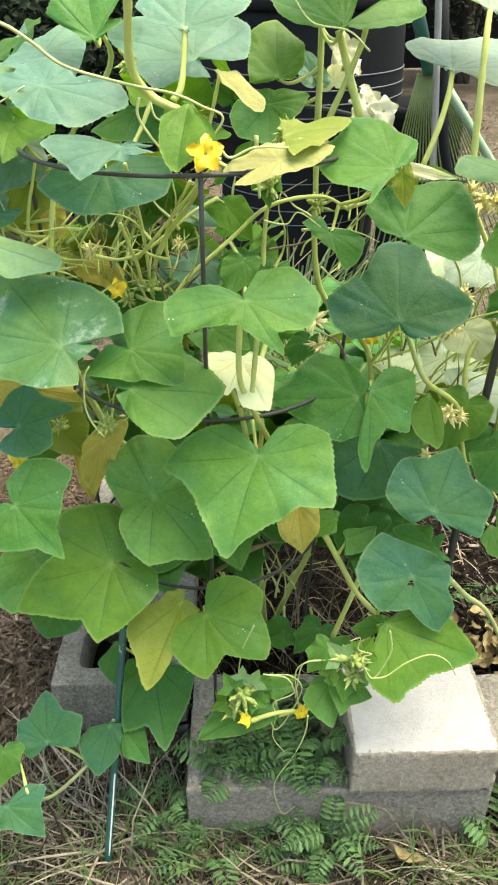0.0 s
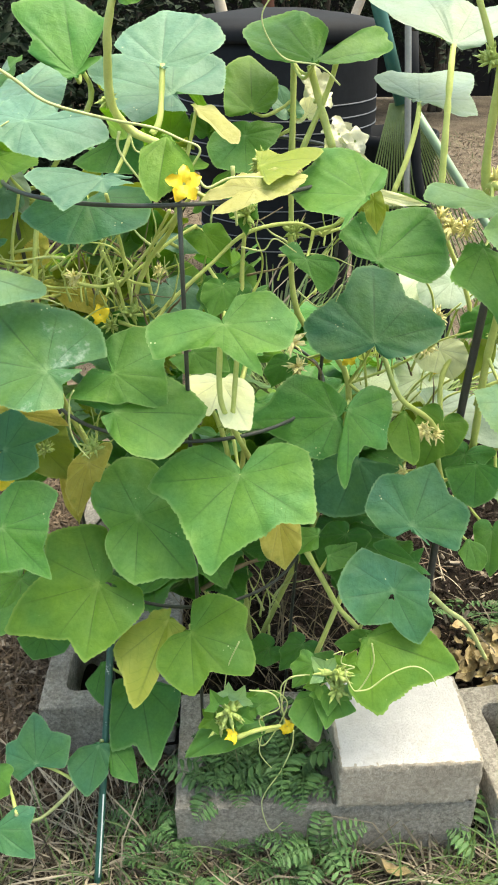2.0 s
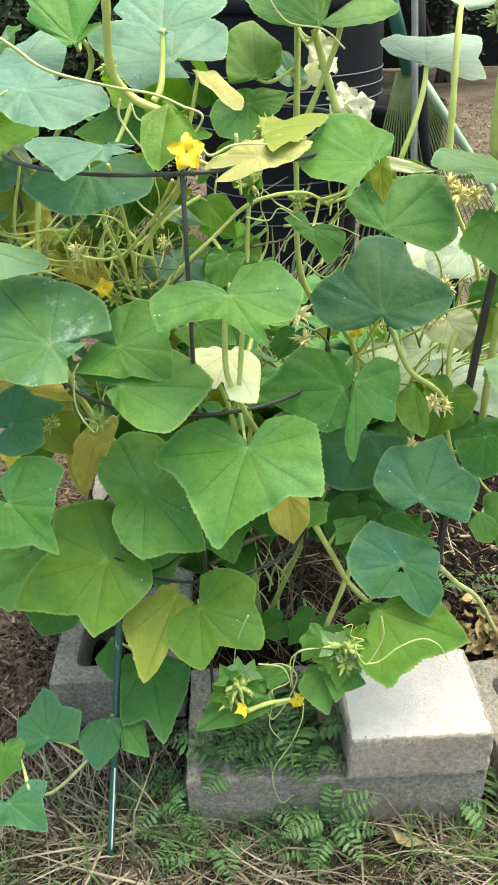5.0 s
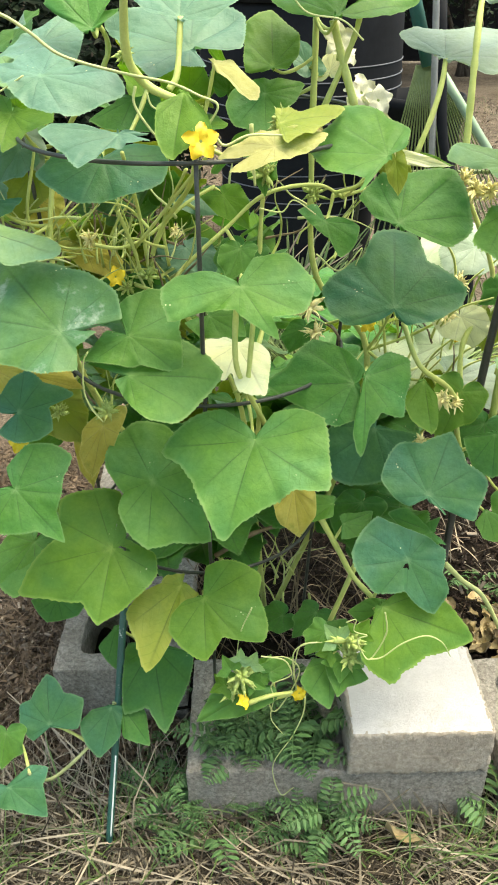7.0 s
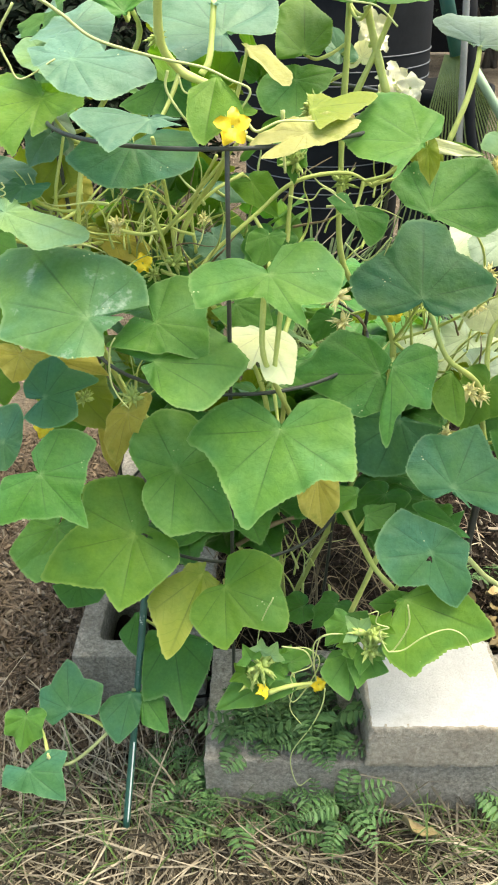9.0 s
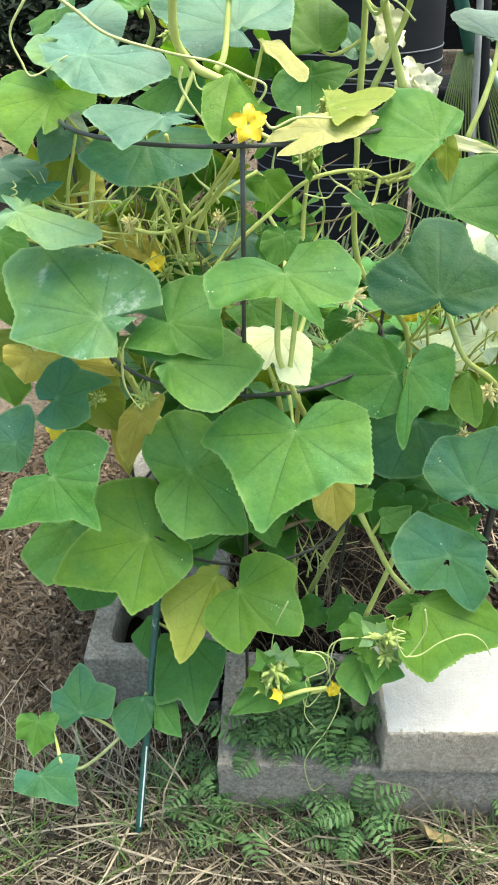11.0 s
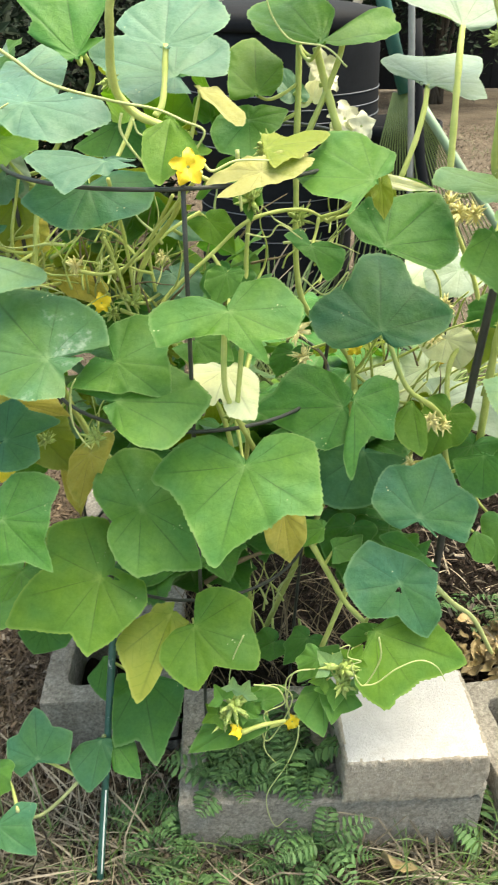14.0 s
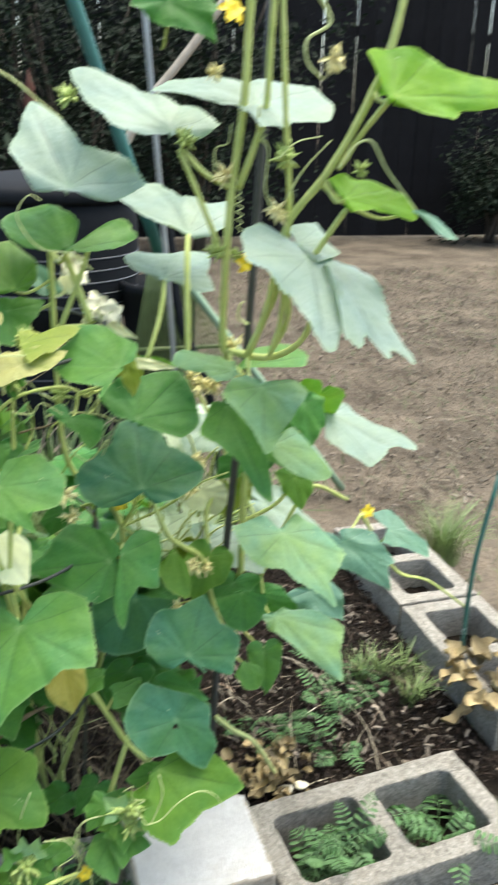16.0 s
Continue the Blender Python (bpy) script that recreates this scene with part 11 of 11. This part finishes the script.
blades("dry_straw", 1500, (-0.7, 0.95, 0.38, 0.74), (0.08, 0.32), (0.0008, 0.0020), STRAW, 0.96, 1, "bleached dry grass straw lying in a tangle before the blocks", "straw", outside, bow=1.1)
def swathes(name, count, box, strands, length, width, mat, seed, label, category, rise, keep=None):
    """Swathes of long strands: each lies one way, arches up from its root and bends over, some ends curl back."""
    rng = random.Random(seed)
    v, f = [], []
    made = 0
    while made < count:
        cx, cy = rng.uniform(box[0], box[1]), rng.uniform(box[2], box[3])
        if keep and not keep(cx, cy, rng):
            continue
        made += 1
        way, turn = rng.uniform(0, 6.283), rng.uniform(-0.9, 0.9)
        for _ in range(rng.randint(*strands)):
            x, y = cx + rng.gauss(0, 0.035), cy + rng.gauss(0, 0.02)
            if keep and not keep(x, y, rng):
                continue
            l, w, a = rng.uniform(*length), rng.uniform(*width), way + rng.gauss(0, 0.35)
            lift, bend, q = rng.uniform(*rise), turn + rng.gauss(0, 0.5), Vector((x, y, wavy(x, y) + 0.002))
            pts = []
            for k in range(8):
                s = k / 7
                b = a + bend * s
                d = Vector((math.cos(b), math.sin(b), 0))
                side = Vector((-d.y, d.x, 0)) * w * (1 - 0.75 * s)
                top = q + Vector((0, 0, l * lift * 4 * s * (1 - 0.72 * s)))
                pts += [top + side, top - side + Vector((0, 0, w * 0.8))]
                q = q + d * (l / 7) * (1 - 0.3 * lift)
            lump(pts, [(2 * k, 2 * k + 1, 2 * k + 3, 2 * k + 2) for k in range(7)], v, f)
    tagged(new(name, mesh_of(name, v, f, mat, False)), label, category, kind="stuff")


swathes("straw_swathes", 105, (-0.5, 0.45, 0.58, 0.78), (10, 22), (0.09, 0.26), (0.0008, 0.0019), PALE_STRAW, 21, "pale long straw bent over in swathes before the blocks", "straw", (0.02, 0.12), outside)
swathes("grass_swathes", 11, (0.16, 0.48, 0.63, 0.715), (7, 14), (0.09, 0.18), (0.0008, 0.0017), GRASS, 22, "long green grass blades arching out before the blocks", "grass", (0.15, 0.4), outside)
# Dark strands stand in for the shade between the straws.
blades("dead_thatch", 11000, (-1.3, 1.5, -0.1, 0.76), (0.03, 0.12), (0.0010, 0.0026), SHADE_STRAND, 0.97, 12, "dark strands that put shade between the dry straws", "thatch", thinning)
blades("pine_needles", 12000, (-0.72, -0.2, 0.74, 1.75), (0.02, 0.08), (0.0006, 0.0014), NEEDLE, 0.95, 2, "brown needle and bark mulch on bare ground", "mulch", outside)
blades("grass", 800, (-0.45, 0.9, 0.48, 0.76), (0.05, 0.13), (0.0009, 0.0020), GRASS, 0.25, 3, "thin green grass growing through straw along the blocks", "grass",
       lambda x, y, rng: outside(x, y, rng) and noise.noise(Vector((x * 6, y * 6, 3))) + (y - 0.62) * 3 > rng.uniform(-0.4, 0.5))
blades("yard_grass", 16000, (-0.8, 4.5, 1.9, 6.5), (0.02, 0.07), (0.0012, 0.0028), NEEDLE, 0.6, 4, "thin dead grass over the bare yard", "grass", outside)
blades("yard_straw", 4200, (0.9, 3.4, 2.0, 5.2), (0.03, 0.09), (0.0012, 0.0024), STRAW, 0.35, 15, "pale dry grass stalks standing over the bare yard", "grass", outside)
blades("pale_stems", 46, (0.38, 0.70, 1.0, 1.35), (0.06, 0.16), (0.0010, 0.0020), PALE_STRAW, 0.5, 14, "pale dry stems leaning over the bed", "dead stems", None, 0.035, 0.5)
blades("yard_weeds", 2600, (0.8, 4.2, 1.6, 6.5), (0.03, 0.09), (0.0012, 0.0025), GRASS, 0.3, 5, "sparse green blades in the dry yard", "grass", outside)


def mulch(name, count, box, sizes, z, mat, seed, label):
    rng = random.Random(seed)
    v, f = [], []
    for _ in range(count):
        x, y = rng.uniform(box[0], box[1]), rng.uniform(box[2], box[3])
        if z < 0.03 and not outside(x, y, rng):
            continue
        s = rng.uniform(*sizes)
        m = pose(x, y, z + wavy(x, y) * (z < 0.03) + rng.uniform(0.0, 0.016), rng.uniform(-50, 50), rng.uniform(-50, 50), rng.uniform(0, 360))
        a, b, c = s, s * rng.uniform(0.15, 0.4), s * rng.uniform(0.12, 0.3)
        pts = [m @ Vector((i * a * rng.uniform(0.7, 1), j * b * rng.uniform(0.7, 1), k * c)) for k in (-1, 1) for j in (-1, 1) for i in (-1, 1)]
        lump(pts, [(0, 2, 3, 1), (4, 5, 7, 6), (0, 1, 5, 4), (2, 6, 7, 3), (0, 4, 6, 2), (1, 3, 7, 5)], v, f)
    tagged(new(name, mesh_of(name, v, f, mat, False)), label, "mulch", kind="stuff")


mulch("mulch_chips", 11000, (-0.1, 0.85, 0.94, 1.85), (0.002, 0.009), 0.036, CHIP, 8, "dark shredded bark chips over the bed")
mulch("wood_chips", 420, (0.38, 0.84, 0.96, 1.6), (0.003, 0.011), 0.042, LITTER, 13, "pale dry wood chips and bits strewn over the bed")
mulch("bark_bits", 1300, (-0.6, -0.1, 0.74, 1.5), (0.003, 0.010), 0.006, LITTER, 16, "pale dry bark bits and twigs on the brown mulch")
mulch("bark_mulch", 7500, (-0.7, -0.1, 0.72, 1.7), (0.003, 0.012), 0.004, BARK_CHIP, 9, "brown bark bits scattered on bare ground")
mulch("leaf_litter", 9000, (-0.6, 3.4, 2.1, 6.5), (0.004, 0.014), 0.004, LITTER, 11, "brown leaf litter over the yard")
blades("dead_vines", 130, (-0.12, 0.26, 0.96, 1.25), (0.08, 0.34), (0.0008, 0.0016), OLD_STEM, 0.2, 9, "dry brown stems tangled at the vine's foot", "dead stems", None, 0.03, 0.8)
blades("bed_litter", 150, (0.2, 0.8, 0.95, 1.7), (0.03, 0.11), (0.0007, 0.0016), NEEDLE, 0.9, 10, "dry stems and needles on the dark soil", "litter", None, 0.045)


def weed_mesh(seed, fronds, reach_):
    """A low weed: thin stems that each bear two rows of small oval leaflets."""
    rng = random.Random(seed)
    meshes = []
    for k in range(fronds):
        a = 6.283 * k / fronds + rng.uniform(-0.4, 0.4)
        l = reach_ * rng.uniform(0.6, 1.1)
        rise = rng.uniform(0.5, 1.2)
        d = Vector((math.cos(a), math.sin(a), 0))
        line = smooth_line([Vector((0, 0, 0)), d * l * 0.35 + Vector((0, 0, l * 0.5 * rise)), d * l * 0.75 + Vector((0, 0, l * 0.6 * rise)), d * l + Vector((0, 0, l * 0.5 * rise))], 7)
        v, f = [], []
        lump(*tube(line, 0.0009, 0.0004, 4, cap=False), v, f)
        side = Vector((-d.y, d.x, 0))
        for i in range(5, len(line) - 1, 2):
            s = i / (len(line) - 1)
            size = reach_ * 0.25 * math.sin(math.pi * min(0.95, 0.25 + 0.75 * s)) * rng.uniform(0.85, 1.1)
            for sgn in (-1, 1):
                root = line[i]
                out = (side * sgn + d * 0.3 + Vector((0, 0, rng.uniform(-0.25, 0.1)))).normalized()
                w = d * size * 0.17
                up = Vector((0, 0, size * rng.uniform(0.0, 0.2)))
                pts = [root, root + out * size * 0.3 - w * 0.8 + up, root + out * size * 0.75 - w + up, root + out * size - up, root + out * size * 0.75 + w + up, root + out * size * 0.3 + w * 0.8 + up]
                lump(pts, [(0, 1, 2, 3, 4, 5)], v, f)
        meshes.append(mesh_of("frond", v, f, FROND, False))
    return meshes


WEEDS = [weed_mesh(31 + k, n, r) for k, (n, r) in enumerate(((5, 0.080), (6, 0.062), (4, 0.095)))]


def weed(place, kind, turn, label, size, tall=0.0):
    t = thing("weed", place, label, "weed", "feathery weeds round the bed")
    for me in WEEDS[kind]:
        o = new("frond", me)
        o.parent = t
        o["kind"] = "stuff"
        o.location.z = tall
    if tall:
        child("stalk", mesh_of("stalk", *tube(smooth_line([Vector((0, 0, 0)), Vector((0.006, 0.002, tall * 0.5)), Vector((0, 0, tall))], 3), 0.0014, 0.0009, 5), FROND), t, Matrix.Translation(place))
    t.rotation_euler = (0.3 * math.sin(turn * 2.3), 0.3 * math.cos(turn * 3.1), turn)
    t.scale = (size,) * 3


CELL, FRONT, BED, TALL = "feathery green weed growing in a block's open cell", "feathery green weed in the grass before the blocks", "small feathery weed on the dark mulch", "tall feathery weed growing up against a block"
for k, (x, y, z, label) in enumerate((
    (-0.01, 0.80, 0.05, CELL), (0.04, 0.84, 0.05, CELL), (0.06, 0.79, 0.05, CELL), (-0.03, 0.86, 0.05, CELL), (0.10, 0.82, 0.05, CELL), (0.005, 0.83, 0.06, CELL),
    (0.42, 0.82, 0.02, CELL), (0.47, 0.85, 0.02, CELL), (0.44, 0.79, 0.02, CELL), (0.50, 0.80, 0.02, CELL), (0.62, 0.82, 0.02, CELL), (0.66, 0.86, 0.02, CELL), (0.69, 0.80, 0.02, CELL), (0.60, 0.87, 0.02, CELL),
    (-0.06, 0.69, 0.0, FRONT), (-0.12, 0.76, 0.0, FRONT), (-0.14, 0.84, 0.0, FRONT),
    (-0.04, 0.79, 0.06, CELL), (0.02, 0.77, 0.07, CELL), (0.07, 0.85, 0.07, CELL), (-0.02, 0.82, 0.08, CELL), (0.05, 0.81, 0.08, CELL), (0.09, 0.78, 0.07, CELL),
    (0.33, 0.70, 0.0, FRONT), (0.03, 0.705, 0.0, TALL), (0.06, 0.712, 0.0, TALL), (0.095, 0.708, 0.0, TALL), (0.12, 0.70, 0.0, TALL), (-0.015, 0.71, 0.0, TALL), (-0.105, 0.72, 0.0, TALL), (-0.09, 0.705, 0.0, TALL), (-0.105, 0.69, 0.0, FRONT), (-0.085, 0.70, 0.0, FRONT), (0.07, 0.70, 0.0, FRONT), (0.10, 0.70, 0.0, FRONT),
    (-0.03, 0.765, 0.085, CELL), (0.01, 0.755, 0.090, CELL), (0.045, 0.765, 0.095, CELL), (0.085, 0.765, 0.090, CELL), (-0.05, 0.79, 0.085, CELL), (0.10, 0.80, 0.095, CELL), (0.03, 0.79, 0.095, CELL),
    (0.44, 0.81, 0.075, CELL), (0.48, 0.83, 0.075, CELL), (0.64, 0.80, 0.075, CELL),
    (0.03, 0.765, 0.10, CELL), (0.06, 0.762, 0.10, CELL), (0.088, 0.765, 0.105, CELL), (0.0, 0.762, 0.10, CELL), (-0.03, 0.765, 0.10, CELL), (0.11, 0.768, 0.10, CELL),
    (0.085, 0.69, 0.0, FRONT), (-0.13, 0.70, 0.0, FRONT),
    (0.578, 1.238, 0.035, BED), (0.617, 1.205, 0.035, BED), (0.526, 1.128, 0.035, BED), (0.46, 1.13, 0.035, BED),
    (0.60, 1.25, 0.035, BED), (0.66, 1.20, 0.035, BED), (0.58, 1.17, 0.035, BED),
    (0.43, 1.10, 0.035, BED), (0.50, 1.17, 0.035, BED), (0.56, 1.08, 0.035, BED), (0.66, 1.27, 0.035, BED), (0.70, 1.31, 0.035, BED), (0.62, 1.34, 0.035, BED), (0.72, 1.24, 0.035, BED), (0.61, 0.965, 0.035, BED), (0.40, 1.16, 0.035, BED), (0.12, 0.97, 0.03, BED), (0.06, 0.96, 0.03, BED), (0.18, 0.97, 0.03, BED),
)):
    weed((x, y, z), k % 3, k * 1.7, label, 0.58 + 0.1 * (k % 3) if label == BED else (0.35 if z > 0.098 else 0.3 if x > 0.38 and label == CELL else -0.1 if label == TALL else 0.1 if label == FRONT else 0.0) + 0.62 + 0.12 * (k % 4), 0.045 + 0.02 * (k % 3) if label == TALL else 0.0)


def tuft(name, place, count, length, mat, label, seed, spread=0.05):
    """A clump of strap leaves that arch out from one root."""
    rng = random.Random(seed)
    t = thing(name, place, label, "grass clump")
    v, f = [], []
    for _ in range(count):
        a, l, w = rng.uniform(0, 6.283), length * rng.uniform(0.6, 1.1), rng.uniform(0.004, 0.008) * (0.3 if count > 200 else length / 0.34)
        d = Vector((math.cos(a), math.sin(a), 0))
        root = Vector(place) + d * rng.uniform(0, spread)
        side = Vector((-d.y, d.x, 0)) * w
        out, pts = rng.uniform(0.3, 0.8), []
        for k in range(6):
            s = k / 5
            q = root + d * l * out * s * s + Vector((0, 0, l * (s - 0.45 * out * s * s)))
            pts += [q - side * (1 - s * 0.9), q + side * (1 - s * 0.9) + Vector((0, 0, w * 0.3))]
        lump(pts, [(2 * k, 2 * k + 1, 2 * k + 3, 2 * k + 2) for k in range(5)], v, f)
    child("foliage", mesh_of("foliage", v, f, mat, False), t)["kind"] = "stuff"


tuft("strap_grass", (0.17, 1.95, 0.0), 110, 0.34, PALE_GRASS, "clump of strap-leaved grass behind the bed", 61, 0.14)
tuft("strap_grass", (0.43, 1.96, 0.0), 100, 0.32, PALE_GRASS, "clump of strap-leaved grass behind the bed", 69, 0.13)
tuft("strap_grass", (0.57, 2.02, 0.0), 100, 0.30, GRASS, "clump of strap-leaved grass behind the bed", 70, 0.13)
tuft("strap_grass", (0.32, 1.85, 0.0), 90, 0.30, PALE_GRASS, "clump of strap-leaved grass behind the bed", 62, 0.12)
tuft("strap_grass", (0.03, 2.05, 0.0), 90, 0.32, PALE_GRASS, "clump of strap-leaved grass behind the bed", 63, 0.12)
tuft("strap_grass", (-0.05, 2.2, 0.0), 16, 0.44, STRAW, "dry straw-coloured grass clump standing before the barrel", 65, 0.16)
tuft("strap_grass", (0.12, 2.25, 0.0), 120, 0.44, GRASS, "clump of strap-leaved grass behind the bed", 66, 0.14)
tuft("strap_grass", (0.22, 2.2, 0.0), 16, 0.40, STRAW, "dry straw-coloured grass clump standing before the barrel", 67, 0.16)
tuft("grass_clump", (1.17, 1.80, 0.0), 260, 0.2, PALE_GRASS, "bushy pale green grass clump beyond the far blocks", 64, 0.06)
for k, (x, y) in enumerate(((0.70, 1.285), (0.745, 1.29), (0.797, 1.283), (0.762, 1.185), (0.79, 1.20))):
    tuft("grass_clump", (x, y, 0.035), 46, 0.085, PALE_GRASS, "small pale green grass clump in the bed", 68 + k, 0.02)


def dead_leaf(place, turn, size, seed, label, tilt=10, slim=0.3):
    rng = random.Random(seed)
    verts, faces = [], []
    for i in range(9):
        s = i / 8
        w = size * slim * math.sin(math.pi * min(0.98, 0.04 + s)) * rng.uniform(0.85, 1.1)
        for q in (-1, -0.4, 0.4, 1):
            verts.append((q * w, (s - 0.5) * size, size * (0.22 * q * q + 0.10 * math.sin(s * 7 + seed) + rng.uniform(-0.05, 0.05)) + 0.002))
    faces = [(i * 4 + j, i * 4 + j + 1, i * 4 + j + 5, i * 4 + j + 4) for i in range(8) for j in range(3)]
    ob = new("dead_leaf", mesh_of("dead_leaf", verts, faces, DEAD))
    ob.matrix_basis = pose(*place, tilt, rng.uniform(-15, 15), turn)
    tagged(ob, label, "dead leaf", "dead leaves on the ground")


dead_leaf((0.205, 0.675, 0.03), 66, 0.052, 1, "slim tan dead leaf lying on dry grass", 10, 0.17)
rng = random.Random(70)
for k in range(64):
    dead_leaf((0.40 + rng.gauss(0, 0.044), 1.035 + rng.gauss(0, 0.034), 0.046 + 0.03 * rng.random()), rng.uniform(0, 360), rng.uniform(0.02, 0.045), k + 2, "crumpled tan dead leaf heaped at the bed's edge", rng.uniform(-40, 40))
for k in range(30):
    dead_leaf((0.90 + rng.gauss(0, 0.05), 1.13 + rng.gauss(0, 0.06), 0.118 + 0.02 * rng.random()), rng.uniform(0, 360), rng.uniform(0.035, 0.07), k + 30, "curled tan dead leaf lying on a concrete block", rng.uniform(-40, 40))


def mushroom(place, r, seed):
    t = thing("mushroom", place, "small cream mushroom beside dead leaves", "mushroom", "mushrooms by the dead leaves")
    n, v, f = 14, [], []
    rings = [(0.2, 0.9), (0.9, 0.75), (1.0, 0.9), (0.85, 1.08), (0.5, 1.18), (0.05, 1.12)]
    for rr, z in rings:
        v += [Vector(place) + Vector((r * rr * (1 + 0.18 * math.sin(3 * k * 6.283 / n + seed)) * math.cos(6.283 * k / n), r * rr * math.sin(6.283 * k / n), r * z * (0.85 + 0.15 * math.cos(6.283 * k / n + seed)))) for k in range(n)]
    f = [(j * n + k, j * n + (k + 1) % n, (j + 1) * n + (k + 1) % n, (j + 1) * n + k) for j in range(len(rings) - 1) for k in range(n)]
    f.append(tuple((len(rings) - 1) * n + k for k in range(n)))
    child("cap", mesh_of("cap", v, f, FUNGUS), t)
    v, f = tube([Vector(place), Vector(place) + Vector((0, 0, r))], r * 0.3, r * 0.25, 8)
    child("stalk", mesh_of("stalk", v, f, FUNGUS), t)


mushroom((0.432, 1.0, 0.045), 0.014, 1)
mushroom((0.462, 1.005, 0.045), 0.013, 2)
